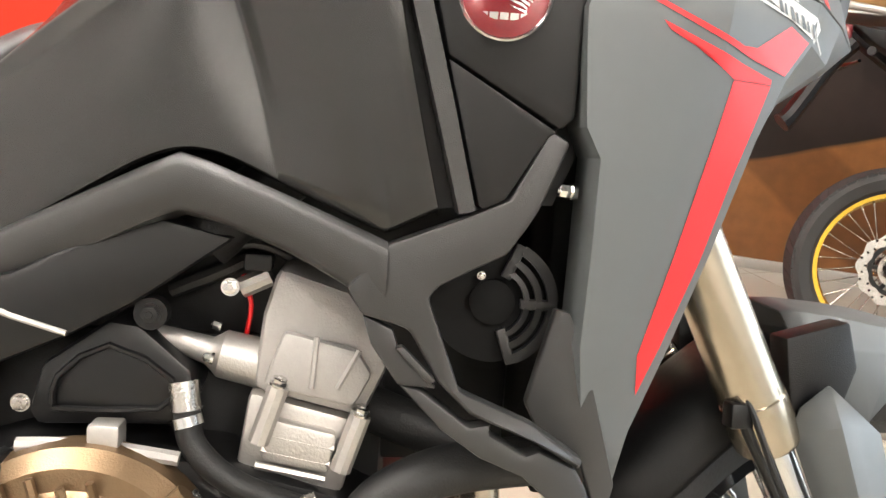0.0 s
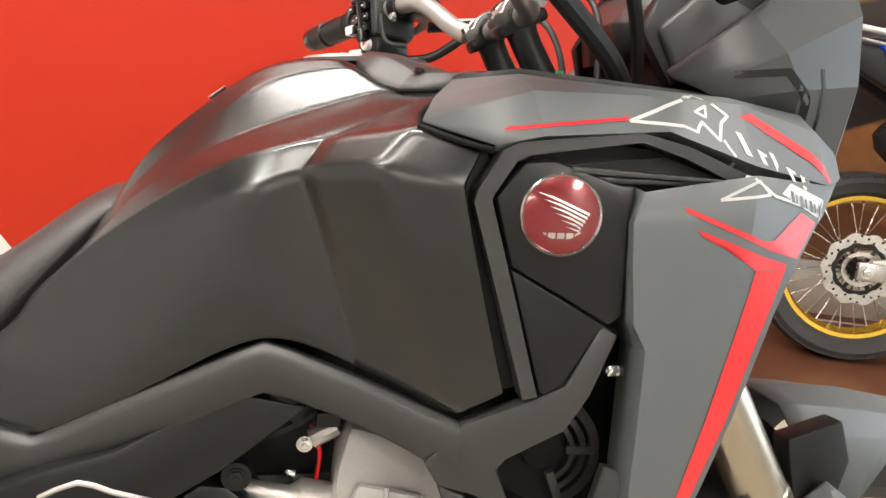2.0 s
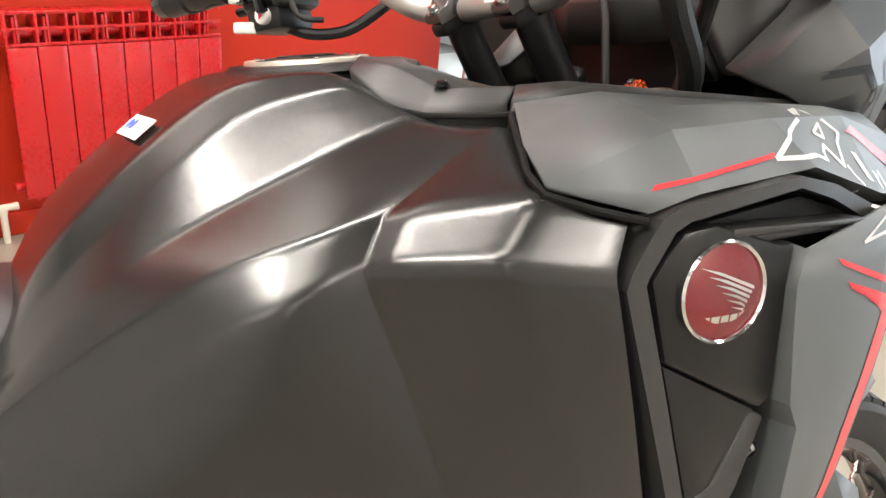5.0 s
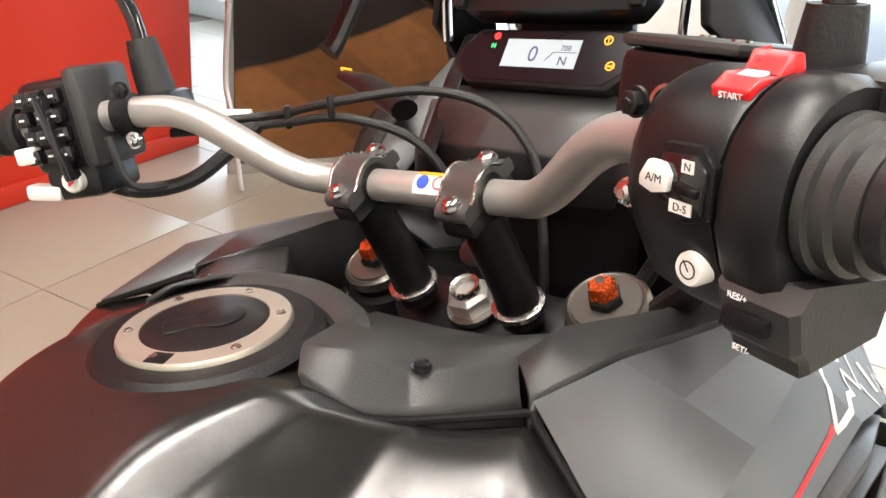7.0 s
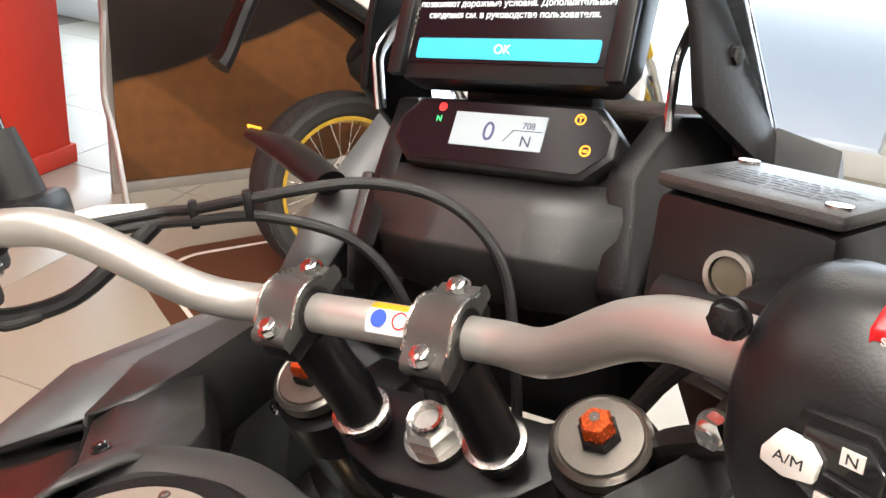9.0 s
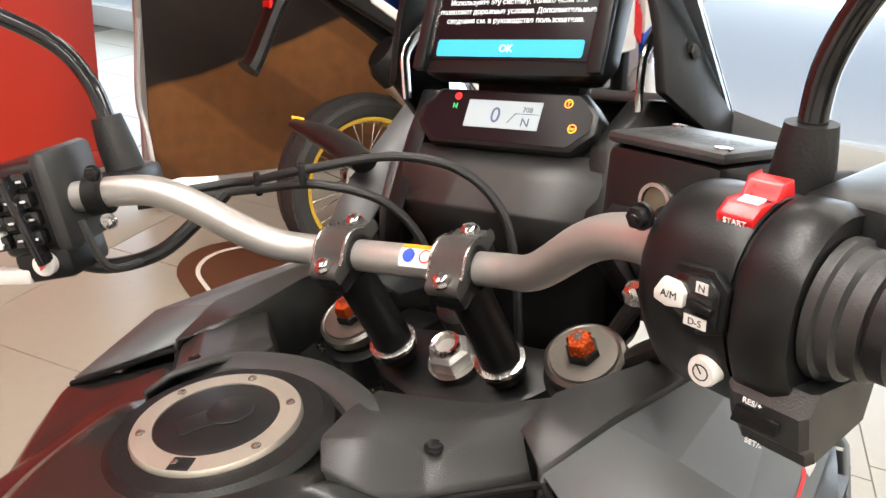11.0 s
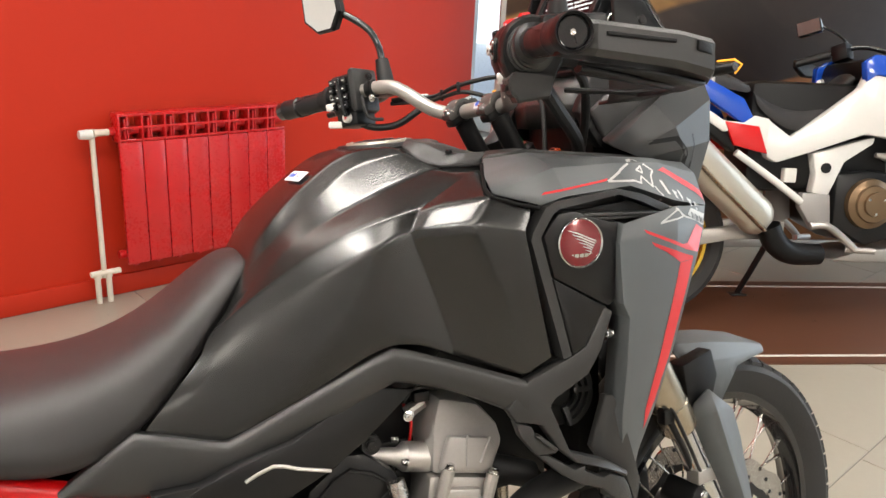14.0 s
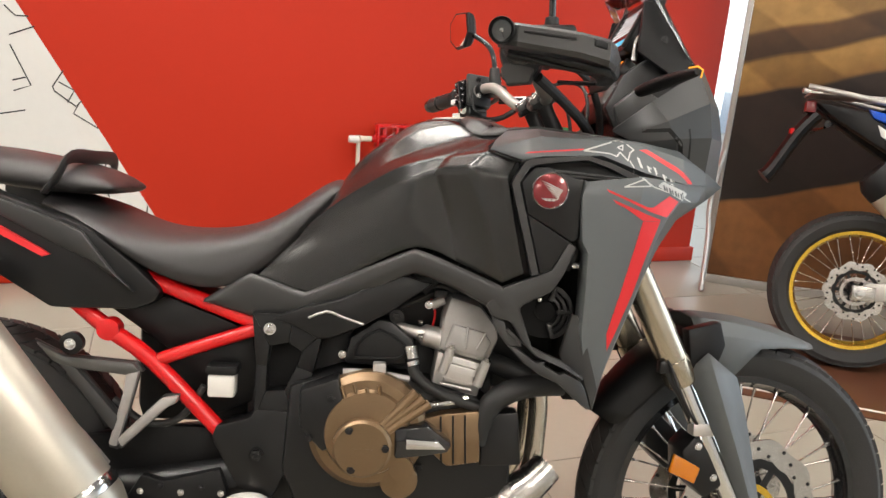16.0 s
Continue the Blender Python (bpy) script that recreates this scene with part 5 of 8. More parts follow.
for a in (5, 125, 245):
    part("clutch_bolt", hexbolt(cc @ pose(0.040 * math.cos(radians(a)), 0.040 * math.sin(radians(a)), 0.022), 0.006, 0.004), SATIN, clutch)
for x, z in ((-0.352, 0.618), (-0.262, 0.618), (-0.388, 0.600), (-0.232, 0.596), (-0.306, 0.634), (-0.200, 0.470), (-0.372, 0.470)):
    part("case_screw", hexbolt(facing((x, -0.200, z), (0, -1, 0)), 0.007, 0.006), SATIN, clutch)
for k in range(3):
    part("bronze_arm", tube([(-0.272 + 0.006 * k, -0.232, 0.556 - 0.004 * k), (-0.212 + 0.012 * k, -0.226, 0.618 - 0.010 * k)], 0.009, 10, 1), BRONZE, eng)
part("bronze_case", plate([(-0.214, 0.212, 0.560), (-0.160, 0.214, 0.576), (-0.096, 0.214, 0.584), (-0.089, 0.214, 0.488), (-0.150, 0.214, 0.478), (-0.176, 0.212, 0.500)], -1, 0.05, 0.005), BRONZE, eng, "bronze ribbed case")
for k in range(3):
    part("case_line", tube([(-0.166 + 0.022 * k, -0.2145, 0.572 + 0.002 * k), (-0.160 + 0.022 * k, -0.2145, 0.485)], 0.0018, 6, 1), SATIN, eng)
dark = part("emblem_case", plate([(-0.248, 0.240, 0.553), (-0.190, 0.246, 0.564), (-0.144, 0.244, 0.530), (-0.152, 0.244, 0.514), (-0.200, 0.246, 0.506), (-0.246, 0.240, 0.498)], -1, 0.05, 0.006), GLOSSBLACK, eng)
part("emblem_bar", plate([(-0.226, 0.2475, 0.538), (-0.170, 0.2475, 0.536), (-0.156, 0.2475, 0.522), (-0.226, 0.2475, 0.520)], -1, 0.004, 0.001), CHROME, dark, "chrome emblem plate")
part("left_dark_case", plate([(-0.418, 0.225, 0.612), (-0.350, 0.230, 0.638), (-0.330, 0.232, 0.560), (-0.350, 0.232, 0.520), (-0.372, 0.230, 0.500), (-0.416, 0.226, 0.545)], -1, 0.06, 0.008), SATIN, eng)
for x, z in ((-0.362, 0.600), (-0.398, 0.528)):
    part("case_screw", hexbolt(facing((x, -0.230, z), (0, -1, 0)), 0.006, 0.005), SATIN, eng)
part("front_cover", plate([(-0.090, 0.205, 0.574), (-0.024, 0.205, 0.582), (-0.012, 0.205, 0.482), (-0.089, 0.205, 0.478)], -1, 0.04, 0.005), SATIN, eng)
part("low_round", turned([(0.034, 0), (0.034, 0.014), (0.026, 0.020), (0.0, 0.021)], facing((-0.235, -0.205, 0.452), (0, -1, 0)), 28), BRONZE, eng)
part("low_round", turned([(0.022, 0), (0.022, 0.018), (0.0, 0.020)], facing((-0.232, -0.215, 0.478), (0, -1, 0)), 24), BRONZE, eng)
for k in range(4):
    part("cover_rib", tube([(-0.345 + 0.022 * k, -0.226 - 0.002 * k, 0.622 + 0.006 * (k % 2)), (-0.335 + 0.020 * k, -0.229, 0.596 + 0.004 * k)], 0.0035, 6, 1), BRONZE, clutch)
part("oil_pipe", tube([(-0.215, -0.196, 0.604), (-0.190, -0.204, 0.590), (-0.150, -0.206, 0.596), (-0.118, -0.200, 0.604)], 0.006, 8, 4), STEEL, bike)
part("plug_lead", tube([(-0.150, -0.150, 0.790), (-0.180, -0.158, 0.800), (-0.230, -0.150, 0.786), (-0.270, -0.140, 0.770)], 0.004, 8, 4), RUBBER, bike)
part("red_lead", tube([(-0.190, -0.130, 0.770), (-0.182, -0.136, 0.745), (-0.186, -0.134, 0.715)], 0.0022, 6, 3), REDPAINT, bike)
part("harness_plug", block((-0.186, -0.160, 0.778), (-0.164, -0.142, 0.792), 0.002), SATIN, bike)
part("injector_bolt", hexbolt(facing((-0.196, -0.160, 0.764), (0, -1, 0)), 0.006, 0.006), CHROME, bike)
part("coolant_hose", tube([(-0.222, -0.185, 0.668), (-0.214, -0.190, 0.640), (-0.178, -0.200, 0.614), (-0.110, -0.200, 0.590), (-0.085, -0.190, 0.585)], 0.0105, 12, 5), RUBBER, bike, "black coolant hose")
part("hose_clip", turned([(0.0125, -0.004), (0.0125, 0.004)], facing((-0.221, -0.186, 0.660), (0.3, -0.2, -1)), 16), CHROME, bike)
part("hose_end", tube([(-0.226, -0.180, 0.690), (-0.222, -0.185, 0.668)], 0.012, 12, 1), STEEL, bike)
part("braided_hose", tube([(-0.095, -0.190, 0.520), (-0.086, -0.195, 0.570), (-0.062, -0.195, 0.604), (-0.012, -0.185, 0.624), (0.060, -0.170, 0.628)], 0.021, 16, 5), RUBBER, bike, "thick black braided hose")
part("cowl_hose", tube([(-0.09, -0.12, 0.66), (-0.05, -0.14, 0.65), (0.0, -0.14, 0.63)], 0.020, 12, 4), RUBBER, bike)
for dy in (-0.10, 0.02):
    part("header_pipe", tube([(-0.020, dy, 0.640), (0.028, dy, 0.600), (0.030, dy - 0.01, 0.500), (0.015, dy - 0.02, 0.430), (-0.060, dy - 0.03, 0.360), (-0.3, dy - 0.02, 0.29)], 0.019, 14, 5), FORK, bike, "heat-tinted header pipe")
part("collector", tube([(0.050, -0.150, 0.462), (0.000, -0.165, 0.420), (-0.080, -0.170, 0.370), (-0.400, -0.16, 0.300)], [0.030, 0.036, 0.034, 0.030], 18, 4), STEEL, bike, "bright steel collector guard")
part("skid_plate", block((-0.40, -0.14, 0.22), (0.02, 0.14, 0.27), 0.02), SATIN, bike)
part("pedal_arm", tube([(-0.565, -0.185, 0.335), (-0.54, -0.19, 0.385), (-0.490, -0.19, 0.395), (-0.450, -0.19, 0.365)], 0.013, 10, 4), ALU, bike, "silver pedal bracket")
part("side_stand", tube([(-0.30, 0.14, 0.30), (-0.36, 0.20, 0.16), (-0.40, 0.245, 0.052)], 0.014, 12, 2), SATIN, bike)
part("swing_arm", tube([(-0.480, -0.130, 0.420), (-0.800, -0.130, 0.370), (-1.080, -0.120, 0.335)], 0.032, 12, 2, 1.3), SATIN, bike, "black swing arm")
part("swing_arm", tube([(-0.480, 0.130, 0.420), (-0.800, 0.130, 0.370), (-1.080, 0.120, 0.335)], 0.032, 12, 2, 1.3), SATIN, bike, "black swing arm")
part("inner_mudguard", block((-0.74, -0.10, 0.50), (-0.46, 0.10, 0.74), 0.03), PLASTIC, bike)
part("heel_guard", plate([(-0.760, 0.172, 0.330), (-0.700, 0.176, 0.430), (-0.660, 0.178, 0.420), (-0.560, 0.178, 0.445), (-0.545, 0.178, 0.400), (-0.560, 0.176, 0.300)], -1, 0.020, 0.006), PLASTIC, bike, "black heel guard")
part("shock_body", tube([(-0.560, -0.020, 0.360), (-0.500, -0.020, 0.640)], [0.030, 0.034], 16, 1), PLASTIC, bike)
part("chain_case", plate([(-1.060, 0.100, 0.430), (-0.700, 0.110, 0.500), (-0.520, 0.110, 0.500), (-0.520, 0.110, 0.330), (-1.060, 0.100, 0.270)], -1, 0.020, 0.006), PLASTIC, bike)
for k in range(5):
    part("linkage_bolt", hexbolt(facing((-0.700 + 0.036 * k, -0.178, 0.400 + 0.010 * (k % 2)), (0, -1, 0)), 0.005, 0.005), SATIN if k % 2 else CHROME, bike)
part("wiring_sleeve", tube([(-0.760, -0.150, 0.560), (-0.700, -0.155, 0.520), (-0.640, -0.150, 0.530), (-0.600, -0.145, 0.590)], 0.007, 8, 4), RUBBER, bike)


# ---- wheels


def wheel(parent, name, hub, radius, width, rim_r, rim_mat, spokes, m=None, disc_side=-1, disc_r=0.150, label="", disc_both=False):
    m = m or Matrix()
    ax = m @ facing(hub, (0, -1, 0))
    w = width / 2
    prof = [(rim_r, -w * 0.55), (rim_r + 0.018, -w * 0.86), (radius * 0.5 + rim_r * 0.5 + 0.01, -w), (radius - 0.019, -w * 0.90), (radius - 0.007, -w * 0.55), (radius - 0.001, 0), (radius - 0.007, w * 0.55), (radius - 0.019, w * 0.90), (radius * 0.5 + rim_r * 0.5 + 0.01, w), (rim_r + 0.018, w * 0.86), (rim_r, w * 0.55)]
    wh = thing(name, Matrix(), "", "")
    wh.parent = parent
    if label:
        wh["label"] = label
    part("tyre", turned(prof, ax, 72, closed=True), TYRE, wh, "treaded black tyre")
    part("rim", turned([(rim_r + 0.004, -w * 0.62), (rim_r + 0.004, w * 0.62), (rim_r - 0.010, w * 0.60), (rim_r - 0.014, w * 0.30), (rim_r - 0.024, 0), (rim_r - 0.014, -w * 0.30), (rim_r - 0.010, -w * 0.60)], ax, 72, closed=True), rim_mat, wh, "spoked rim")
    part("hub", turned([(0.030, -0.060), (0.034, -0.045), (0.022, -0.020), (0.022, 0.020), (0.034, 0.045), (0.030, 0.060)], ax, 24), SATIN, wh)
    bm = bmesh.new()
    for k in range(spokes):
        a = 2 * math.pi * k / spokes
        side = 0.040 if k % 2 else -0.040
        lead = 0.55 if (k // 2) % 2 else -0.55
        p = ax @ Vector((0.032 * math.cos(a + lead), 0.032 * math.sin(a + lead), side))
        q = ax @ Vector(((rim_r - 0.016) * math.cos(a), (rim_r - 0.016) * math.sin(a), side * 0.15))
        tube([p, q], 0.0021, 6, 1, 1.0, bm)
        tube([q + (p - q).normalized() * 0.018, q], 0.0040, 6, 1, 1.0, bm)
    part("spokes", bm, STEEL, wh, "thin wire spokes", sharp=80)["kind"] = "stuff"
    # tread blocks
    bm = bmesh.new()
    for k in range(60):
        for sgn in (-1, 1):
            a0 = 2 * math.pi * (k + (0.5 if sgn > 0 else 0)) / 60
            vs = []
            for rr in (radius - 0.012, radius + 0.0018):
                for da, zz in ((0, 0.04), (0.090, 0.04), (0.190, 0.86), (0.100, 0.86)):
                    drop = 0.0165 * (zz ** 2.2) if rr > radius else 0.012
                    vs.append(bm.verts.new(ax @ Vector(((rr - drop) * math.cos(a0 + da), (rr - drop) * math.sin(a0 + da), sgn * zz * w))))
            for f in ((4, 5, 6, 7), (0, 1, 5, 4), (1, 2, 6, 5), (2, 3, 7, 6), (3, 0, 4, 7)):
                bm.faces.new([vs[i] for i in f])
    part("tread", bm, TYRE, wh, sharp=20)["kind"] = "stuff"
    for sd in ((-1, 1) if disc_both else (disc_side,)):
        bm = bmesh.new()
        n, ring_o, ring_i = 96, [], []
        z0, th = -sd * 0.066 if sd > 0 else 0.066, 0.0045
        for zz in (z0, z0 + th):
            ring_o.append([bm.verts.new(ax @ Vector(((disc_r + 0.005 * math.cos(10 * t)) * math.cos(t), (disc_r + 0.005 * math.cos(10 * t)) * math.sin(t), zz))) for t in (2 * math.pi * k / n for k in range(n))])
            ring_i.append([bm.verts.new(ax @ Vector(((disc_r * 0.74 + 0.004 * math.cos(10 * t)) * math.cos(t), (disc_r * 0.74 + 0.004 * math.cos(10 * t)) * math.sin(t), zz))) for t in (2 * math.pi * k / n for k in range(n))])
        for k in range(n):
            j = (k + 1) % n
            for q in range(2):
                bm.faces.new((ring_o[q][k], ring_o[q][j], ring_i[q][j], ring_i[q][k]))
            bm.faces.new((ring_o[0][k], ring_o[0][j], ring_o[1][j], ring_o[1][k]))
            bm.faces.new((ring_i[0][k], ring_i[0][j], ring_i[1][j], ring_i[1][k]))
        disc = part("brake_disc", bm, STEEL, wh, "wavy drilled brake disc")
        bm = bmesh.new()
        for k in range(30):
            a = 2 * math.pi * k / 30
            rr = disc_r * (0.80 + 0.07 * (k % 3))
            turned([(0.0042, -0.0006), (0.0042, th + 0.0006)], ax @ pose(rr * math.cos(a), rr * math.sin(a), z0), 8, bm)
        part("disc_holes", bm, PLASTIC, disc)["kind"] = "stuff"
        part("disc_carrier", turned([(disc_r * 0.62, z0), (disc_r * 0.74, z0), (disc_r * 0.74, z0 + 0.004), (disc_r * 0.62, z0 + 0.004)], ax, 48, closed=True), SATIN, disc)
        for k in range(6):
            a = radians(60 * k)
            part("disc_arm", block((0.030, -0.007, 0), (disc_r * 0.64, 0.007, 0.004), 0.001, ax @ Matrix.Rotation(a, 4, "Z") @ pose(0, 0, z0)), SATIN, disc)
        part("sensor_ring", turned([(0.046, z0 + 0.005), (0.060, z0 + 0.005), (0.060, z0 + 0.007), (0.046, z0 + 0.007)], ax, 48, closed=True), STEEL if rim_mat is GOLD else GOLD, disc)
    return wh


HUB = Vector((0.488, 0, 0.348))
wheel(bike, "front_wheel", HUB, 0.346, 0.092, 0.270, GLOSSBLACK, 36, STEER, -1, 0.152, "spoked front wheel with a black rim", True)
wheel(bike, "rear_wheel", Vector((-1.087, 0, 0.334)), 0.334, 0.150, 0.236, GLOSSBLACK, 32, None, -1, 0.125, "spoked rear wheel with a black rim")

# ---- fork, yokes, fender
FDIR = Vector((0.5206, 0, -1)).normalized()
TOP = Vector((0.073, 0, 1.068))
fork_at = lambda d, y: TOP + FDIR * d + Vector((0, y, 0))
for s in BOTH:
    y = s * 0.105
    leg = part("fork_leg", turned_in(tube([fork_at(0.012, y), fork_at(0.10, y), fork_at(0.30, y), fork_at(0.455, y), fork_at(0.485, y)], [0.0275, 0.0280, 0.0295, 0.0310, 0.0280], 28, 1), -1), FORK, bike, "bronze anodised upper fork tube")
    part("fork_ring", turned_in(turned([(0.0290, 0), (0.0325, 0.004), (0.0325, 0.050), (0.0290, 0.056)], facing(fork_at(0.448, y), FDIR), 28)), FORK, leg)
    part("fork_slider", turned_in(tube([fork_at(0.48, y), fork_at(0.83, y)], 0.0205, 24, 1)), CHROME, leg, "polished lower fork tube")
    part("axle_clamp", turned_in(block((-0.03, -0.02, -0.05), (0.045, 0.02, 0.06), 0.010, Matrix.Translation(fork_at(0.84, y + s * 0.002)))), SATIN, leg)
    part("fork_cap", turned_in(turned([(0.0300, -0.004), (0.0300, 0.004), (0.0270, 0.006), (0.0255, 0.0052), (0.0245, 0.0068), (0.0, 0.0072)], facing(fork_at(-0.002, y), -FDIR), 40)), CAPMETAL, leg, "brushed steel fork cap")
    part("adjuster_nut", turned_in(turned([(0.0125, 0.006), (0.0125, 0.013), (0.011, 0.014)], facing(fork_at(-0.002, y), -FDIR), 6)), SATIN, leg)
    part("adjuster", turned_in(turned([(0.0105, 0.013), (0.0105, 0.021), (0.0085, 0.0235), (0.0, 0.0235)], facing(fork_at(-0.002, y), -FDIR), 6)), ORANGECAP, leg, "orange anodised adjuster")
    part("adjuster_screw", turned_in(turned([(0.0032, 0.022), (0.0032, 0.027)], facing(fork_at(-0.002, y), -FDIR), 12)), CHROME, leg)
    for dist, nm in ((0.030, "upper_yoke_clamp"), (0.235, "lower_yoke_clamp")):
        part(nm, turned_in(turned([(0.0275, -0.022), (0.0345, -0.020), (0.0355, 0.010), (0.0345, 0.018), (0.0275, 0.020)], facing(fork_at(dist, y), -FDIR), 28, closed=True)), SATIN, leg)
    part("pinch_bolt", turned_in(hexbolt(facing(fork_at(0.030, y) + Vector((-0.012, s * 0.036, 0)), (-1, s * 0.3, 0)), 0.006, 0.010)), CHROME, leg)


def yoke(dist, thick):
    bm = bmesh.new()
    out = [(-0.052, 0.030), (-0.040, 0.062), (-0.016, 0.088), (0.010, 0.115), (0.026, 0.100), (0.014, 0.062), (0.018, 0.0)]
    ring = out + [(x, -y) for x, y in out[-2::-1]]
    fr = facing(TOP + FDIR * dist, -FDIR) @ Matrix.Rotation(radians(0), 4, "Z")
    ux = Vector((1, 0, 0)) - FDIR * FDIR.x
    ux.normalize()
    lo = [bm.verts.new(TOP + FDIR * (dist + thick) + ux * x + Vector((0, y, 0))) for x, y in ring]
    hi = [bm.verts.new(TOP + FDIR * dist + ux * x + Vector((0, y, 0))) for x, y in ring]
    bm.faces.new(lo), bm.faces.new(hi)
    n = len(ring)
    for i in range(n):
        bm.faces.new((lo[i], lo[(i + 1) % n], hi[(i + 1) % n], hi[i]))
    soften(bm, 0.005)
    return turned_in(bm)


top_yoke = part("top_yoke", yoke(0.012, 0.030), SATIN, bike, "cast black top yoke")
part("lower_yoke", yoke(0.215, 0.035), SATIN, bike)
NUT = TOP + Vector((-0.012, 0, -0.014))
part("stem_washer", turned_in(turned([(0.021, 0.0), (0.021, 0.004)], facing(NUT, -FDIR), 32)), STEEL, top_yoke)
part("stem_nut", turned_in(turned([(0.0175, 0.003), (0.0175, 0.016), (0.0135, 0.019)], facing(NUT, -FDIR), 6)), ALU, top_yoke, "silver hexagon stem nut")
part("stem_tube", turned_in(turned([(0.0085, 0.010), (0.0085, 0.024), (0.0115, 0.025), (0.0115, 0.014)], facing(NUT, -FDIR), 28, closed=True)), STEEL, top_yoke)
part("steering_head", turned_in(tube([TOP + Vector((-0.022, 0, -0.02)) + FDIR * 0.02, TOP + Vector((-0.022, 0, -0.02)) + FDIR * 0.22], 0.034, 24, 1)), PLASTIC, bike)

fh = lambda a, r: (HUB.x + r * math.cos(radians(a)), HUB.z + r * math.sin(radians(a)))
rows = []
for a, r, w in ((150, 0.392, 0.050), (128, 0.398, 0.066), (112, 0.402, 0.074)):
    x, z = fh(a, r)
    x2, z2 = fh(a, r - 0.030)
    x3, z3 = fh(a, r - 0.062)
    rows.append([(x3, w + 0.010, z3), (x2, w + 0.006, z2), (x, w * 0.7, z), (x, 0, z + 0.004), (x, -w * 0.7, z), (x2, -w - 0.006, z2), (x3, -w - 0.010, z3)])
bm = sheet(rows)
part("rear_fender", turned_in(bm), PLASTIC, bike, "black rear part of the front fender", 60, (("SUBSURF", 2), ("SOLIDIFY", 0.003)))
# flat-topped beak: x, then height at the middle and half width and height of shoulder, side and hem
rows = []
for x, zc, *half in ((0.342, 0.752, 0.052, 0.746, 0.084, 0.716, 0.092, 0.640), (0.366, 0.754, 0.060, 0.746, 0.086, 0.716, 0.095, 0.636), (0.425, 0.750, 0.062, 0.739, 0.084, 0.711, 0.094, 0.638), (0.462, 0.746, 0.059, 0.733, 0.080, 0.707, 0.088, 0.672), (0.486, 0.742, 0.056, 0.728, 0.075, 0.704, 0.081, 0.689), (0.550, 0.728, 0.044, 0.714, 0.059, 0.698, 0.063, 0.689), (0.612, 0.705, 0.028, 0.698, 0.038, 0.690, 0.041, 0.684), (0.645, 0.692, 0.010, 0.690, 0.014, 0.686, 0.016, 0.682)):
    side = [(x, half[k], half[k + 1]) for k in (0, 2, 4)]
    rows.append([*side[::-1], (x, 0, zc), *[(x, -h, z) for _, h, z in side]])
fender = part("front_fender", turned_in(soften(sheet(rows), 0.002, 14)), GREY, bike, "matt grey-blue angular front fender", 20, (("SOLIDIFY", 0.003),))
for s in BOTH:
    bm = sheet([
        [(0.320, 0.126, 0.662), (0.338, 0.142, 0.688), (0.366, 0.136, 0.668)],
        [(0.311, 0.128, 0.638), (0.350, 0.148, 0.650), (0.405, 0.134, 0.640)],
        [(0.333, 0.130, 0.590), (0.372, 0.149, 0.590), (0.424, 0.134, 0.585)],
        [(0.380, 0.128, 0.500), (0.412, 0.147, 0.490), (0.449, 0.132, 0.490)],
        [(0.429, 0.124, 0.400), (0.448, 0.142, 0.395), (0.473, 0.128, 0.395)],
        [(0.466, 0.118, 0.345), (0.482, 0.130, 0.340), (0.500, 0.120, 0.345)],
    ], -1)
    part("fork_guard", turned_in(bm, s), GREY, fender, "grey fork guard", 16, (("SOLIDIFY", 0.007),))
    bm = plate([(0.305, 0.118, 0.728), (0.372, 0.120, 0.746), (0.384, 0.122, 0.700), (0.352, 0.122, 0.612), (0.318, 0.120, 0.640)], -1, 0.030, 0.004)
    part("fender_mount", turned_in(bm, s), PLASTIC, fender)
    refl = [(0.280, 0.148, 0.492), (0.334, 0.150, 0.465), (0.323, 0.150, 0.434), (0.271, 0.148, 0.456)]
    r_ob = part("reflector", turned_in(plate(refl, -1, 0.008, 0.003), s), ORANGE, bike, "amber side reflector")
    part("reflector_back", turned_in(plate([(x, h - 0.0085, z) for x, h, z in refl], -1, 0.004, 0.001), s), SATIN, r_ob)
    cal = plate([(0.335, 0.122, 0.520), (0.392, 0.122, 0.470), (0.398, 0.122, 0.420), (0.360, 0.122, 0.395), (0.312, 0.122, 0.440), (0.308, 0.122, 0.490)], -1, 0.070, 0.006)
    c_ob = part("brake_caliper", turned_in(cal, s), SATIN, bike, "black radial brake caliper")
    for x, z in ((0.340, 0.500), (0.376, 0.438)):
        part("caliper_bolt", turned_in(hexbolt(facing((x, -0.123, z), (0, -1, 0)), 0.006, 0.006), s), CHROME, c_ob)
    part("caliper_bridge", turned_in(block((0.325, -0.128, 0.52), (0.372, -0.100, 0.545), 0.004), s), ALU, c_ob)
    part("brake_hose", turned_in(tube([(0.340, -0.105, 0.530), (0.300, -0.120, 0.590), (0.262, -0.125, 0.650), (0.250, -0.100, 0.720), (0.215, -0.06, 0.800)], 0.0055, 10, 5), s), RUBBER, bike)
    part("sensor_wire", turned_in(tube([(0.360, -0.108, 0.520), (0.318, -0.132, 0.560), (0.285, -0.142, 0.610), (0.262, -0.128, 0.670), (0.240, -0.110, 0.700)], 0.0032, 8, 5), s), RUBBER, bike)
    part("hose_joint", turned_in(block((-0.012, -0.009, -0.012), (0.012, 0.009, 0.012), 0.003, Matrix.Translation((0.258, -0.122, 0.655))), s), SATIN, bike)

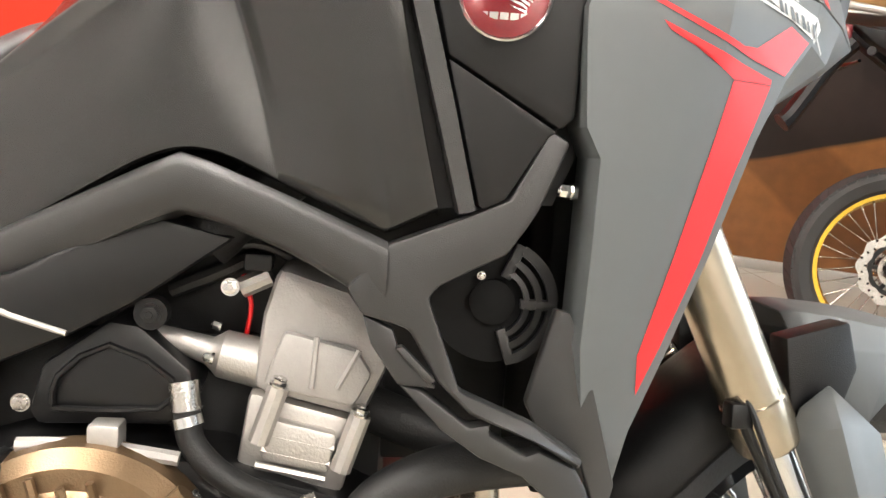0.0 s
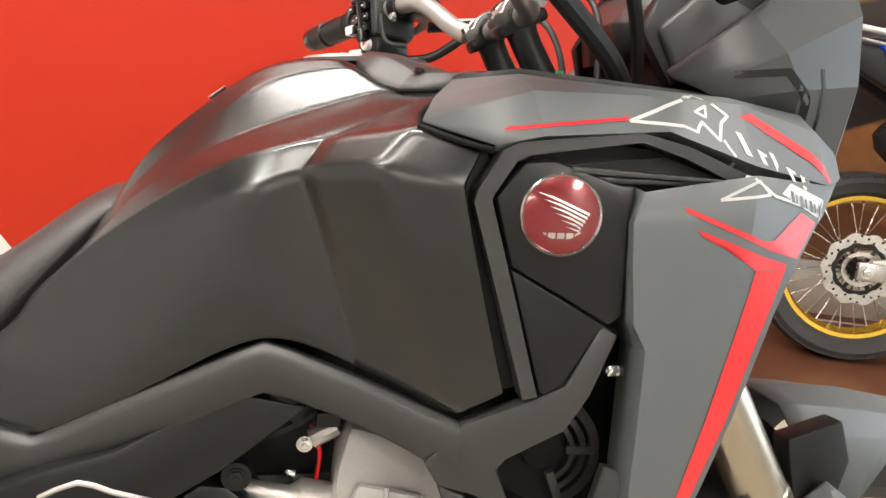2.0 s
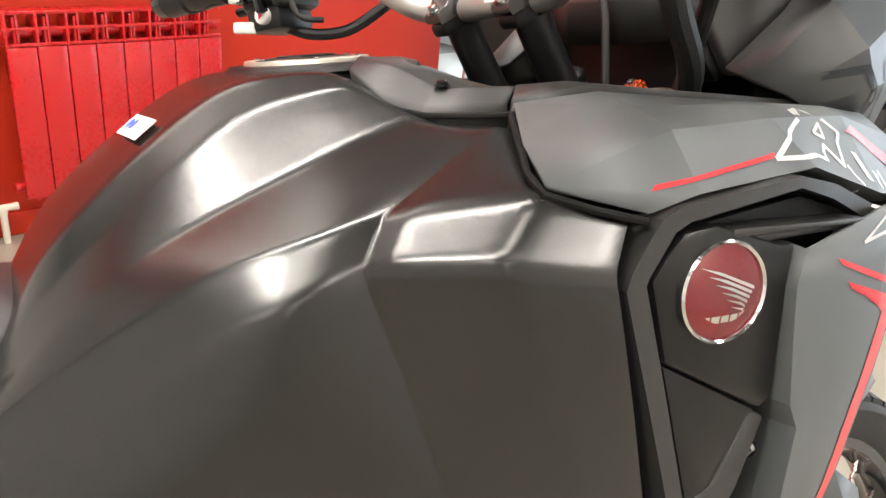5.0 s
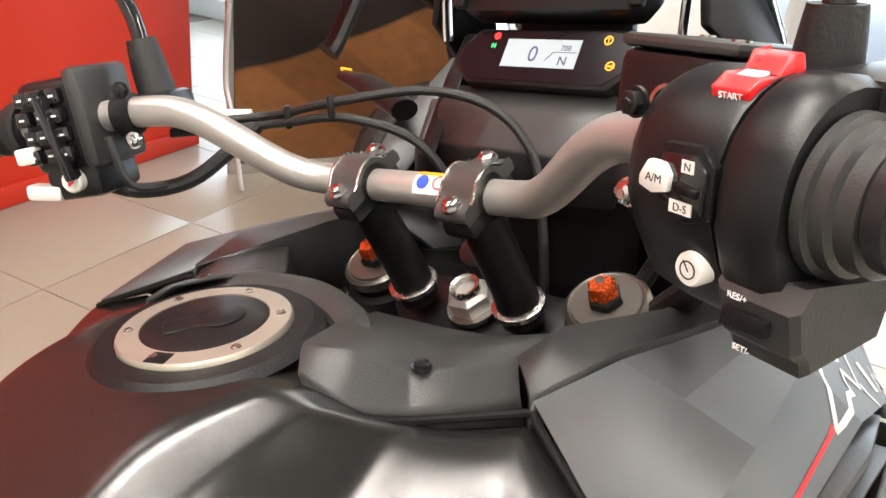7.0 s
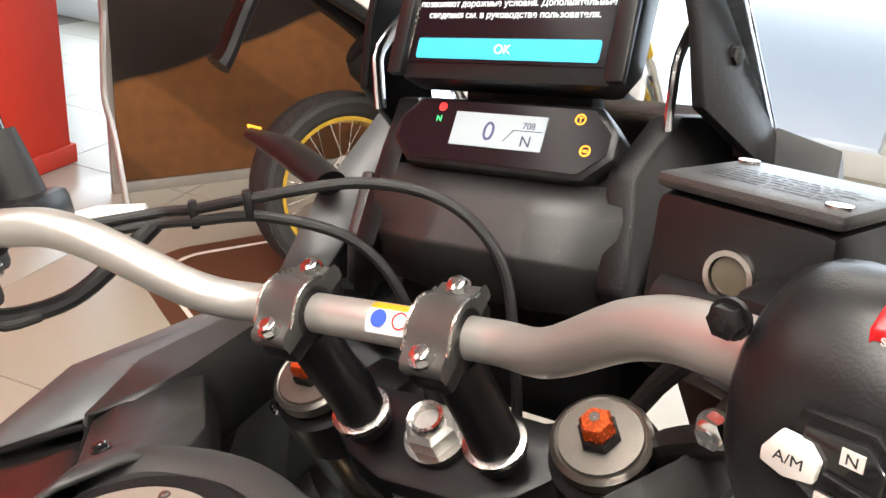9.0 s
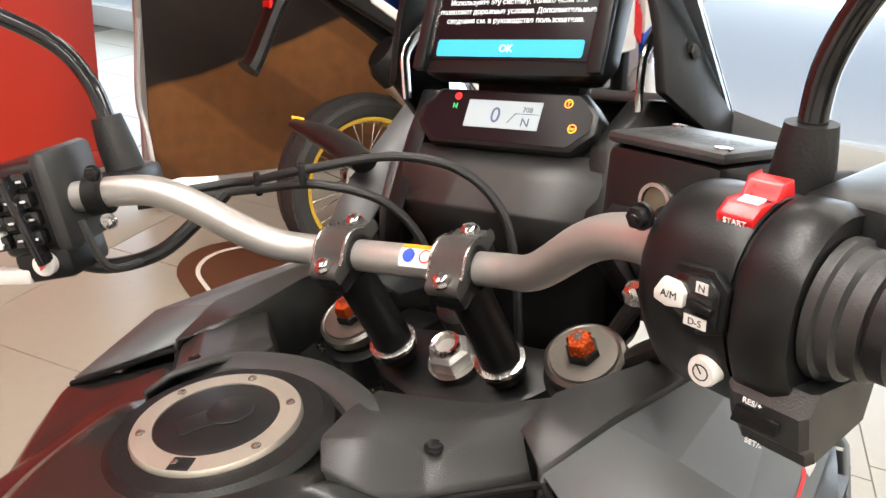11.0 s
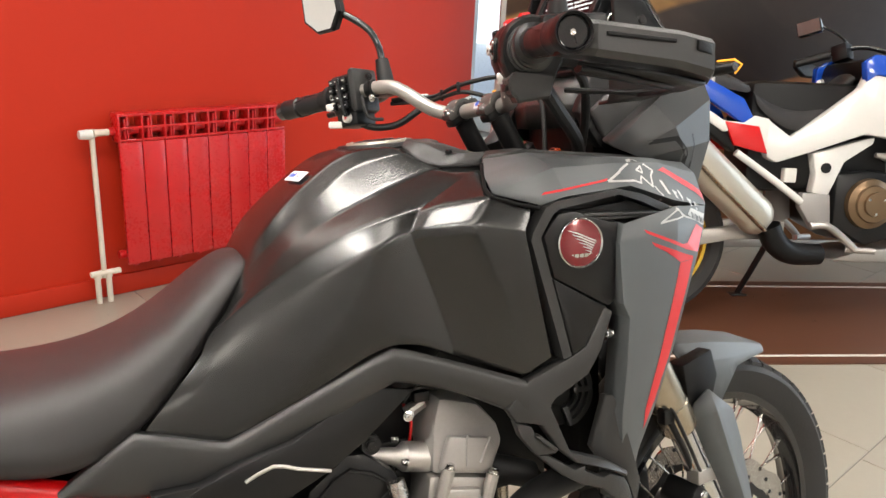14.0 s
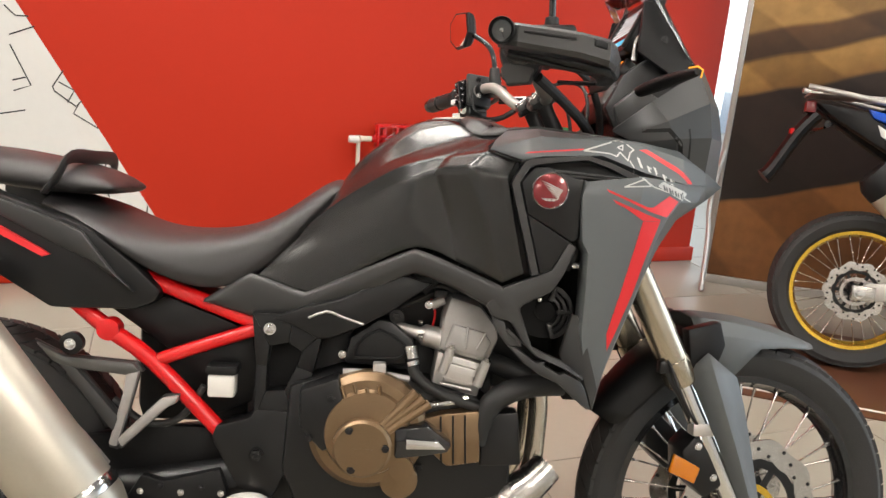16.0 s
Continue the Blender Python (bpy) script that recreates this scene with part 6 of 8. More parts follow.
# ---------------------------------------------------------------- handlebar and controls (built straight ahead, then steered)
BAR_X, BAR_Z = 0.004, 1.159
bar_line = [(-0.158, -0.396, 1.196), (-0.110, -0.270, 1.208), (-0.078, -0.200, 1.214), (-0.056, -0.163, 1.206), (-0.018, -0.112, 1.170), (BAR_X, -0.075, BAR_Z), (BAR_X, 0.0, BAR_Z)]
bar_line += [(BAR_X, 0.072, BAR_Z), (-0.014, 0.108, 1.170), (-0.042, 0.163, 1.207), (-0.060, 0.200, 1.214), (-0.094, 0.270, 1.207), (-0.148, 0.380, 1.196)]
bar = part("handlebar", turned_in(tube(bar_line, 0.0113, 20, 6)), BAR, bike, "titanium-grey tubular handlebar")

for s in BOTH:
    y = s * 0.048
    at = Vector((BAR_X, y, BAR_Z))
    riser = part("bar_riser", turned_in(tube([(0.054, y, 1.058), (0.041, y, 1.086), (0.016, y, 1.130), (0.008, y, 1.147)], [0.0165, 0.0155, 0.0150, 0.0160], 20, 2)), SATIN, bike, "black bar riser")
    part("riser_collar", turned_in(turned([(0.0165, 0), (0.0195, 0.002), (0.0195, 0.006), (0.0165, 0.007)], facing((0.050, y, 1.066), (-0.45, 0, 1)), 28)), STEEL, riser)
    tilt = Matrix.Translation(at) @ Matrix.Rotation(radians(-27), 4, "Y")
    round_clamp = turned([(0.0150, -0.0125), (0.0185, -0.0115), (0.0190, 0.0), (0.0185, 0.0115), (0.0150, 0.0125)], tilt @ facing((0, 0, 0), (0, 1, 0)), 32)
    lo = part("lower_clamp", turned_in(round_clamp), SATIN, riser)
    part("clamp_lug", turned_in(block((-0.0275, -0.0120, -0.014), (0.0275, 0.0120, -0.001), 0.004, tilt)), SATIN, lo)
    bm = bmesh.new()
    n = 12
    prof = [(-0.0280, 0.000), (-0.0285, 0.005), (-0.0265, 0.0085), (-0.0205, 0.0100)] + [(0.0195 * math.cos(a), 0.0185 * math.sin(a) + 0.001) for a in (radians(d) for d in range(145, 34, -10))] + [(0.0205, 0.0100), (0.0265, 0.0085), (0.0285, 0.005), (0.0280, 0.000)]
    f0 = [bm.verts.new(tilt @ Vector((x, -0.0125, z))) for x, z in prof]
    f1 = [bm.verts.new(tilt @ Vector((x, 0.0125, z))) for x, z in prof]
    bm.faces.new(f0), bm.faces.new(f1)
    for i in range(len(prof)):
        j = (i + 1) % len(prof)
        bm.faces.new((f0[i], f0[j], f1[j], f1[i]))
    up_cl = part("upper_clamp", turned_in(soften(bm, 0.0012, 40)), CLAMPMETAL, riser, "black bar clamp with bright edges")
    for e in (-0.0126, 0.0126):
        part("clamp_edge", turned_in(tube([tilt @ Vector((x * 1.005, e, z + 0.0002)) for x, z in prof[3:-3]], 0.0009, 6, 1)), STEEL, up_cl)
    for dx in (-0.0225, 0.0225):
        part("clamp_bolt", turned_in(hexbolt(tilt @ pose(dx, 0, 0.0085), 0.0056, 0.0065)), CHROME, up_cl)


def bar_patch(y0, y1, a0, a1, r):
    bm = bmesh.new()
    grid = [[bm.verts.new((BAR_X - r * math.cos(radians(a)), y, BAR_Z + r * math.sin(radians(a)))) for a in np.linspace(a0, a1, 9)] for y in (y0, y1)]
    for i in range(8):
        bm.faces.new((grid[0][i], grid[0][i + 1], grid[1][i + 1], grid[1][i]))
    return turned_in(bm)


part("bar_label", bar_patch(-0.034, -0.006, 0, 96, 0.01155), LABEL, bar, "white warning label with orange top")
part("label_band", bar_patch(-0.034, -0.006, 68, 96, 0.01165), ORANGEINK, bar)
for y, ink in ((-0.0135, BLUEINK), (-0.0265, REDINK)):
    at = STEER @ Matrix.Translation((BAR_X - 0.01170 * math.cos(radians(40)), y, BAR_Z + 0.0117 * math.sin(radians(40)))) @ Vector((-math.cos(radians(40)), 0, math.sin(radians(40)))).to_track_quat("Z", "Y").to_matrix().to_4x4()
    if ink is BLUEINK:
        part("label_sign", turned([(0.0048, 0), (0.0048, 0.0003)], at, 24), ink, bar)
    else:
        part("label_sign", turned([(0.0038, 0), (0.0048, 0), (0.0048, 0.0003), (0.0038, 0.0003)], at, 24, closed=True), ink, bar)


def bar_frame(s):
    """Origin on the bar beside the controls: x outwards along the bar, y to the rider, z up."""
    o = Vector((-0.078 if s < 0 else -0.060, s * 0.200, 1.214))
    out = Vector((-0.094, s * 0.232, -0.021) if s < 0 else (-0.100, 0.205, -0.022)).normalized()
    back = Vector((-s * s * abs(out.y), s * out.x, 0)).normalized()
    upw = back.cross(out) if s < 0 else out.cross(back)
    if upw.z < 0:
        upw = -upw
    m = Matrix((out, back, upw)).transposed().to_4x4()
    m.translation = o
    return STEER @ m


def ring(m, x, profile, n=32, closed=False):
    return turned(profile, m @ pose(x, 0, 0, 0, 90, 0), n, None, closed)


for s in BOTH:
    m = bar_frame(s)
    right = s < 0
    out_by = 0.018
    cut = 0.0 if right else 0.012
    grip = part("grip", ring(m, 0.082 + out_by, [(0.0200, 0.0), (0.0225, 0.002), (0.0225, 0.008), (0.0172, 0.011), (0.0165, 0.050), (0.0176, 0.060), (0.0166, 0.075), (0.0160, 0.108 - out_by - cut), (0.0186, 0.112 - out_by - cut), (0.0170, 0.118 - out_by - cut), (0.0176, 0.144 - out_by - cut), (0.0120, 0.145 - out_by - cut)]), GRIP, bike, "black rubber grip")
    for a in (20, 140, 260):
        part("grip_pad", tube([m @ Vector((x + out_by, r * math.cos(radians(a + b)), r * math.sin(radians(a + b)))) for x, b, r in ((0.112, 26, 0.0160), (0.128, 30, 0.0164), (0.150, 10, 0.0168), (0.176 - cut, 4, 0.0160), (0.186 - cut, -12, 0.0158))], 0.0016, 8, 3), GRIP, grip)
    for k in range(5):
        part("grip_rib", ring(m, 0.094 + out_by + 0.0028 * k, [(0.0160, 0), (0.0178, 0.0004), (0.0178, 0.0014), (0.0160, 0.0018)], 28, True), GRIP, grip)
    part("bar_end", ring(m, 0.222 - cut, [(0.0160, 0.0), (0.0162, 0.003), (0.0162, 0.017), (0.0152, 0.019), (0.0140, 0.0170), (0.0, 0.0170)], 36), GLOSSBLACK, bike, "round black bar-end weight")
    part("bar_end_screw", ring(m, 0.2390 - cut, [(0.0030, 0), (0.0030, 0.0016), (0.0, 0.0010)], 6), STEEL, bike)
    part("bar_end_rib", block((0.0, 0.0040, -0.0004), (0.0003, 0.0120, 0.0004), 0.0, m @ pose(0.2392 - cut, 0, 0) @ Matrix.Rotation(radians(250), 4, "X")), SATIN, bike)
    # perch clamp with mirror boot
    part("perch_clamp", ring(m, -0.004 + out_by * 0.6, [(0.0113, 0), (0.0152, 0.001), (0.0152, 0.014), (0.0113, 0.015)], 24, True), PLASTIC, bike, "black lever perch")
    for dz in (0.018, -0.018):
        part("perch_bolt", hexbolt(m @ facing((0.004, 0.016, dz), (0, 1, 0)), 0.005, 0.006), SATIN if dz > 0 else CHROME, bike)
    part("perch_body", block((-0.014, -0.052, -0.012), (0.030, -0.010, 0.012), 0.006, m), SATIN, bike)
    dx, dy = (0.016, -0.022) if right else (-0.012, -0.004)
    boot = part("mirror_boot", tube([m @ Vector((0.018 + dx, -0.028 + dy, 0.008)), m @ Vector((0.020 + dx, -0.028 + dy, 0.030)), m @ Vector((0.021 + dx, -0.028 + dy, 0.052))], [0.0145, 0.0135, 0.0110], 20, 2), RUBBER, bike, "black rubber mirror boot")
    stalk = [m @ (Vector(p) + Vector((dx, dy, 0))) for p in ((0.021, -0.028, 0.040), (0.024, -0.028, 0.075), (0.040, -0.026, 0.108), (0.072, -0.010, 0.138), (0.092, 0.002, 0.150))]
    part("mirror_stalk", tube(stalk, 0.0062, 14, 5), GLOSSBLACK, bike, "gloss black mirror stalk")
    # mirror head: pentagon bowl with a real glass
    hc = m @ Vector((0.112 + dx, 0.006 + dy, 0.160))
    face_way = Vector((-1.0, -s * (0.33 if right else 0.40), -0.03)).normalized()
    hx = Vector((0, 0, 1)).cross(face_way).normalized()
    hz = face_way.cross(hx).normalized()
    oln = [(-0.046, -0.012), (-0.036, 0.034), (0.020, 0.040), (0.050, 0.020), (0.046, -0.022), (0.012, -0.044), (-0.026, -0.042)]
    sg = -s
    bm = bmesh.new()
    levels = []
    for k, dpt in ((1.0, 0.0), (1.04, -0.006), (0.92, -0.020), (0.60, -0.032), (0.15, -0.036)):
        levels.append([bm.verts.new(hc + hx * (a * k * sg) + hz * (b * k) + face_way * dpt) for a, b in oln])
    for a, b in zip(levels, levels[1:]):
        for i in range(7):
            bm.faces.new((a[i], a[(i + 1) % 7], b[(i + 1) % 7], b[i]))
    bm.faces.new(levels[-1]), bm.faces.new(levels[0])
    mh = part("mirror_head", bm, SATIN, bike, "black angular rear-view mirror", 25)
    bm = bmesh.new()
    bm.faces.new([bm.verts.new(hc + hx * (a * 0.92 * sg) + hz * (b * 0.92) + face_way * 0.0008) for a, b in oln])
    part("mirror_glass", bm, MIRROR, mh, "mirror glass")
    # levers
    lev = [m @ Vector(p) for p in ((0.012, -0.045, -0.004), (0.050, -0.068, -0.008), (0.100, -0.072, -0.012), (0.170, -0.060, -0.016))]
    part("lever", tube(lev, [0.008, 0.007, 0.0065, 0.0075], 12, 4, 0.7), SATIN, bike, "black hand lever")

# ---- right switch box
m = bar_frame(-1) @ pose(0.0, -0.004, -0.004)


def loft(profile, stations, at):
    """A body of one (y, z) outline at several (x, scale) stations."""
    bm = bmesh.new()
    rings = [[bm.verts.new(at @ Vector((x, y * k, z * k))) for y, z in profile] for x, k in stations]
    n = len(profile)
    for a, b in zip(rings, rings[1:]):
        for i in range(n):
            bm.faces.new((a[i], a[(i + 1) % n], b[(i + 1) % n], b[i]))
    bm.faces.new(rings[0]), bm.faces.new(rings[-1])
    return bm


dome = [(0.036 * math.cos(radians(a)) - 0.003, 0.036 * math.sin(radians(a)) + 0.001) for a in range(0, 181, 15)]
shell = dome + [(-0.038, -0.016), (-0.024, -0.044), (0.004, -0.056), (0.018, -0.046), (0.028, -0.026), (0.033, -0.012)]
box_r = part("switch_box", loft(shell, ((0.008, 0.74), (0.011, 0.88), (0.017, 0.97), (0.024, 1.0), (0.052, 1.0), (0.054, 0.97)), m), SATIN, bike, "black right-hand switch box with red starter", 38)
part("throttle_collar", loft(shell, ((0.054, 0.92), (0.0565, 0.92), (0.057, 1.01), (0.059, 1.03), (0.073, 1.03), (0.079, 0.94)), m), SATIN, box_r, "", 38)
part("collar_ring", ring(m, 0.078, [(0.021, 0.0), (0.0280, 0.002), (0.0280, 0.006), (0.0255, 0.0068), (0.0255, 0.0120), (0.0230, 0.0135), (0.0230, 0.0200), (0.0180, 0.024)], 40), TRIM, box_r)
part("cable_arm", block((0.052, -0.090, 0.010), (0.088, -0.012, 0.037), 0.006, m), SATIN, box_r)
part("box_foot", loft([(0.022, -0.026), (0.029, -0.034), (0.025, -0.050), (0.020, -0.054), (0.018, -0.060), (-0.020, -0.056), (-0.026, -0.034)], ((0.056, 0.94), (0.059, 1.0), (0.086, 1.0), (0.089, 0.95)), m), TRIM, box_r, "", 30)
# starter rocker
bm = bmesh.new()
prof = [(-0.022, 0.000), (-0.022, 0.009), (-0.012, 0.0125), (0.002, 0.0085), (0.010, 0.0165), (0.022, 0.0145), (0.023, 0.0)]
f0 = [bm.verts.new((-0.011, -y, z)) for y, z in prof]
f1 = [bm.verts.new((0.011, -y, z)) for y, z in prof]
bm.faces.new(f0), bm.faces.new(f1)
for i in range(len(prof)):
    j = (i + 1) % len(prof)
    bm.faces.new((f0[i], f0[j], f1[j], f1[i]))
soften(bm, 0.0015)
START = m @ pose(0.046, 0.004, 0.0300, -14, 0, 0) @ Matrix.Scale(0.66, 4)
bm.transform(START)
REDPLASTIC = mat("red_switch_plastic", (0.60, 0.012, 0.015), 0.30, 0, 0.05, 30)
rocker = part("starter_rocker", bm, REDPLASTIC, box_r, "bright red starter rocker")


def on_face(lx, ly, lz, way_y=1.0, way_z=0.0):
    """A pose on the rider's face of the right box, upright for reading."""
    out = m.to_3x3() @ Vector((1, 0, 0))
    nrm = (m.to_3x3() @ Vector((0, way_y, way_z))).normalized()
    upv = nrm.cross(out)
    if upv.z < 0:
        upv = -upv
    xx = upv.cross(nrm).normalized()
    q = Matrix((xx, upv, nrm)).transposed().to_4x4()
    q.translation = m @ Vector((lx, ly, lz))
    return q


white_ink = mat("white_ink", (0.75, 0.75, 0.74), 0.5)
black_ink = mat("black_ink", (0.01, 0.01, 0.01), 0.5)
lettering("start_word", "START", 0.0034, on_face(0.046, 0.0192, 0.0288, 0.96, -0.20), white_ink, rocker)
part("rocker_pad", block((-0.007, 0.001, 0.0100), (0.007, 0.010, 0.0118), 0.0004, START), white_ink, rocker)
# mode keys on the rider's side
KEY = on_face(0.0425, 0.0335, 0.003) @ Matrix.Scale(0.62, 4)
frame_pts = [(-0.016, 0.018), (0.012, 0.020), (0.022, 0.010), (0.021, -0.020), (0.004, -0.026), (-0.018, -0.014)]


def key(pts, z0, z1, bevel=0.001):
    bm = bmesh.new()
    a = [bm.verts.new((x, y, z0)) for x, y in pts]
    b = [bm.verts.new((x, y, z1)) for x, y in pts]
    bm.faces.new(a), bm.faces.new(b)
    for i in range(len(pts)):
        j = (i + 1) % len(pts)
        bm.faces.new((a[i], a[j], b[j], b[i]))
    bmesh.ops.recalc_face_normals(bm, faces=bm.faces[:])
    if bevel:
        soften(bm, bevel)
    return bm


def set_at(bm, q):
    bm.transform(q)
    return bm


part("key_frame", set_at(key(frame_pts, -0.004, 0.003), KEY), PLASTIC, box_r)
part("key_panel", set_at(key([(x * 0.82 + 0.001, y * 0.82 - 0.001) for x, y in frame_pts], 0.002, 0.006), KEY), GLOSSBLACK, box_r)
am = part("mode_key", set_at(key([(-0.026, -0.002), (-0.020, 0.008), (-0.008, 0.008), (-0.003, 0.002), (-0.004, -0.008), (-0.016, -0.011), (-0.026, -0.008)], 0.004, 0.0095), KEY), WHITEPLASTIC, box_r, "pale A/M key")
lettering("key_word", "A/M", 0.0072, KEY @ pose(-0.0145, -0.0042, 0.0096), black_ink, am)
for text, x, y, w in (("N", 0.007, 0.0085, 0.0042), ("D-S", 0.004, -0.0155, 0.0080)):
    k_ob = part("legend_plate", set_at(key([(x - w, y - 0.0036), (x + w, y - 0.0036), (x + w, y + 0.0036), (x - w, y + 0.0036)], 0.0058, 0.0068, 0.0), KEY), WHITEPLASTIC, box_r)
    lettering("legend", text, 0.0066, KEY @ pose(x, y - 0.0023, 0.0069), black_ink, k_ob)
part("key_bar", set_at(key([(-0.002, -0.001), (0.016, -0.003), (0.016, -0.008), (0.000, -0.007)], 0.005, 0.009), KEY), PLASTIC, box_r)
cr = on_face(0.0457, 0.0265, -0.031) @ Matrix.Scale(0.72, 4)
cru = part("cruise_button", turned([(0.0092, -0.006), (0.0092, 0.005), (0.0080, 0.0068), (0.0, 0.0070)], cr, 32), WHITEPLASTIC, box_r, "round white cruise button")
part("cruise_mark", turned([(0.0042, 0.0070), (0.0050, 0.0070), (0.0050, 0.0073), (0.0042, 0.0073)], cr, 28, closed=True), black_ink, cru)
part("cruise_mark", block((-0.0004, -0.001, 0.0070), (0.0004, 0.0055, 0.0073), 0.0, cr @ Matrix.Rotation(radians(35), 4, "Z")), black_ink, cru)
part("cruise_rocker", set_at(key([(-0.012, -0.006), (0.012, -0.004), (0.013, 0.004), (-0.010, 0.004)], -0.004, 0.010), on_face(0.069, 0.022, -0.042) @ Matrix.Scale(0.80, 4)), PLASTIC, box_r)
lettering("legend", "RES/+", 0.0033, on_face(0.072, 0.0372, -0.0310), white_ink, box_r)
lettering("legend", "SET/-", 0.0033, on_face(0.070, 0.0292, -0.0535), white_ink, box_r)

# brake fluid reservoir before the bar
m = bar_frame(-1) @ Matrix.Translation((0, -0.034, 0.0365)) @ Matrix.Rotation(radians(7), 4, "X") @ Matrix.Translation((0, 0.034, -0.0365))
res = part("brake_reservoir", block((-0.060, -0.094, -0.020), (0.008, -0.034, 0.0300), 0.006, m), SATIN, bike, "black front brake reservoir with a sight glass")
part("reservoir_lid", block((-0.0605, -0.0945, 0.0302), (0.0085, -0.0335, 0.0365), 0.0030, m), TRIM, res)
lid_text = bmesh.new()
rnd = random.Random(9)
for k in range(6):
    x = -0.050
    while x < -0.004:
        w = 0.002 + rnd.random() * 0.006
        blk = [lid_text.verts.new(m @ Vector((xx, yy, 0.0367))) for xx, yy in ((x, -0.046 - 0.0045 * k), (x + w, -0.046 - 0.0045 * k), (x + w, -0.0473 - 0.0045 * k), (x, -0.0473 - 0.0045 * k))]
        lid_text.faces.new(blk)
        x += w + 0.0012
part("lid_print", lid_text, mat("grey_print", (0.05, 0.05, 0.05), 0.85, spec=0.2), res)
for dx in (-0.054, 0.002):
    part("lid_screw", turned([(0.0042, 0.036), (0.0042, 0.0375), (0.0, 0.0370)], m @ pose(dx, -0.042 if dx > 0 else -0.086, 0), 16), STEEL, res)
sg_at = m @ facing((-0.024, -0.0338, 0.007), (0, 1, 0))
part("sight_ring", turned([(0.0072, 0.0), (0.0092, 0.0), (0.0092, 0.003), (0.0072, 0.003)], sg_at, 32, closed=True), STEEL, res)
part("sight_glass", turned([(0.0074, 0.0), (0.0068, 0.0015), (0.0, 0.002)], sg_at, 28), mat("amber_sight", (0.10, 0.085, 0.06), 0.1), res)
part("master_cylinder", tube([m @ Vector((-0.050, -0.040, -0.012)), m @ Vector((0.010, -0.034, -0.010))], 0.013, 16, 1), SATIN, res)

# ---- left switch box with its many keys
m = bar_frame(1) @ pose(0.016, -0.012, 0.0)
box_l = part("switch_box", soften(block((0.020, -0.034, -0.036), (0.078, 0.030, 0.034)), 0.010, 25, 3), SATIN, bike, "black left-hand switch box crowded with keys")
box_l.data.transform(m)
part("box_fin", block((0.016, -0.030, -0.034), (0.030, 0.036, 0.040), 0.006, m), TRIM, box_l)
for iy, lz in enumerate((0.022, 0.008, -0.006, -0.020)):
    for ix, lx in enumerate((0.040, 0.054, 0.067)):
        part("key", block((lx - 0.0055, 0.026, lz - 0.0055), (lx + 0.0055, 0.036 + 0.003 * ((ix + iy) % 2), lz + 0.0055), 0.0015, m), GLOSSBLACK, box_l)
        part("key_mark", block((lx - 0.0020, 0.0362 + 0.003 * ((ix + iy) % 2), lz - 0.0008), (lx + 0.0020, 0.0366 + 0.003 * ((ix + iy) % 2), lz + 0.0008), 0.0, m), white_ink, box_l)
part("fin_key", block((0.042, 0.030, -0.034), (0.048, 0.044, 0.030), 0.002, m @ Matrix.Rotation(radians(8), 4, "Y")), GLOSSBLACK, box_l)
part("turn_key", block((0.066, 0.026, -0.024), (0.082, 0.040, -0.012), 0.002, m), WHITEPLASTIC, box_l, "white key")
hz = m @ facing((0.045, 0.028, -0.041), (0, 1, 0))
hb = part("hazard_button", turned([(0.0085, -0.006), (0.0085, 0.006), (0.0070, 0.0078), (0.0, 0.0080)], hz, 28), WHITEPLASTIC, box_l, "round white hazard button")
part("hazard_mark", turned([(0.0040, 0.0080), (0.0040, 0.0083)], hz, 3), REDINK, hb)
part("lower_box", block((0.026, -0.026, -0.056), (0.072, 0.028, -0.030), 0.006, m), SATIN, box_l)
part("horn_key", block((0.054, 0.016, -0.064), (0.084, 0.030, -0.052), 0.003, m @ Matrix.Rotation(radians(-8), 4, "Y")), WHITEPLASTIC, box_l, "white horn key")
part("adjuster_barrel", turned_in(tube([(-0.002, 0.238, 1.196), (0.016, 0.222, 1.197), (0.034, 0.198, 1.198)], [0.0060, 0.0080, 0.0050], 14, 1)), WHITEPLASTIC, bike, "pale cable adjuster")

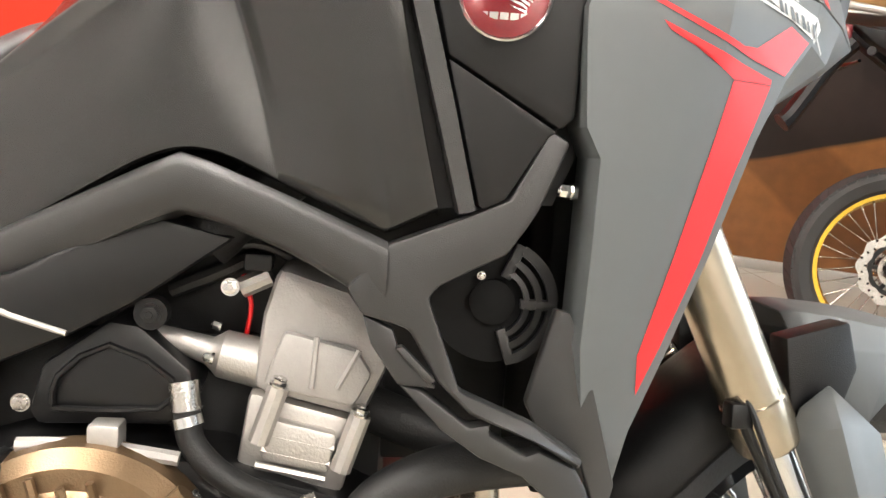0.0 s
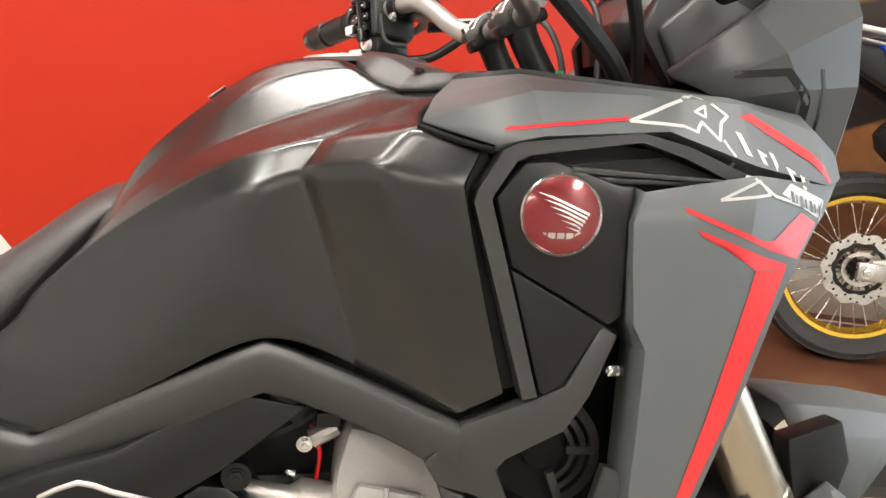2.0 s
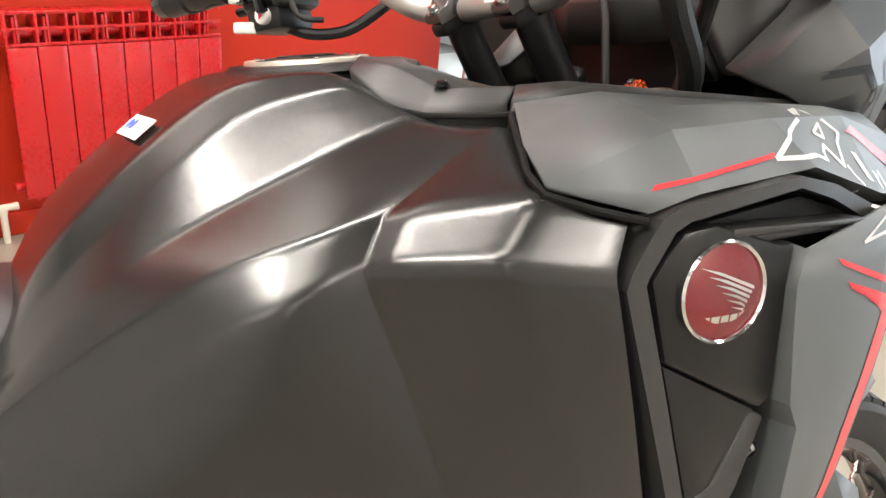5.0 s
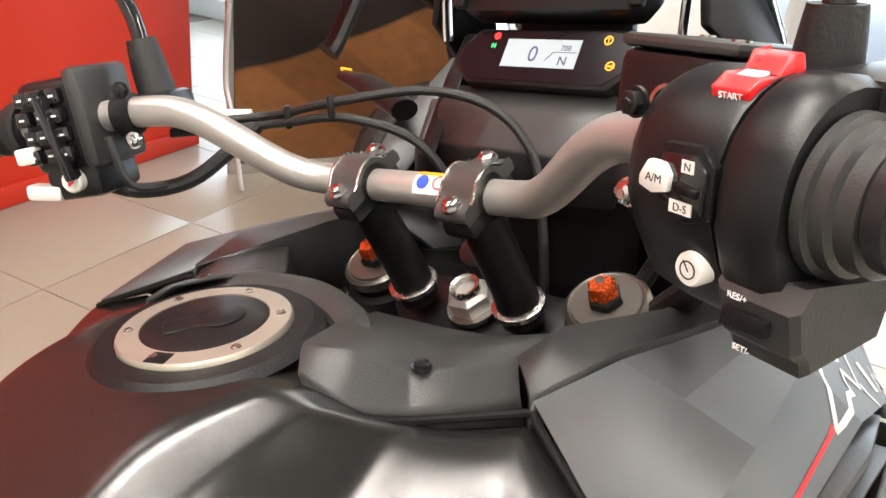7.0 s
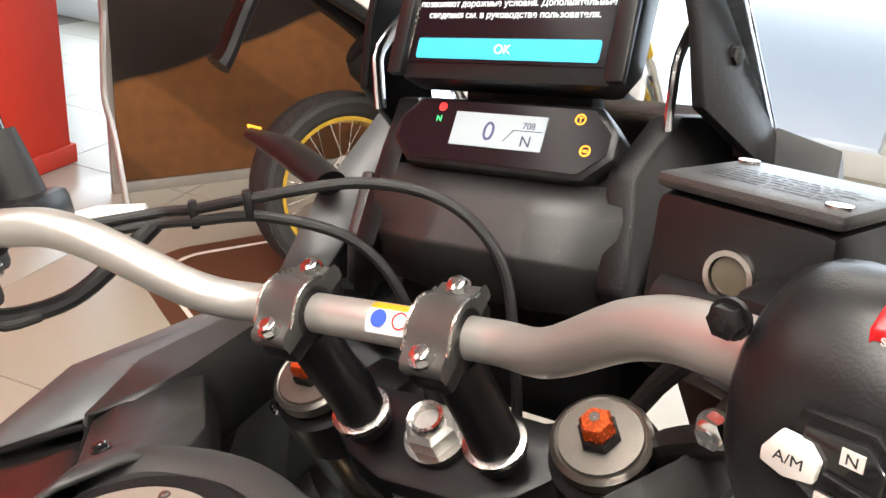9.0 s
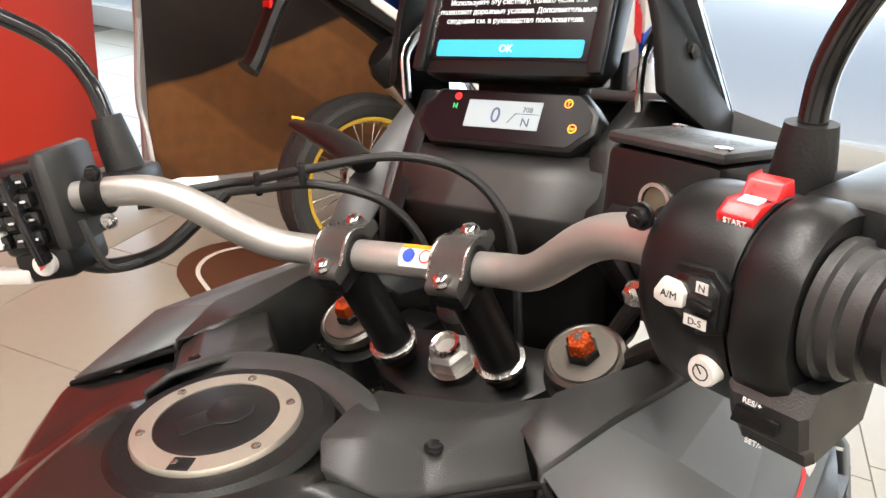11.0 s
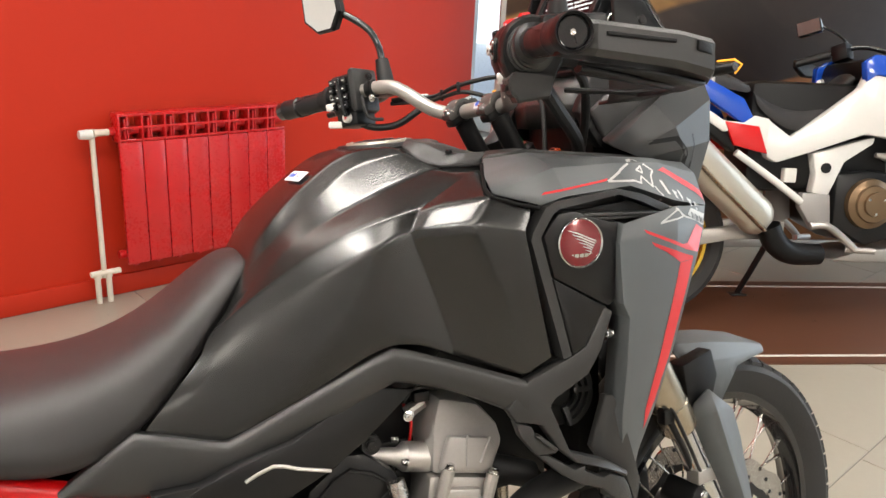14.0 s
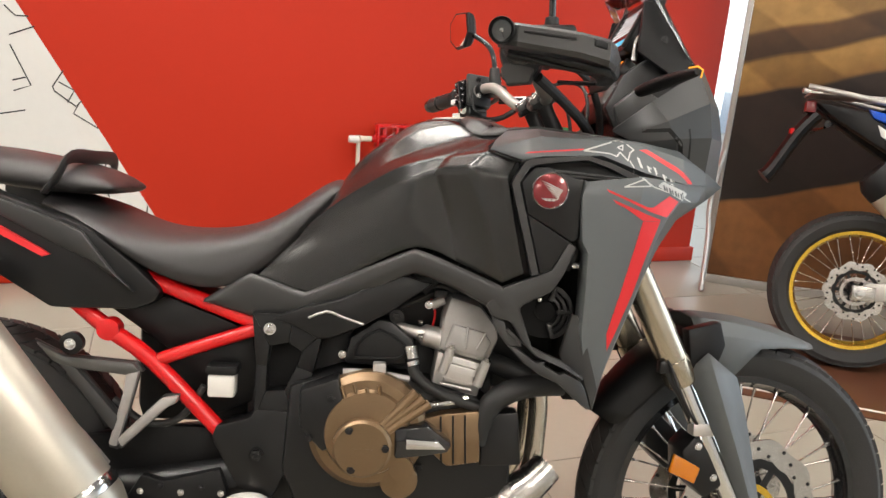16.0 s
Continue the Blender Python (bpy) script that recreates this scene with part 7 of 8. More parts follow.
# ---- hand guard
for s in (-1,):
    path = [(-0.132, 0.430), (-0.108, 0.446), (-0.018, 0.460), (0.024, 0.460), (0.040, 0.440), (0.058, 0.395), (0.066, 0.330), (0.050, 0.265)]
    lows = [1.197, 1.192, 1.180, 1.171, 1.166, 1.164, 1.162, 1.160]
    tops = [1.226, 1.2245, 1.215, 1.208, 1.202, 1.196, 1.190, 1.186]
    rows = []
    for (x, y), a, b in zip(path, lows, tops):
        rows.append([(x, y - 0.024, a - 0.003), (x, y - 0.006, a - 0.001), (x, y, a + (b - a) * 0.16), (x, y, a + (b - a) * 0.86), (x, y - 0.005, b), (x, y - 0.022, b + 0.001)])
    bm = sheet(rows, -1)
    bm.verts.index_update()
    crease(bm, lambda a, b: a % 6 == b % 6 and a % 6 in (1, 2, 3, 4), 0.95)
    crease(bm, lambda a, b: a // 6 == b // 6 and a // 6 in (1, 2, 3, 4), 0.93)
    bm.transform(STEER.inverted())
    guard = part("hand_guard", turned_in(bm, s), TRIM, bike, "grey plastic hand guard fixed to the bar end", 18, (("SOLIDIFY", 0.004),))
    slot = plate([(-0.100, 0.4500, 1.2135), (-0.026, 0.4612, 1.2065), (-0.026, 0.4612, 1.2025), (-0.100, 0.4500, 1.2095)], -1, 0.003, 0.001)
    slot.transform(STEER.inverted())
    part("guard_groove", turned_in(slot, s), PLASTIC, guard)
    win = plate([(0.000, 0.4628, 1.206), (0.020, 0.4610, 1.202), (0.020, 0.4610, 1.192), (0.000, 0.4628, 1.196)], -1, 0.004, 0.001)
    win.transform(STEER.inverted())
    part("guard_slot", turned_in(win, s), PLASTIC, guard)
    part("guard_eye", ring(bar_frame(s), 0.224, [(0.0164, 0.0), (0.0196, 0.001), (0.0196, 0.018), (0.0184, 0.021), (0.0164, 0.0185)], 40, True), SATIN, guard)
    under = tube([(-0.120, -0.430, 1.180), (-0.040, -0.430, 1.168), (0.040, -0.40, 1.164), (0.050, -0.32, 1.164), (0.000, -0.24, 1.172)], 0.007, 10, 4, 0.5)
    under.transform(STEER.inverted())
    part("guard_brace", turned_in(under, s), PLASTIC, guard)
    tray = sheet([[(-0.118, 0.428, 1.188), (-0.030, 0.448, 1.176), (0.030, 0.442, 1.168), (0.052, 0.390, 1.165), (0.060, 0.330, 1.163)], [(-0.112, 0.415, 1.180), (-0.040, 0.420, 1.170), (0.010, 0.415, 1.164), (0.030, 0.375, 1.162), (0.040, 0.325, 1.162)]], -1)
    tray.transform(STEER.inverted())
    part("guard_tray", turned_in(tray, s), PLASTIC, guard, "", 60, (("SOLIDIFY", 0.004),))

# ---- cables
cab = [((-0.020, 0.232, 1.196), (0.034, 0.190, 1.197), (0.040, 0.160, 1.200), (0.046, 0.116, 1.208), (0.078, 0.050, 1.214), (0.096, 0.000, 1.200), (0.100, -0.032, 1.165), (0.098, -0.040, 1.110), (0.095, -0.040, 1.040)),
       ((-0.020, 0.236, 1.190), (0.030, 0.190, 1.190), (0.038, 0.156, 1.193), (0.050, 0.104, 1.196), (0.074, 0.056, 1.176), (0.086, 0.030, 1.130), (0.090, 0.020, 1.050))]
for line in cab:
    part("control_cable", turned_in(tube(line, 0.0037, 10, 6)), RUBBER, bike, "black control cable")
for p in (Vector(cab[0][2]), Vector(cab[0][3])):
    part("cable_clip", turned_in(block((-0.003, -0.0055, -0.013), (0.003, 0.0055, 0.006), 0.002, Matrix.Translation(p) @ Matrix.Rotation(radians(-45), 4, "Z"))), PLASTIC, bike)
part("left_harness", turned_in(tube([(-0.080, 0.262, 1.164), (-0.055, 0.240, 1.150), (-0.020, 0.220, 1.152), (0.012, 0.204, 1.172), (0.032, 0.190, 1.190)], 0.0062, 10, 5)), RUBBER, bike, "ribbed black harness")
part("right_harness", turned_in(tube([(-0.060, -0.240, 1.165), (-0.010, -0.205, 1.140), (0.050, -0.170, 1.100), (0.085, -0.130, 1.060), (0.095, -0.100, 1.000)], 0.0095, 10, 5)), RUBBER, bike, "taped black harness")
part("right_hose", turned_in(tube([(-0.010, -0.230, 1.200), (0.050, -0.190, 1.170), (0.095, -0.130, 1.100), (0.105, -0.085, 1.020)], 0.0065, 10, 5)), RUBBER, bike)
part("left_wire_loop", turned_in(tube([(-0.090, 0.205, 1.200), (-0.085, 0.195, 1.165), (-0.060, 0.190, 1.160)], 0.003, 8, 4)), RUBBER, bike)
part("green_connector", turned_in(block((0.046, -0.030, 1.090), (0.066, -0.024, 1.112), 0.002, None)), GREENWIRE, bike, "small green connector")
part("ignition_barrel", turned_in(turned([(0.022, 0), (0.022, 0.030), (0.016, 0.034)], facing((0.095, 0, 1.070), -FDIR), 28)), SATIN, bike, "black ignition lock")
part("ignition_face", turned_in(turned([(0.014, 0.034), (0.013, 0.037), (0.004, 0.038), (0.0, 0.036)], facing((0.095, 0, 1.070), -FDIR), 24)), STEEL, bike)
for k, (x, y, z) in enumerate(((0.10, -0.09, 1.02), (0.12, 0.08, 1.03), (0.09, 0.05, 1.02), (0.12, -0.03, 1.01))):
    part("loom_block", block((x - 0.02, y - 0.022, z - 0.02), (x + 0.02, y + 0.022, z + 0.02), 0.006), PLASTIC if k % 2 else SATIN, bike)

# ---------------------------------------------------------------- instruments (fixed to the frame)


def instrument(at, lean):
    """x to the right as the rider sees it, y up the face, z to the rider."""
    nrm = Vector((-math.cos(radians(lean)), 0, math.sin(radians(lean))))
    xx = Vector((0, -1, 0))
    upv = nrm.cross(xx)
    q = Matrix((xx, upv, nrm)).transposed().to_4x4()
    q.translation = at
    return q


LCDM = instrument((0.152, 0.000, 1.2325), 33)
oct_ = [(-0.083, 0.006), (-0.068, 0.023), (0.068, 0.023), (0.083, 0.006), (0.083, -0.010), (0.066, -0.026), (-0.066, -0.026), (-0.083, -0.010)]
lower = part("lower_display", set_at(key(oct_, -0.030, 0.000, 0.003), LCDM), SATIN, bike, "small black display with a grey screen")
part("display_face", set_at(key([(x * 0.94, y * 0.86) for x, y in oct_], 0.0, 0.0012, 0.0), LCDM), SCREEN, lower)
LCDGLOW = glow("lcd_backlight", (0.50, 0.58, 0.62), 0.34)
lcd = part("grey_screen", set_at(key([(-0.0345, -0.011), (0.0345, -0.011), (0.0345, 0.0125), (-0.0345, 0.0125)], 0.0012, 0.0018, 0.0), LCDM), LCDGLOW, lower, "pale backlit screen showing 0 and N")
lettering("speed_digit", "0", 0.0185, LCDM @ pose(-0.006, -0.0062, 0.0019), mat("lcd_dark", (0.05, 0.07, 0.16), 0.5), lcd)
lettering("gear_letter", "N", 0.0105, LCDM @ pose(0.0225, -0.0085, 0.0019), mat("lcd_dark_b", (0.03, 0.04, 0.09), 0.5), lcd)
lettering("odometer", "708", 0.0062, LCDM @ pose(0.0225, 0.0035, 0.0019), mat("lcd_dark_c", (0.03, 0.04, 0.09), 0.5), lcd)
part("lcd_line", set_at(key([(0.006, -0.006), (0.0066, -0.006), (0.0126, 0.0018), (0.0330, 0.0018), (0.0330, 0.0023), (0.012, 0.0023)], 0.0018, 0.002, 0.0), LCDM), mat("lcd_dark_d", (0.03, 0.04, 0.09), 0.5), lcd)
lamp_red, lamp_amber, lamp_green = glow("red_telltale", (1.0, 0.03, 0.03), 2.5), glow("amber_telltale", (1.0, 0.35, 0.02), 2.5), glow("green_telltale", (0.05, 0.9, 0.25), 1.6)
part("red_telltale", turned([(0.0018, 0.0012), (0.0030, 0.0012), (0.0030, 0.0016), (0.0018, 0.0016)], LCDM @ pose(-0.0470, 0.0150, 0), 20, closed=True), lamp_red, lower)
part("red_telltale", turned([(0.0010, 0.0012), (0.0010, 0.0016)], LCDM @ pose(-0.0470, 0.0150, 0), 12), lamp_red, lower)
lettering("neutral_telltale", "N", 0.0060, LCDM @ pose(-0.0478, 0.0045, 0.0013), lamp_green, lower)
for x, y, text in ((0.0560, 0.0130, "T"), (0.0640, -0.0070, "ABS")):
    part("amber_telltale", turned([(0.0028, 0.0012), (0.0036, 0.0012), (0.0036, 0.0016), (0.0028, 0.0016)], LCDM @ pose(x, y, 0), 22, closed=True), lamp_amber, lower)
    lettering("amber_mark", text, 0.0050 if len(text) == 1 else 0.0026, LCDM @ pose(x, y - (0.0018 if len(text) == 1 else 0.001), 0.0013), lamp_amber, lower)

TFTM = instrument((0.180, 0.000, 1.3245), 26)
tft_o = [(-0.088, 0.054), (0.088, 0.054), (0.086, -0.050), (0.076, -0.066), (-0.076, -0.066), (-0.086, -0.050)]
tft = part("touch_display", set_at(key(tft_o, -0.028, 0.000, 0.004), TFTM), SATIN, bike, "black touch screen showing a Russian notice")
part("display_glass", set_at(key([(-0.0715, -0.0540), (0.0715, -0.0540), (0.0715, 0.0460), (-0.0715, 0.0460)], 0.0, 0.001, 0.0), TFTM), SCREEN, tft)
for e in (-1, 1):
    part("display_rim", block((e * 0.0800 - 0.006, -0.064, -0.002), (e * 0.0800 + 0.006, 0.053, 0.006), 0.002, TFTM), SATIN, tft)
part("display_edge", set_at(key([(-0.0735, -0.0515), (-0.0722, -0.0515), (-0.0722, 0.046), (-0.0735, 0.046)], 0.0, 0.0016, 0.0), TFTM), STEEL, tft)
BUTTON = glow("blue_button", (0.03, 0.42, 0.62), 0.9)
WORDS = glow("screen_words", (0.9, 0.95, 0.95), 1.0)
btn = part("ok_button", set_at(key([(-0.066, -0.0515), (0.066, -0.0515), (0.067, -0.0490), (0.067, -0.0395), (0.066, -0.0375), (-0.066, -0.0375), (-0.067, -0.0395), (-0.067, -0.0490)], 0.001, 0.0014, 0.0), TFTM), BUTTON, tft, "blue OK button")
lettering("ok_word", "OK", 0.0085, TFTM @ pose(0, -0.0475, 0.0016), WORDS, btn)
for i, text in enumerate(("Используйте эту систему, только если это", "позволяют дорожные условия. Дополнительные", "сведения см. в руководстве пользователя.")):
    lettering("notice_line", text, 0.0060, TFTM @ pose(0, -0.0080 - 0.0078 * i, 0.0012), WORDS, tft)
for i in range(5):
    w = 0.058 - 0.006 * (i % 3)
    k0 = -w
    rnd = random.Random(20 + i)
    while k0 < w - 0.006:
        d = 0.006 + rnd.random() * 0.012
        part("notice_bar", block((k0, 0.0012 + 0.0078 * i, 0.0011), (min(k0 + d, w), 0.0040 + 0.0078 * i, 0.0014), 0.0, TFTM), WORDS, tft)
        k0 += d + 0.0016
part("display_stay", block((0.190, -0.05, 1.20), (0.215, 0.05, 1.36), 0.006), PLASTIC, bike)

# panel below the instruments and its side pieces
dash_panel = sheet([[(0.148, 0.088, 1.206), (0.148, 0.030, 1.206), (0.148, -0.030, 1.206), (0.148, -0.088, 1.206)], [(0.136, 0.094, 1.190), (0.132, 0.030, 1.188), (0.132, -0.030, 1.188), (0.136, -0.094, 1.190)], [(0.126, 0.090, 1.160), (0.114, 0.034, 1.164), (0.114, -0.034, 1.164), (0.126, -0.090, 1.160)], [(0.128, 0.082, 1.128), (0.122, 0.040, 1.126), (0.122, -0.040, 1.126), (0.128, -0.082, 1.128)]])
part("dash_panel", soften(dash_panel, 0.0016, 8), TRIM, bike, "charcoal panel under the instruments", 8, (("SOLIDIFY", 0.004),))
part("dash_back", block((0.150, -0.095, 1.02), (0.240, 0.095, 1.215), 0.02), PLASTIC, bike)
for s in BOTH:
    part("dash_cheek", plate([(0.150, 0.096, 1.215), (0.190, 0.110, 1.245), (0.250, 0.125, 1.235), (0.260, 0.130, 1.150), (0.140, 0.130, 1.095), (0.118, 0.104, 1.150)], s, 0.02, 0.004), PLASTIC, bike)
    part("dash_wing", plate([(0.130, 0.120, 1.150), (0.170, 0.135, 1.190), (0.215, 0.145, 1.165), (0.190, 0.150, 1.110), (0.145, 0.140, 1.100)], s, 0.012, 0.004), TRIM, bike)

# ---- front fairing: faceted cowl, screen, stays, indicators
for s in BOTH:
    rows = [
        [(0.125, 0.150, 1.108), (0.185, 0.150, 1.150), (0.262, 0.130, 1.205), (0.300, 0.070, 1.225), (0.312, 0.0, 1.225)],
        [(0.112, 0.190, 1.100), (0.178, 0.197, 1.156), (0.262, 0.190, 1.215), (0.305, 0.100, 1.232), (0.322, 0.0, 1.232)],
        [(0.130, 0.205, 1.090), (0.205, 0.212, 1.122), (0.285, 0.195, 1.160), (0.340, 0.105, 1.160), (0.360, 0.0, 1.160)],
        [(0.150, 0.206, 1.080), (0.225, 0.208, 1.092), (0.300, 0.180, 1.100), (0.356, 0.095, 1.098), (0.380, 0.0, 1.100)],
        [(0.160, 0.170, 1.060), (0.235, 0.180, 1.060), (0.305, 0.150, 1.030), (0.358, 0.078, 1.020), (0.385, 0.0, 1.020)],
        [(0.170, 0.140, 1.040), (0.235, 0.140, 1.030), (0.295, 0.110, 1.000), (0.340, 0.060, 0.985), (0.365, 0.0, 0.980)],
    ]
    bm = sheet(rows, s)
    SHROUD_TREES[s, "cowl"] = BVHTree.FromBMesh(bm)
    cowl = part("front_cowl", bm, COWL, bike, "faceted dark graphite front cowl", 12, (("SOLIDIFY", 0.004),))
    decal("cowl_slot", [(0.160, 1.105), (0.210, 1.110), (0.238, 1.087), (0.247, 1.064), (0.238, 1.066), (0.230, 1.083), (0.207, 1.103), (0.160, 1.099)], s, ("cowl",), PLASTIC, cowl)
    decal("cowl_seam", [(0.248, 1.112), (0.252, 1.112), (0.264, 1.050), (0.260, 1.050)], s, ("cowl",), PLASTIC, cowl)
    lamp = plate([(0.356, 0.080, 1.118), (0.366, 0.060, 1.090), (0.372, 0.055, 1.045), (0.356, 0.078, 1.060)], s, 0.03, 0.003)
    part("headlight", lamp, mat("headlight_lens", (0.55, 0.62, 0.66), 0.08, 0.3, 0.05, 20, coat=1.0), bike, "clear headlight lens")
    stay = plate([(0.176, 0.108, 1.352), (0.214, 0.108, 1.350), (0.288, 0.152, 1.200), (0.236, 0.152, 1.204), (0.166, 0.128, 1.254), (0.170, 0.122, 1.300)], s, 0.008, 0.002)
    part("screen_stay", stay, PLASTIC, bike, "black triangular screen stay")
    part("stay_bolt", hexbolt(facing((0.214, s * 0.130, 1.278), (-0.3, s, 0.1)), 0.006, 0.004), SATIN, bike)
    part("stay_bar", tube([(0.166, s * 0.108, 1.240), (0.167, s * 0.109, 1.262), (0.172, s * 0.110, 1.282), (0.206, s * 0.110, 1.304)], 0.0055, 10, 3, 0.5), CHROME, bike, "bright screen bar")
    # indicator on its stalk
    ind = part("indicator", tube([(0.165, s * 0.165, 1.176), (0.180, s * 0.205, 1.184), (0.197, s * 0.250, 1.191), (0.214, s * 0.308, 1.196)], [0.014, 0.016, 0.0150, 0.008], 14, 4, 0.75), PLASTIC, bike, "slim black front indicator with amber edge")
    part("indicator_lens", tube([(0.206, s * 0.285, 1.2045), (0.212, s * 0.308, 1.2045), (0.219, s * 0.314, 1.198), (0.222, s * 0.300, 1.188)], 0.0013, 8, 1), glow("amber_position_light", (1.0, 0.42, 0.03), 1.3), ind, "amber light strip")
rows = []
for t in np.linspace(0, 1, 7):
    z = 1.185 + 0.215 * t
    rows.append([(0.335 - 0.150 * t - 1.6 * y * y, y, z) for y in (-0.150 + 0.03 * t, -0.10, -0.05, 0, 0.05, 0.10, 0.150 - 0.03 * t)])
screen = part("windscreen", sheet(rows), GLASS, bike, "clear low windscreen", 80, (("SOLIDIFY", 0.003),))
EDGE = clear("screen_edge_glass", (0.92, 0.94, 0.95), 0.05, 1.4)
part("screen_edge", tube([rows[-1][k] for k in range(7)], 0.0022, 8, 2), EDGE, screen)
for side in (0, 6):
    part("screen_edge", tube([r[side] for r in rows], 0.0022, 8, 2), EDGE, screen)

# ---------------------------------------------------------------- the white, blue and red motorcycle on the mat
bike2 = thing("motorcycle", MAT @ pose(0, 0, 0.006, -10), "white, blue and red adventure motorcycle with gold spoked wheels", "motorcycle")
wheel(bike2, "rear_wheel", Vector((0.0, 0, 0.331)), 0.331, 0.150, 0.246, GOLD, 32, None, -1, 0.122, "spoked rear wheel with a gold rim")
TURN2 = Matrix.Translation((1.275, 0, 1.06)) @ Matrix.Rotation(radians(36), 4, Vector((-math.sin(RAKE), 0, math.cos(RAKE)))) @ Matrix.Translation((-1.215, 0, -1.06))


def front2(bm):
    """Turns a front-end shape to the left with the fork."""
    bm.transform(TURN2)
    return bm


wheel(bike2, "front_wheel", Vector((1.60, 0, 0.346)), 0.346, 0.092, 0.272, GOLD, 36, TURN2, -1, 0.150, "spoked front wheel with a gold rim", True)
for s in BOTH:
    arm = part("swing_arm", plate([(0.020, 0.118, 0.372), (0.075, 0.122, 0.378), (0.330, 0.126, 0.410), (0.560, 0.120, 0.430), (0.560, 0.120, 0.360), (0.330, 0.126, 0.352), (0.075, 0.122, 0.306), (0.020, 0.118, 0.312)], s, 0.035, 0.006), ALU, bike2, "silver swing arm")
    part("axle_block", block((-0.030, -0.012, -0.030), (0.060, 0.012, 0.032), 0.005, Matrix.Translation((0.0, s * 0.128, 0.331))), STEEL, arm)
    part("axle_nut", hexbolt(facing((0.0, s * 0.140, 0.331), (0, s, 0)), 0.016, 0.014), CHROME, arm)
    body = part("body_panel", plate([(0.430, 0.160, 0.700), (0.385, 0.150, 0.835), (0.430, 0.150, 0.860), (0.530, 0.160, 0.790), (0.640, 0.170, 0.870), (0.800, 0.190, 1.000), (0.820, 0.195, 1.060), (0.900, 0.210, 1.050), (1.030, 0.230, 1.080), (1.130, 0.245, 1.050), (1.160, 0.245, 0.800), (1.060, 0.230, 0.775), (0.830, 0.205, 0.808), (0.620, 0.180, 0.730), (0.470, 0.165, 0.680)], s, 0.05, 0.012), WHITEPAINT, bike2, "gloss white side panel")
    part("blue_panel", plate([(0.812, 0.200, 1.020), (0.806, 0.190, 1.105), (0.860, 0.180, 1.138), (1.000, 0.200, 1.118), (1.120, 0.235, 1.085), (1.128, 0.252, 1.010), (1.000, 0.238, 1.060), (0.900, 0.218, 1.042), (0.850, 0.208, 1.050)], s, 0.04, 0.008), BLUEPAINT, bike2, "gloss blue tank panel")
    part("tank_recess", plate([(0.905, 0.200, 1.112), (1.000, 0.215, 1.100), (1.080, 0.235, 1.080), (1.000, 0.234, 1.066), (0.930, 0.215, 1.070)], s, 0.01, 0.003), PLASTIC, bike2)
    part("red_flash", plate([(1.128, 0.255, 1.000), (1.165, 0.258, 0.930), (1.170, 0.256, 0.820), (1.135, 0.252, 0.860)], s, 0.02, 0.004), REDPAINT, bike2)
    part("badge_panel", plate([(1.165, 0.262, 1.040), (1.260, 0.262, 1.075), (1.320, 0.240, 1.010), (1.230, 0.262, 0.900), (1.180, 0.262, 0.860)], s, 0.03, 0.006), WHITEPAINT, bike2, "white shroud with a small round badge")
    part("badge", turned([(0.026, 0), (0.026, 0.004), (0.0, 0.006)], facing((1.205, s * 0.263, 0.990), (0, s, 0)), 24), GLOSSBLACK, bike2)
    part("shroud", plate([(1.260, 0.240, 1.085), (1.400, 0.170, 1.060), (1.440, 0.140, 1.000), (1.330, 0.225, 0.960), (1.250, 0.240, 0.780), (1.220, 0.240, 0.700), (1.190, 0.245, 0.850)], s, 0.03, 0.006), BLUEPAINT, bike2, "blue shroud")
    part("red_panel", plate([(1.300, 0.243, 0.955), (1.360, 0.200, 0.930), (1.270, 0.232, 0.800)], s, 0.012, 0.003), REDPAINT, bike2)
    tailp = part("tail_panel", plate([(-0.080, 0.120, 1.072), (0.120, 0.140, 1.035), (0.316, 0.150, 0.940), (0.362, 0.152, 0.865), (0.320, 0.150, 0.838), (0.250, 0.150, 0.880), (0.070, 0.140, 0.990), (-0.060, 0.125, 1.035)], s, 0.05, 0.008), BLUEPAINT, bike2, "blue tail panel")
    part("tail_white_strip", plate([(-0.040, 0.128, 1.012), (0.235, 0.153, 0.848), (0.320, 0.156, 0.842), (0.365, 0.156, 0.872), (0.430, 0.156, 0.860), (0.425, 0.156, 0.720), (0.385, 0.156, 0.826), (0.300, 0.154, 0.815), (0.233, 0.152, 0.802), (-0.022, 0.128, 0.968)], s, 0.03, 0.004), WHITEPAINT, tailp)
    part("tail_red_patch", plate([(0.236, 0.158, 0.845), (0.385, 0.160, 0.828), (0.430, 0.160, 0.716), (0.282, 0.157, 0.748)], s, 0.02, 0.004), REDPAINT, tailp, "dark red patch")
    part("tail_black", plate([(-0.270, 0.080, 1.085), (-0.080, 0.110, 1.060), (0.300, 0.145, 0.790), (0.290, 0.145, 0.720), (0.060, 0.130, 0.880), (-0.200, 0.085, 1.030)], s, 0.06, 0.006), PLASTIC, bike2)
    part("rack_rail", tube([(-0.310, s * 0.070, 1.148), (-0.150, s * 0.100, 1.122), (0.120, s * 0.118, 1.080), (0.172, s * 0.120, 1.060), (0.182, s * 0.120, 1.000)], 0.012, 12, 4), ALU, bike2, "silver luggage rack rail")
    part("frame_plate", plate([(0.630, 0.160, 0.726), (0.700, 0.165, 0.742), (0.895, 0.175, 0.802), (0.890, 0.175, 0.770), (0.770, 0.170, 0.690), (0.735, 0.168, 0.600), (0.712, 0.166, 0.545), (0.640, 0.164, 0.560), (0.650, 0.164, 0.640)], s, 0.05, 0.008), WHITEPAINT, bike2, "white frame plate")
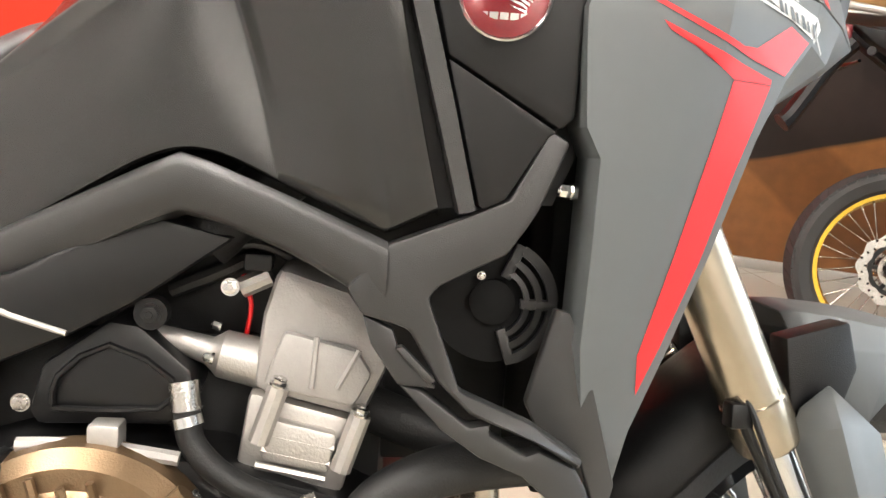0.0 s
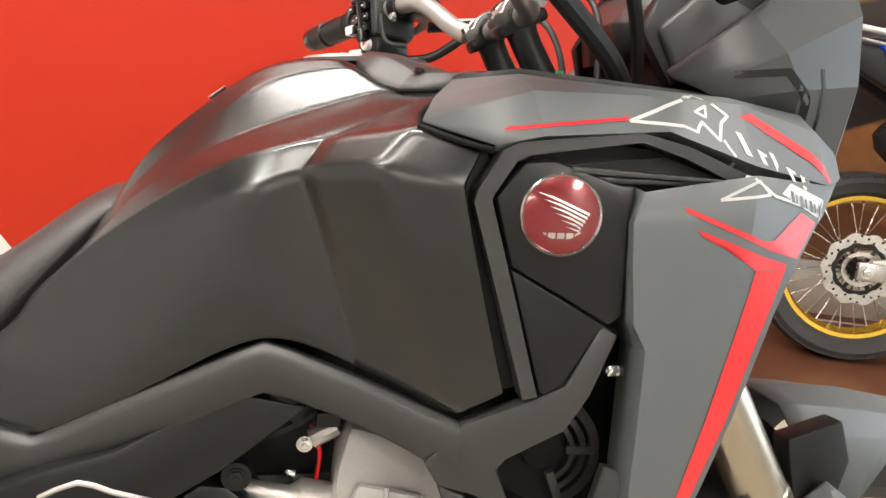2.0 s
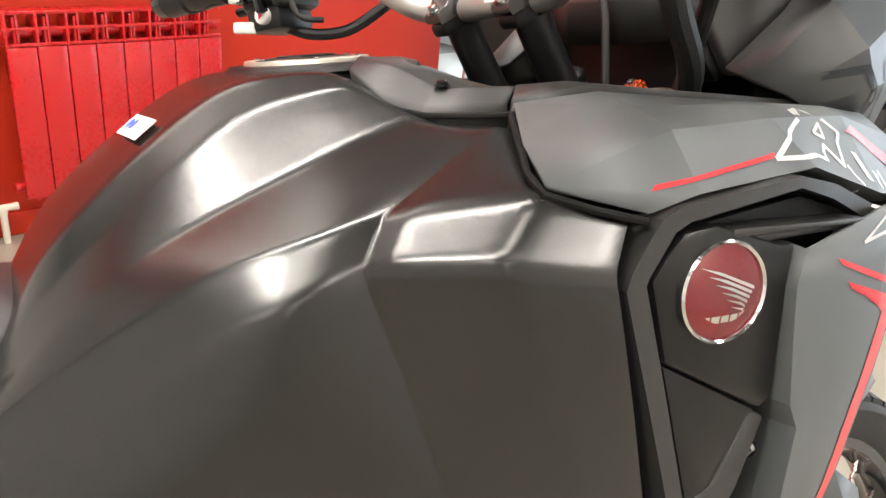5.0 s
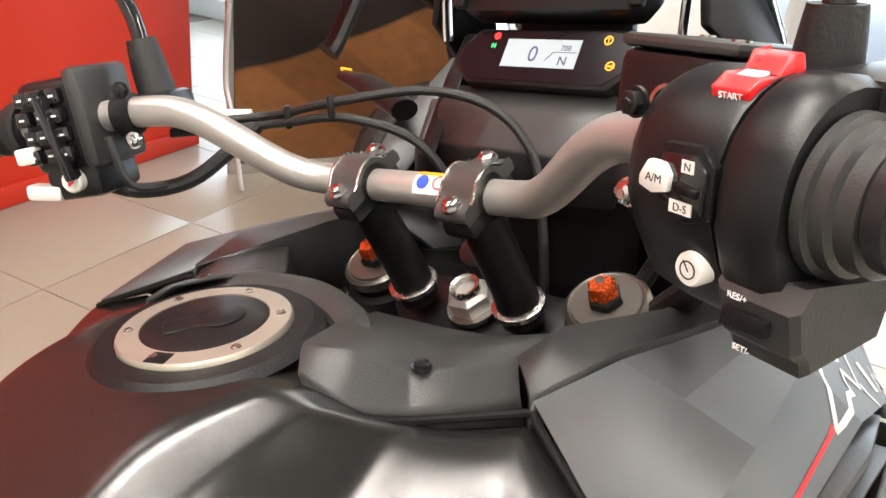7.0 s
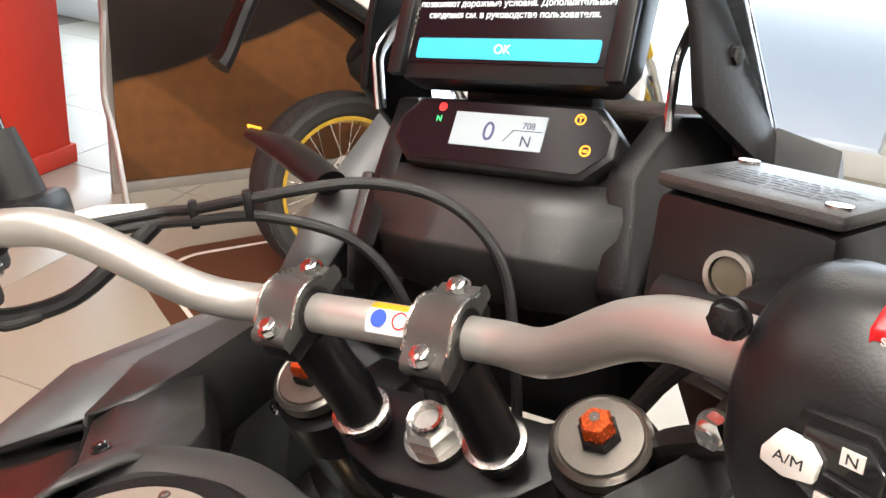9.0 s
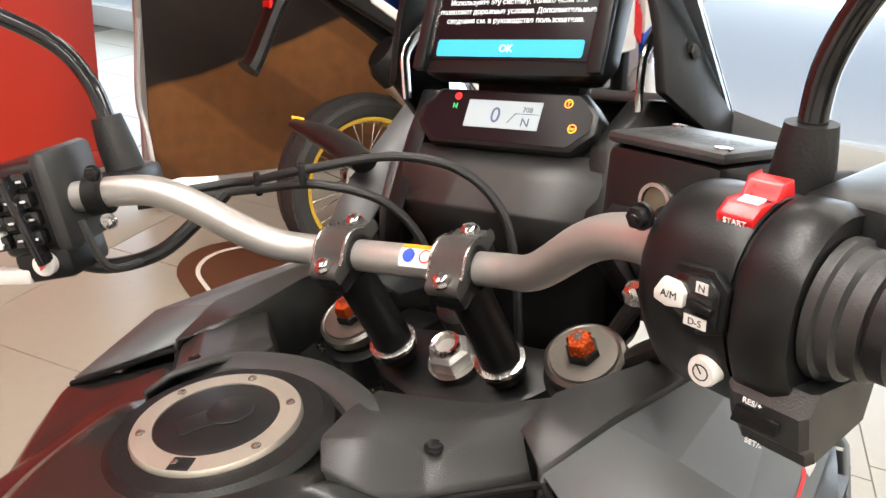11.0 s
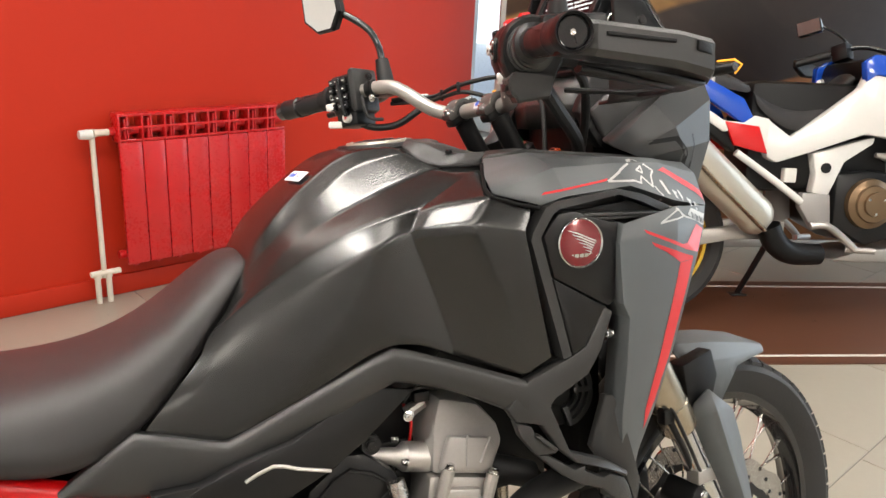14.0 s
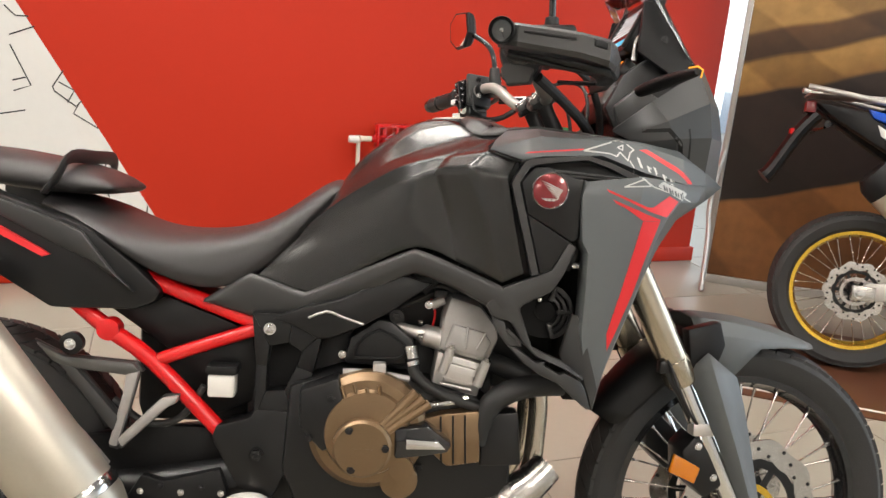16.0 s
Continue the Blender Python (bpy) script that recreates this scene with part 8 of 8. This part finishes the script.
    part("plate_hole", turned([(0.022, 0), (0.022, 0.006), (0.016, 0.007)], facing((0.690, s * 0.166, 0.665), (0, s, 0)), 20), PLASTIC, bike2)
    part("subframe_stay", tube([(0.300, s * 0.140, 0.720), (0.470, s * 0.150, 0.610), (0.600, s * 0.155, 0.520)], 0.016, 12, 2), WHITEPAINT, bike2)
    part("pivot_plate", plate([(0.600, 0.165, 0.560), (0.720, 0.172, 0.555), (0.735, 0.172, 0.420), (0.660, 0.170, 0.400), (0.590, 0.166, 0.500)], s, 0.04, 0.008), MAG, bike2)
    part("foot_hanger", tube([(0.640, s * 0.180, 0.420), (0.700, s * 0.195, 0.425), (0.770, s * 0.200, 0.380), (0.830, s * 0.21, 0.325)], 0.016, 10, 3), ALU, bike2, "silver footrest hanger")
    part("foot_peg", tube([(0.800, s * 0.19, 0.325), (0.900, s * 0.24, 0.325)], 0.014, 10, 1), ALU, bike2)
    part("fork_leg", front2(tube([(1.215, s * 0.10, 1.060), (1.400, s * 0.10, 0.720)], 0.027, 18, 1)), GOLD, bike2, "gold fork tube")
    part("fork_slider", front2(tube([(1.400, s * 0.10, 0.720), (1.590, s * 0.10, 0.360)], 0.021, 16, 1)), CHROME, bike2)
    part("fork_guard", front2(plate([(1.400, 0.125, 0.700), (1.470, 0.125, 0.700), (1.620, 0.125, 0.380), (1.570, 0.125, 0.350)], s, 0.01, 0.003)), WHITEPAINT, bike2)
    part("crash_cover", plate([(1.280, 0.160, 0.620), (1.420, 0.130, 0.560), (1.400, 0.130, 0.480), (1.240, 0.160, 0.480)], s, 0.03, 0.006), PLASTIC, bike2)
    part("handlebar_half", front2(tube([(1.060, 0, 1.180), (1.040, s * 0.090, 1.185), (0.960, s * 0.200, 1.235), (0.840, s * 0.420, 1.215)], 0.0112, 12, 4)), GLOSSBLACK, bike2, "black handlebar")
    part("grip", front2(tube([(0.905, s * 0.300, 1.226), (0.838, s * 0.424, 1.214)], 0.017, 14, 1)), RUBBER, bike2)
    part("switch_box", front2(block((-0.035, -0.035, -0.04), (0.035, 0.035, 0.035), 0.008, Matrix.Translation((0.930, s * 0.255, 1.225)))), PLASTIC, bike2)
    part("hand_guard", front2(plate([(0.830, 0.440, 1.200), (0.860, 0.445, 1.245), (0.980, 0.440, 1.245), (1.020, 0.420, 1.215), (1.000, 0.420, 1.165), (0.900, 0.440, 1.165)], s, 0.02, 0.006)), PLASTIC, bike2)
    part("mirror_stalk", front2(tube([(0.950, s * 0.240, 1.235), (0.940, s * 0.245, 1.290), (0.880, s * 0.290, 1.345), (0.850, s * 0.320, 1.350)], 0.0065, 10, 3)), GLOSSBLACK, bike2)
    mh2 = part("mirror_head", front2(block((-0.018, -0.055, -0.036), (0.018, 0.055, 0.036), 0.014, Matrix.Translation((0.840, s * 0.340, 1.355)) @ Matrix.Rotation(radians(s * 12), 4, "Z"))), GLOSSBLACK, bike2, "black rear-view mirror")
    part("mirror_glass", front2(block((-0.020, -0.047, -0.029), (-0.0185, 0.047, 0.029), 0.0, Matrix.Translation((0.840, s * 0.340, 1.355)) @ Matrix.Rotation(radians(s * 12), 4, "Z"))), MIRROR, mh2)
    part("rear_indicator", tube([(-0.200, s * 0.070, 1.000), (-0.215, s * 0.150, 0.995), (-0.235, s * 0.185, 0.990)], [0.006, 0.008, 0.014], 10, 2), GLOSSBLACK, bike2)
part("rack_plate", block((-0.300, -0.085, 1.118), (0.060, 0.085, 1.128), 0.004), ALU, bike2, "silver rack plate")
part("tail_light", block((-0.305, -0.045, 1.045), (-0.262, 0.045, 1.095), 0.008), mat("red_tail_lens", (0.12, 0.003, 0.005), 0.12, 0, 0.05, 30, coat=0.6), bike2, "red tail light")
part("plate_hanger", tube([(-0.250, 0, 1.040), (-0.310, 0, 0.960), (-0.390, 0, 0.800), (-0.420, 0, 0.760)], [0.052, 0.050, 0.050, 0.060], 10, 3, 0.6), PLASTIC, bike2)
part("plate_reflector", block((-0.345, -0.030, 0.950), (-0.330, 0.030, 0.975), 0.003), REDPAINT, bike2)
# seats
st = [(0.845, 0.075, 1.075, 1.020), (0.760, 0.105, 1.010, 0.930), (0.660, 0.135, 0.948, 0.840), (0.560, 0.150, 0.925, 0.800), (0.450, 0.150, 0.945, 0.850), (0.370, 0.140, 0.990, 0.920)]
rows = []
for x, w, a, b in st:
    half = [(x, 0, a), (x, w * 0.65, a - 0.004), (x, w, (a + b) / 2), (x, w - 0.008, b)]
    rows.append([*half[:0:-1], half[0], *[(p, -q, r) for p, q, r in half[1:]]])
part("rider_seat", sheet(rows), SEAT, bike2, "dark rider seat", 80, (("SUBSURF", 2),))
st = [(0.360, 0.110, 1.010, 0.960), (0.250, 0.125, 1.062, 0.980), (0.100, 0.125, 1.085, 1.010), (0.000, 0.110, 1.088, 1.030)]
rows = []
for x, w, a, b in st:
    half = [(x, 0, a), (x, w * 0.7, a - 0.004), (x, w, (a + b) / 2), (x, w * 0.96, b)]
    rows.append([*half[:0:-1], half[0], *[(p, -q, r) for p, q, r in half[1:]]])
part("pillion_seat", sheet(rows), SEAT, bike2, "dark pillion seat", 80, (("SUBSURF", 2),))
part("tank_top", block((0.84, -0.19, 1.03), (1.14, 0.19, 1.125), 0.03), PLASTIC, bike2)
part("inner_body", block((0.36, -0.12, 0.56), (1.20, 0.12, 1.02), 0.04), PLASTIC, bike2)
# silencer on the right
ex0, ex1 = Vector((0.400, -0.205, 0.440)), Vector((0.010, -0.225, 0.765))
axis2, ln2 = facing(ex0, ex1 - ex0), (ex1 - ex0).length
OV = Matrix.Diagonal((0.80, 1.10, 1, 1))
sil2 = part("silencer", turned([(0.050, -0.02), (0.066, 0.0), (0.074, 0.03), (0.076, ln2 - 0.05), (0.074, ln2)], axis2 @ OV, 36), SATINSTEEL, bike2, "brushed steel silencer with black ends")
part("end_cap", turned([(0.076, ln2 - 0.004), (0.074, ln2 + 0.05), (0.054, ln2 + 0.085), (0.030, ln2 + 0.080)], axis2 @ OV, 36), PLASTIC, sil2)
part("heat_shield", tube([ex0 + Vector((-0.02, -0.072, -0.030)), ex0.lerp(ex1, 0.5) + Vector((-0.02, -0.076, -0.030)), ex1 + Vector((-0.005, -0.072, -0.030))], 0.020, 10, 2, 0.4), FORK, sil2)
part("elbow", tube([(0.440, -0.200, 0.420), (0.480, -0.195, 0.350), (0.560, -0.185, 0.305), (0.690, -0.175, 0.300)], [0.048, 0.050, 0.048, 0.044], 18, 4), PLASTIC, sil2, "black exhaust elbow guard")
# engine
eng2 = part("engine", plate([(0.740, 0.175, 0.640), (0.900, 0.180, 0.660), (1.080, 0.180, 0.640), (1.150, 0.175, 0.560), (1.120, 0.175, 0.400), (0.900, 0.175, 0.340), (0.740, 0.175, 0.420)], -1, 0.35, 0.015), SATIN, bike2, "dark engine with bronze clutch cover")
c2 = facing((0.890, -0.178, 0.520), (0, -1, 0))
part("clutch_cover", turned([(0.108, 0), (0.104, 0.022), (0.080, 0.034), (0.076, 0.044), (0.052, 0.047), (0.050, 0.058), (0.0, 0.060)], c2, 40), BRONZE, eng2, "bronze clutch cover")
for a in (30, 150, 270):
    part("cover_bolt", hexbolt(c2 @ pose(0.040 * math.cos(radians(a)), 0.040 * math.sin(radians(a)), 0.057), 0.006, 0.004), CHROME, eng2)
part("cylinder", plate([(1.000, 0.165, 0.800), (1.090, 0.165, 0.770), (1.110, 0.165, 0.640), (1.000, 0.165, 0.630), (0.985, 0.165, 0.720)], -1, 0.33, 0.012), MAG, eng2)
part("coolant_neck", tube([(0.980, -0.15, 0.715), (0.920, -0.15, 0.725)], [0.020, 0.010], 12, 1), ALU, eng2)
part("reservoir", block((0.520, -0.150, 0.600), (0.575, -0.115, 0.660), 0.006), WHITEPLASTIC, bike2, "white brake reservoir")
for dy in (-0.06, 0.06):
    part("header_pipe", tube([(1.120, dy, 0.680), (1.220, dy, 0.620), (1.250, dy, 0.480), (1.180, dy, 0.340), (0.95, dy, 0.27)], 0.020, 12, 4), FORK, bike2)
sk = [(0.780, 0.130, 0.270), (0.880, 0.140, 0.262), (1.080, 0.145, 0.262), (1.270, 0.120, 0.440), (1.270, 0.120, 0.490), (1.080, 0.150, 0.330), (0.900, 0.150, 0.312)]
part("skid_plate", plate(sk, -1, 0.28, 0.010), ALU, bike2, "ribbed aluminium skid plate")
for k in range(6):
    x = 1.080 + 0.032 * k
    part("skid_slot", block((-0.010, -0.004, -0.006), (0.010, 0.004, 0.006), 0.003, Matrix.Translation((x, -0.147 + 0.005 * k, 0.300 + 0.028 * k))), PLASTIC, bike2)
part("radiator", block((1.165, -0.17, 0.60), (1.205, 0.17, 0.90), 0.006), PLASTIC, bike2)
rows = []
for a, r, w in ((150, 0.375, 0.050), (125, 0.385, 0.066), (100, 0.385, 0.070), (80, 0.380, 0.062), (62, 0.375, 0.025)):
    x, z = 1.60 + r * math.cos(radians(a)), 0.346 + r * math.sin(radians(a))
    x2, z2 = 1.60 + (r - 0.04) * math.cos(radians(a)), 0.346 + (r - 0.04) * math.sin(radians(a))
    rows.append([(x2, w + 0.008, z2), (x, w * 0.7, z), (x, 0, z + 0.004), (x, -w * 0.7, z), (x2, -w - 0.008, z2)])
part("front_fender", front2(sheet(rows)), WHITEPAINT, bike2, "white front fender", 60, (("SUBSURF", 1), ("SOLIDIFY", 0.004)))
rows = []
for t in np.linspace(0, 1, 6):
    z = 1.10 + 0.32 * float(t)
    rows.append([(1.44 - 0.20 * float(t) - 1.5 * y * y, y, z) for y in (-0.17, -0.11, -0.05, 0.0, 0.05, 0.11, 0.17)])
part("windscreen", sheet(rows), GLASS, bike2, "tall clear windscreen", 80, (("SOLIDIFY", 0.004),))
part("front_cowl", block((1.20, -0.13, 0.98), (1.42, 0.13, 1.14), 0.05), WHITEPAINT, bike2)
part("dash", block((1.16, -0.08, 1.14), (1.20, 0.08, 1.28), 0.01), PLASTIC, bike2)
part("side_stand", tube([(0.64, 0.15, 0.30), (0.60, 0.20, 0.16), (0.56, 0.235, 0.045)], 0.014, 10, 2), SATIN, bike2, "black side stand")
part("stand_foot", block((0.52, 0.21, 0.033), (0.60, 0.27, 0.046), 0.004), SATIN, bike2)
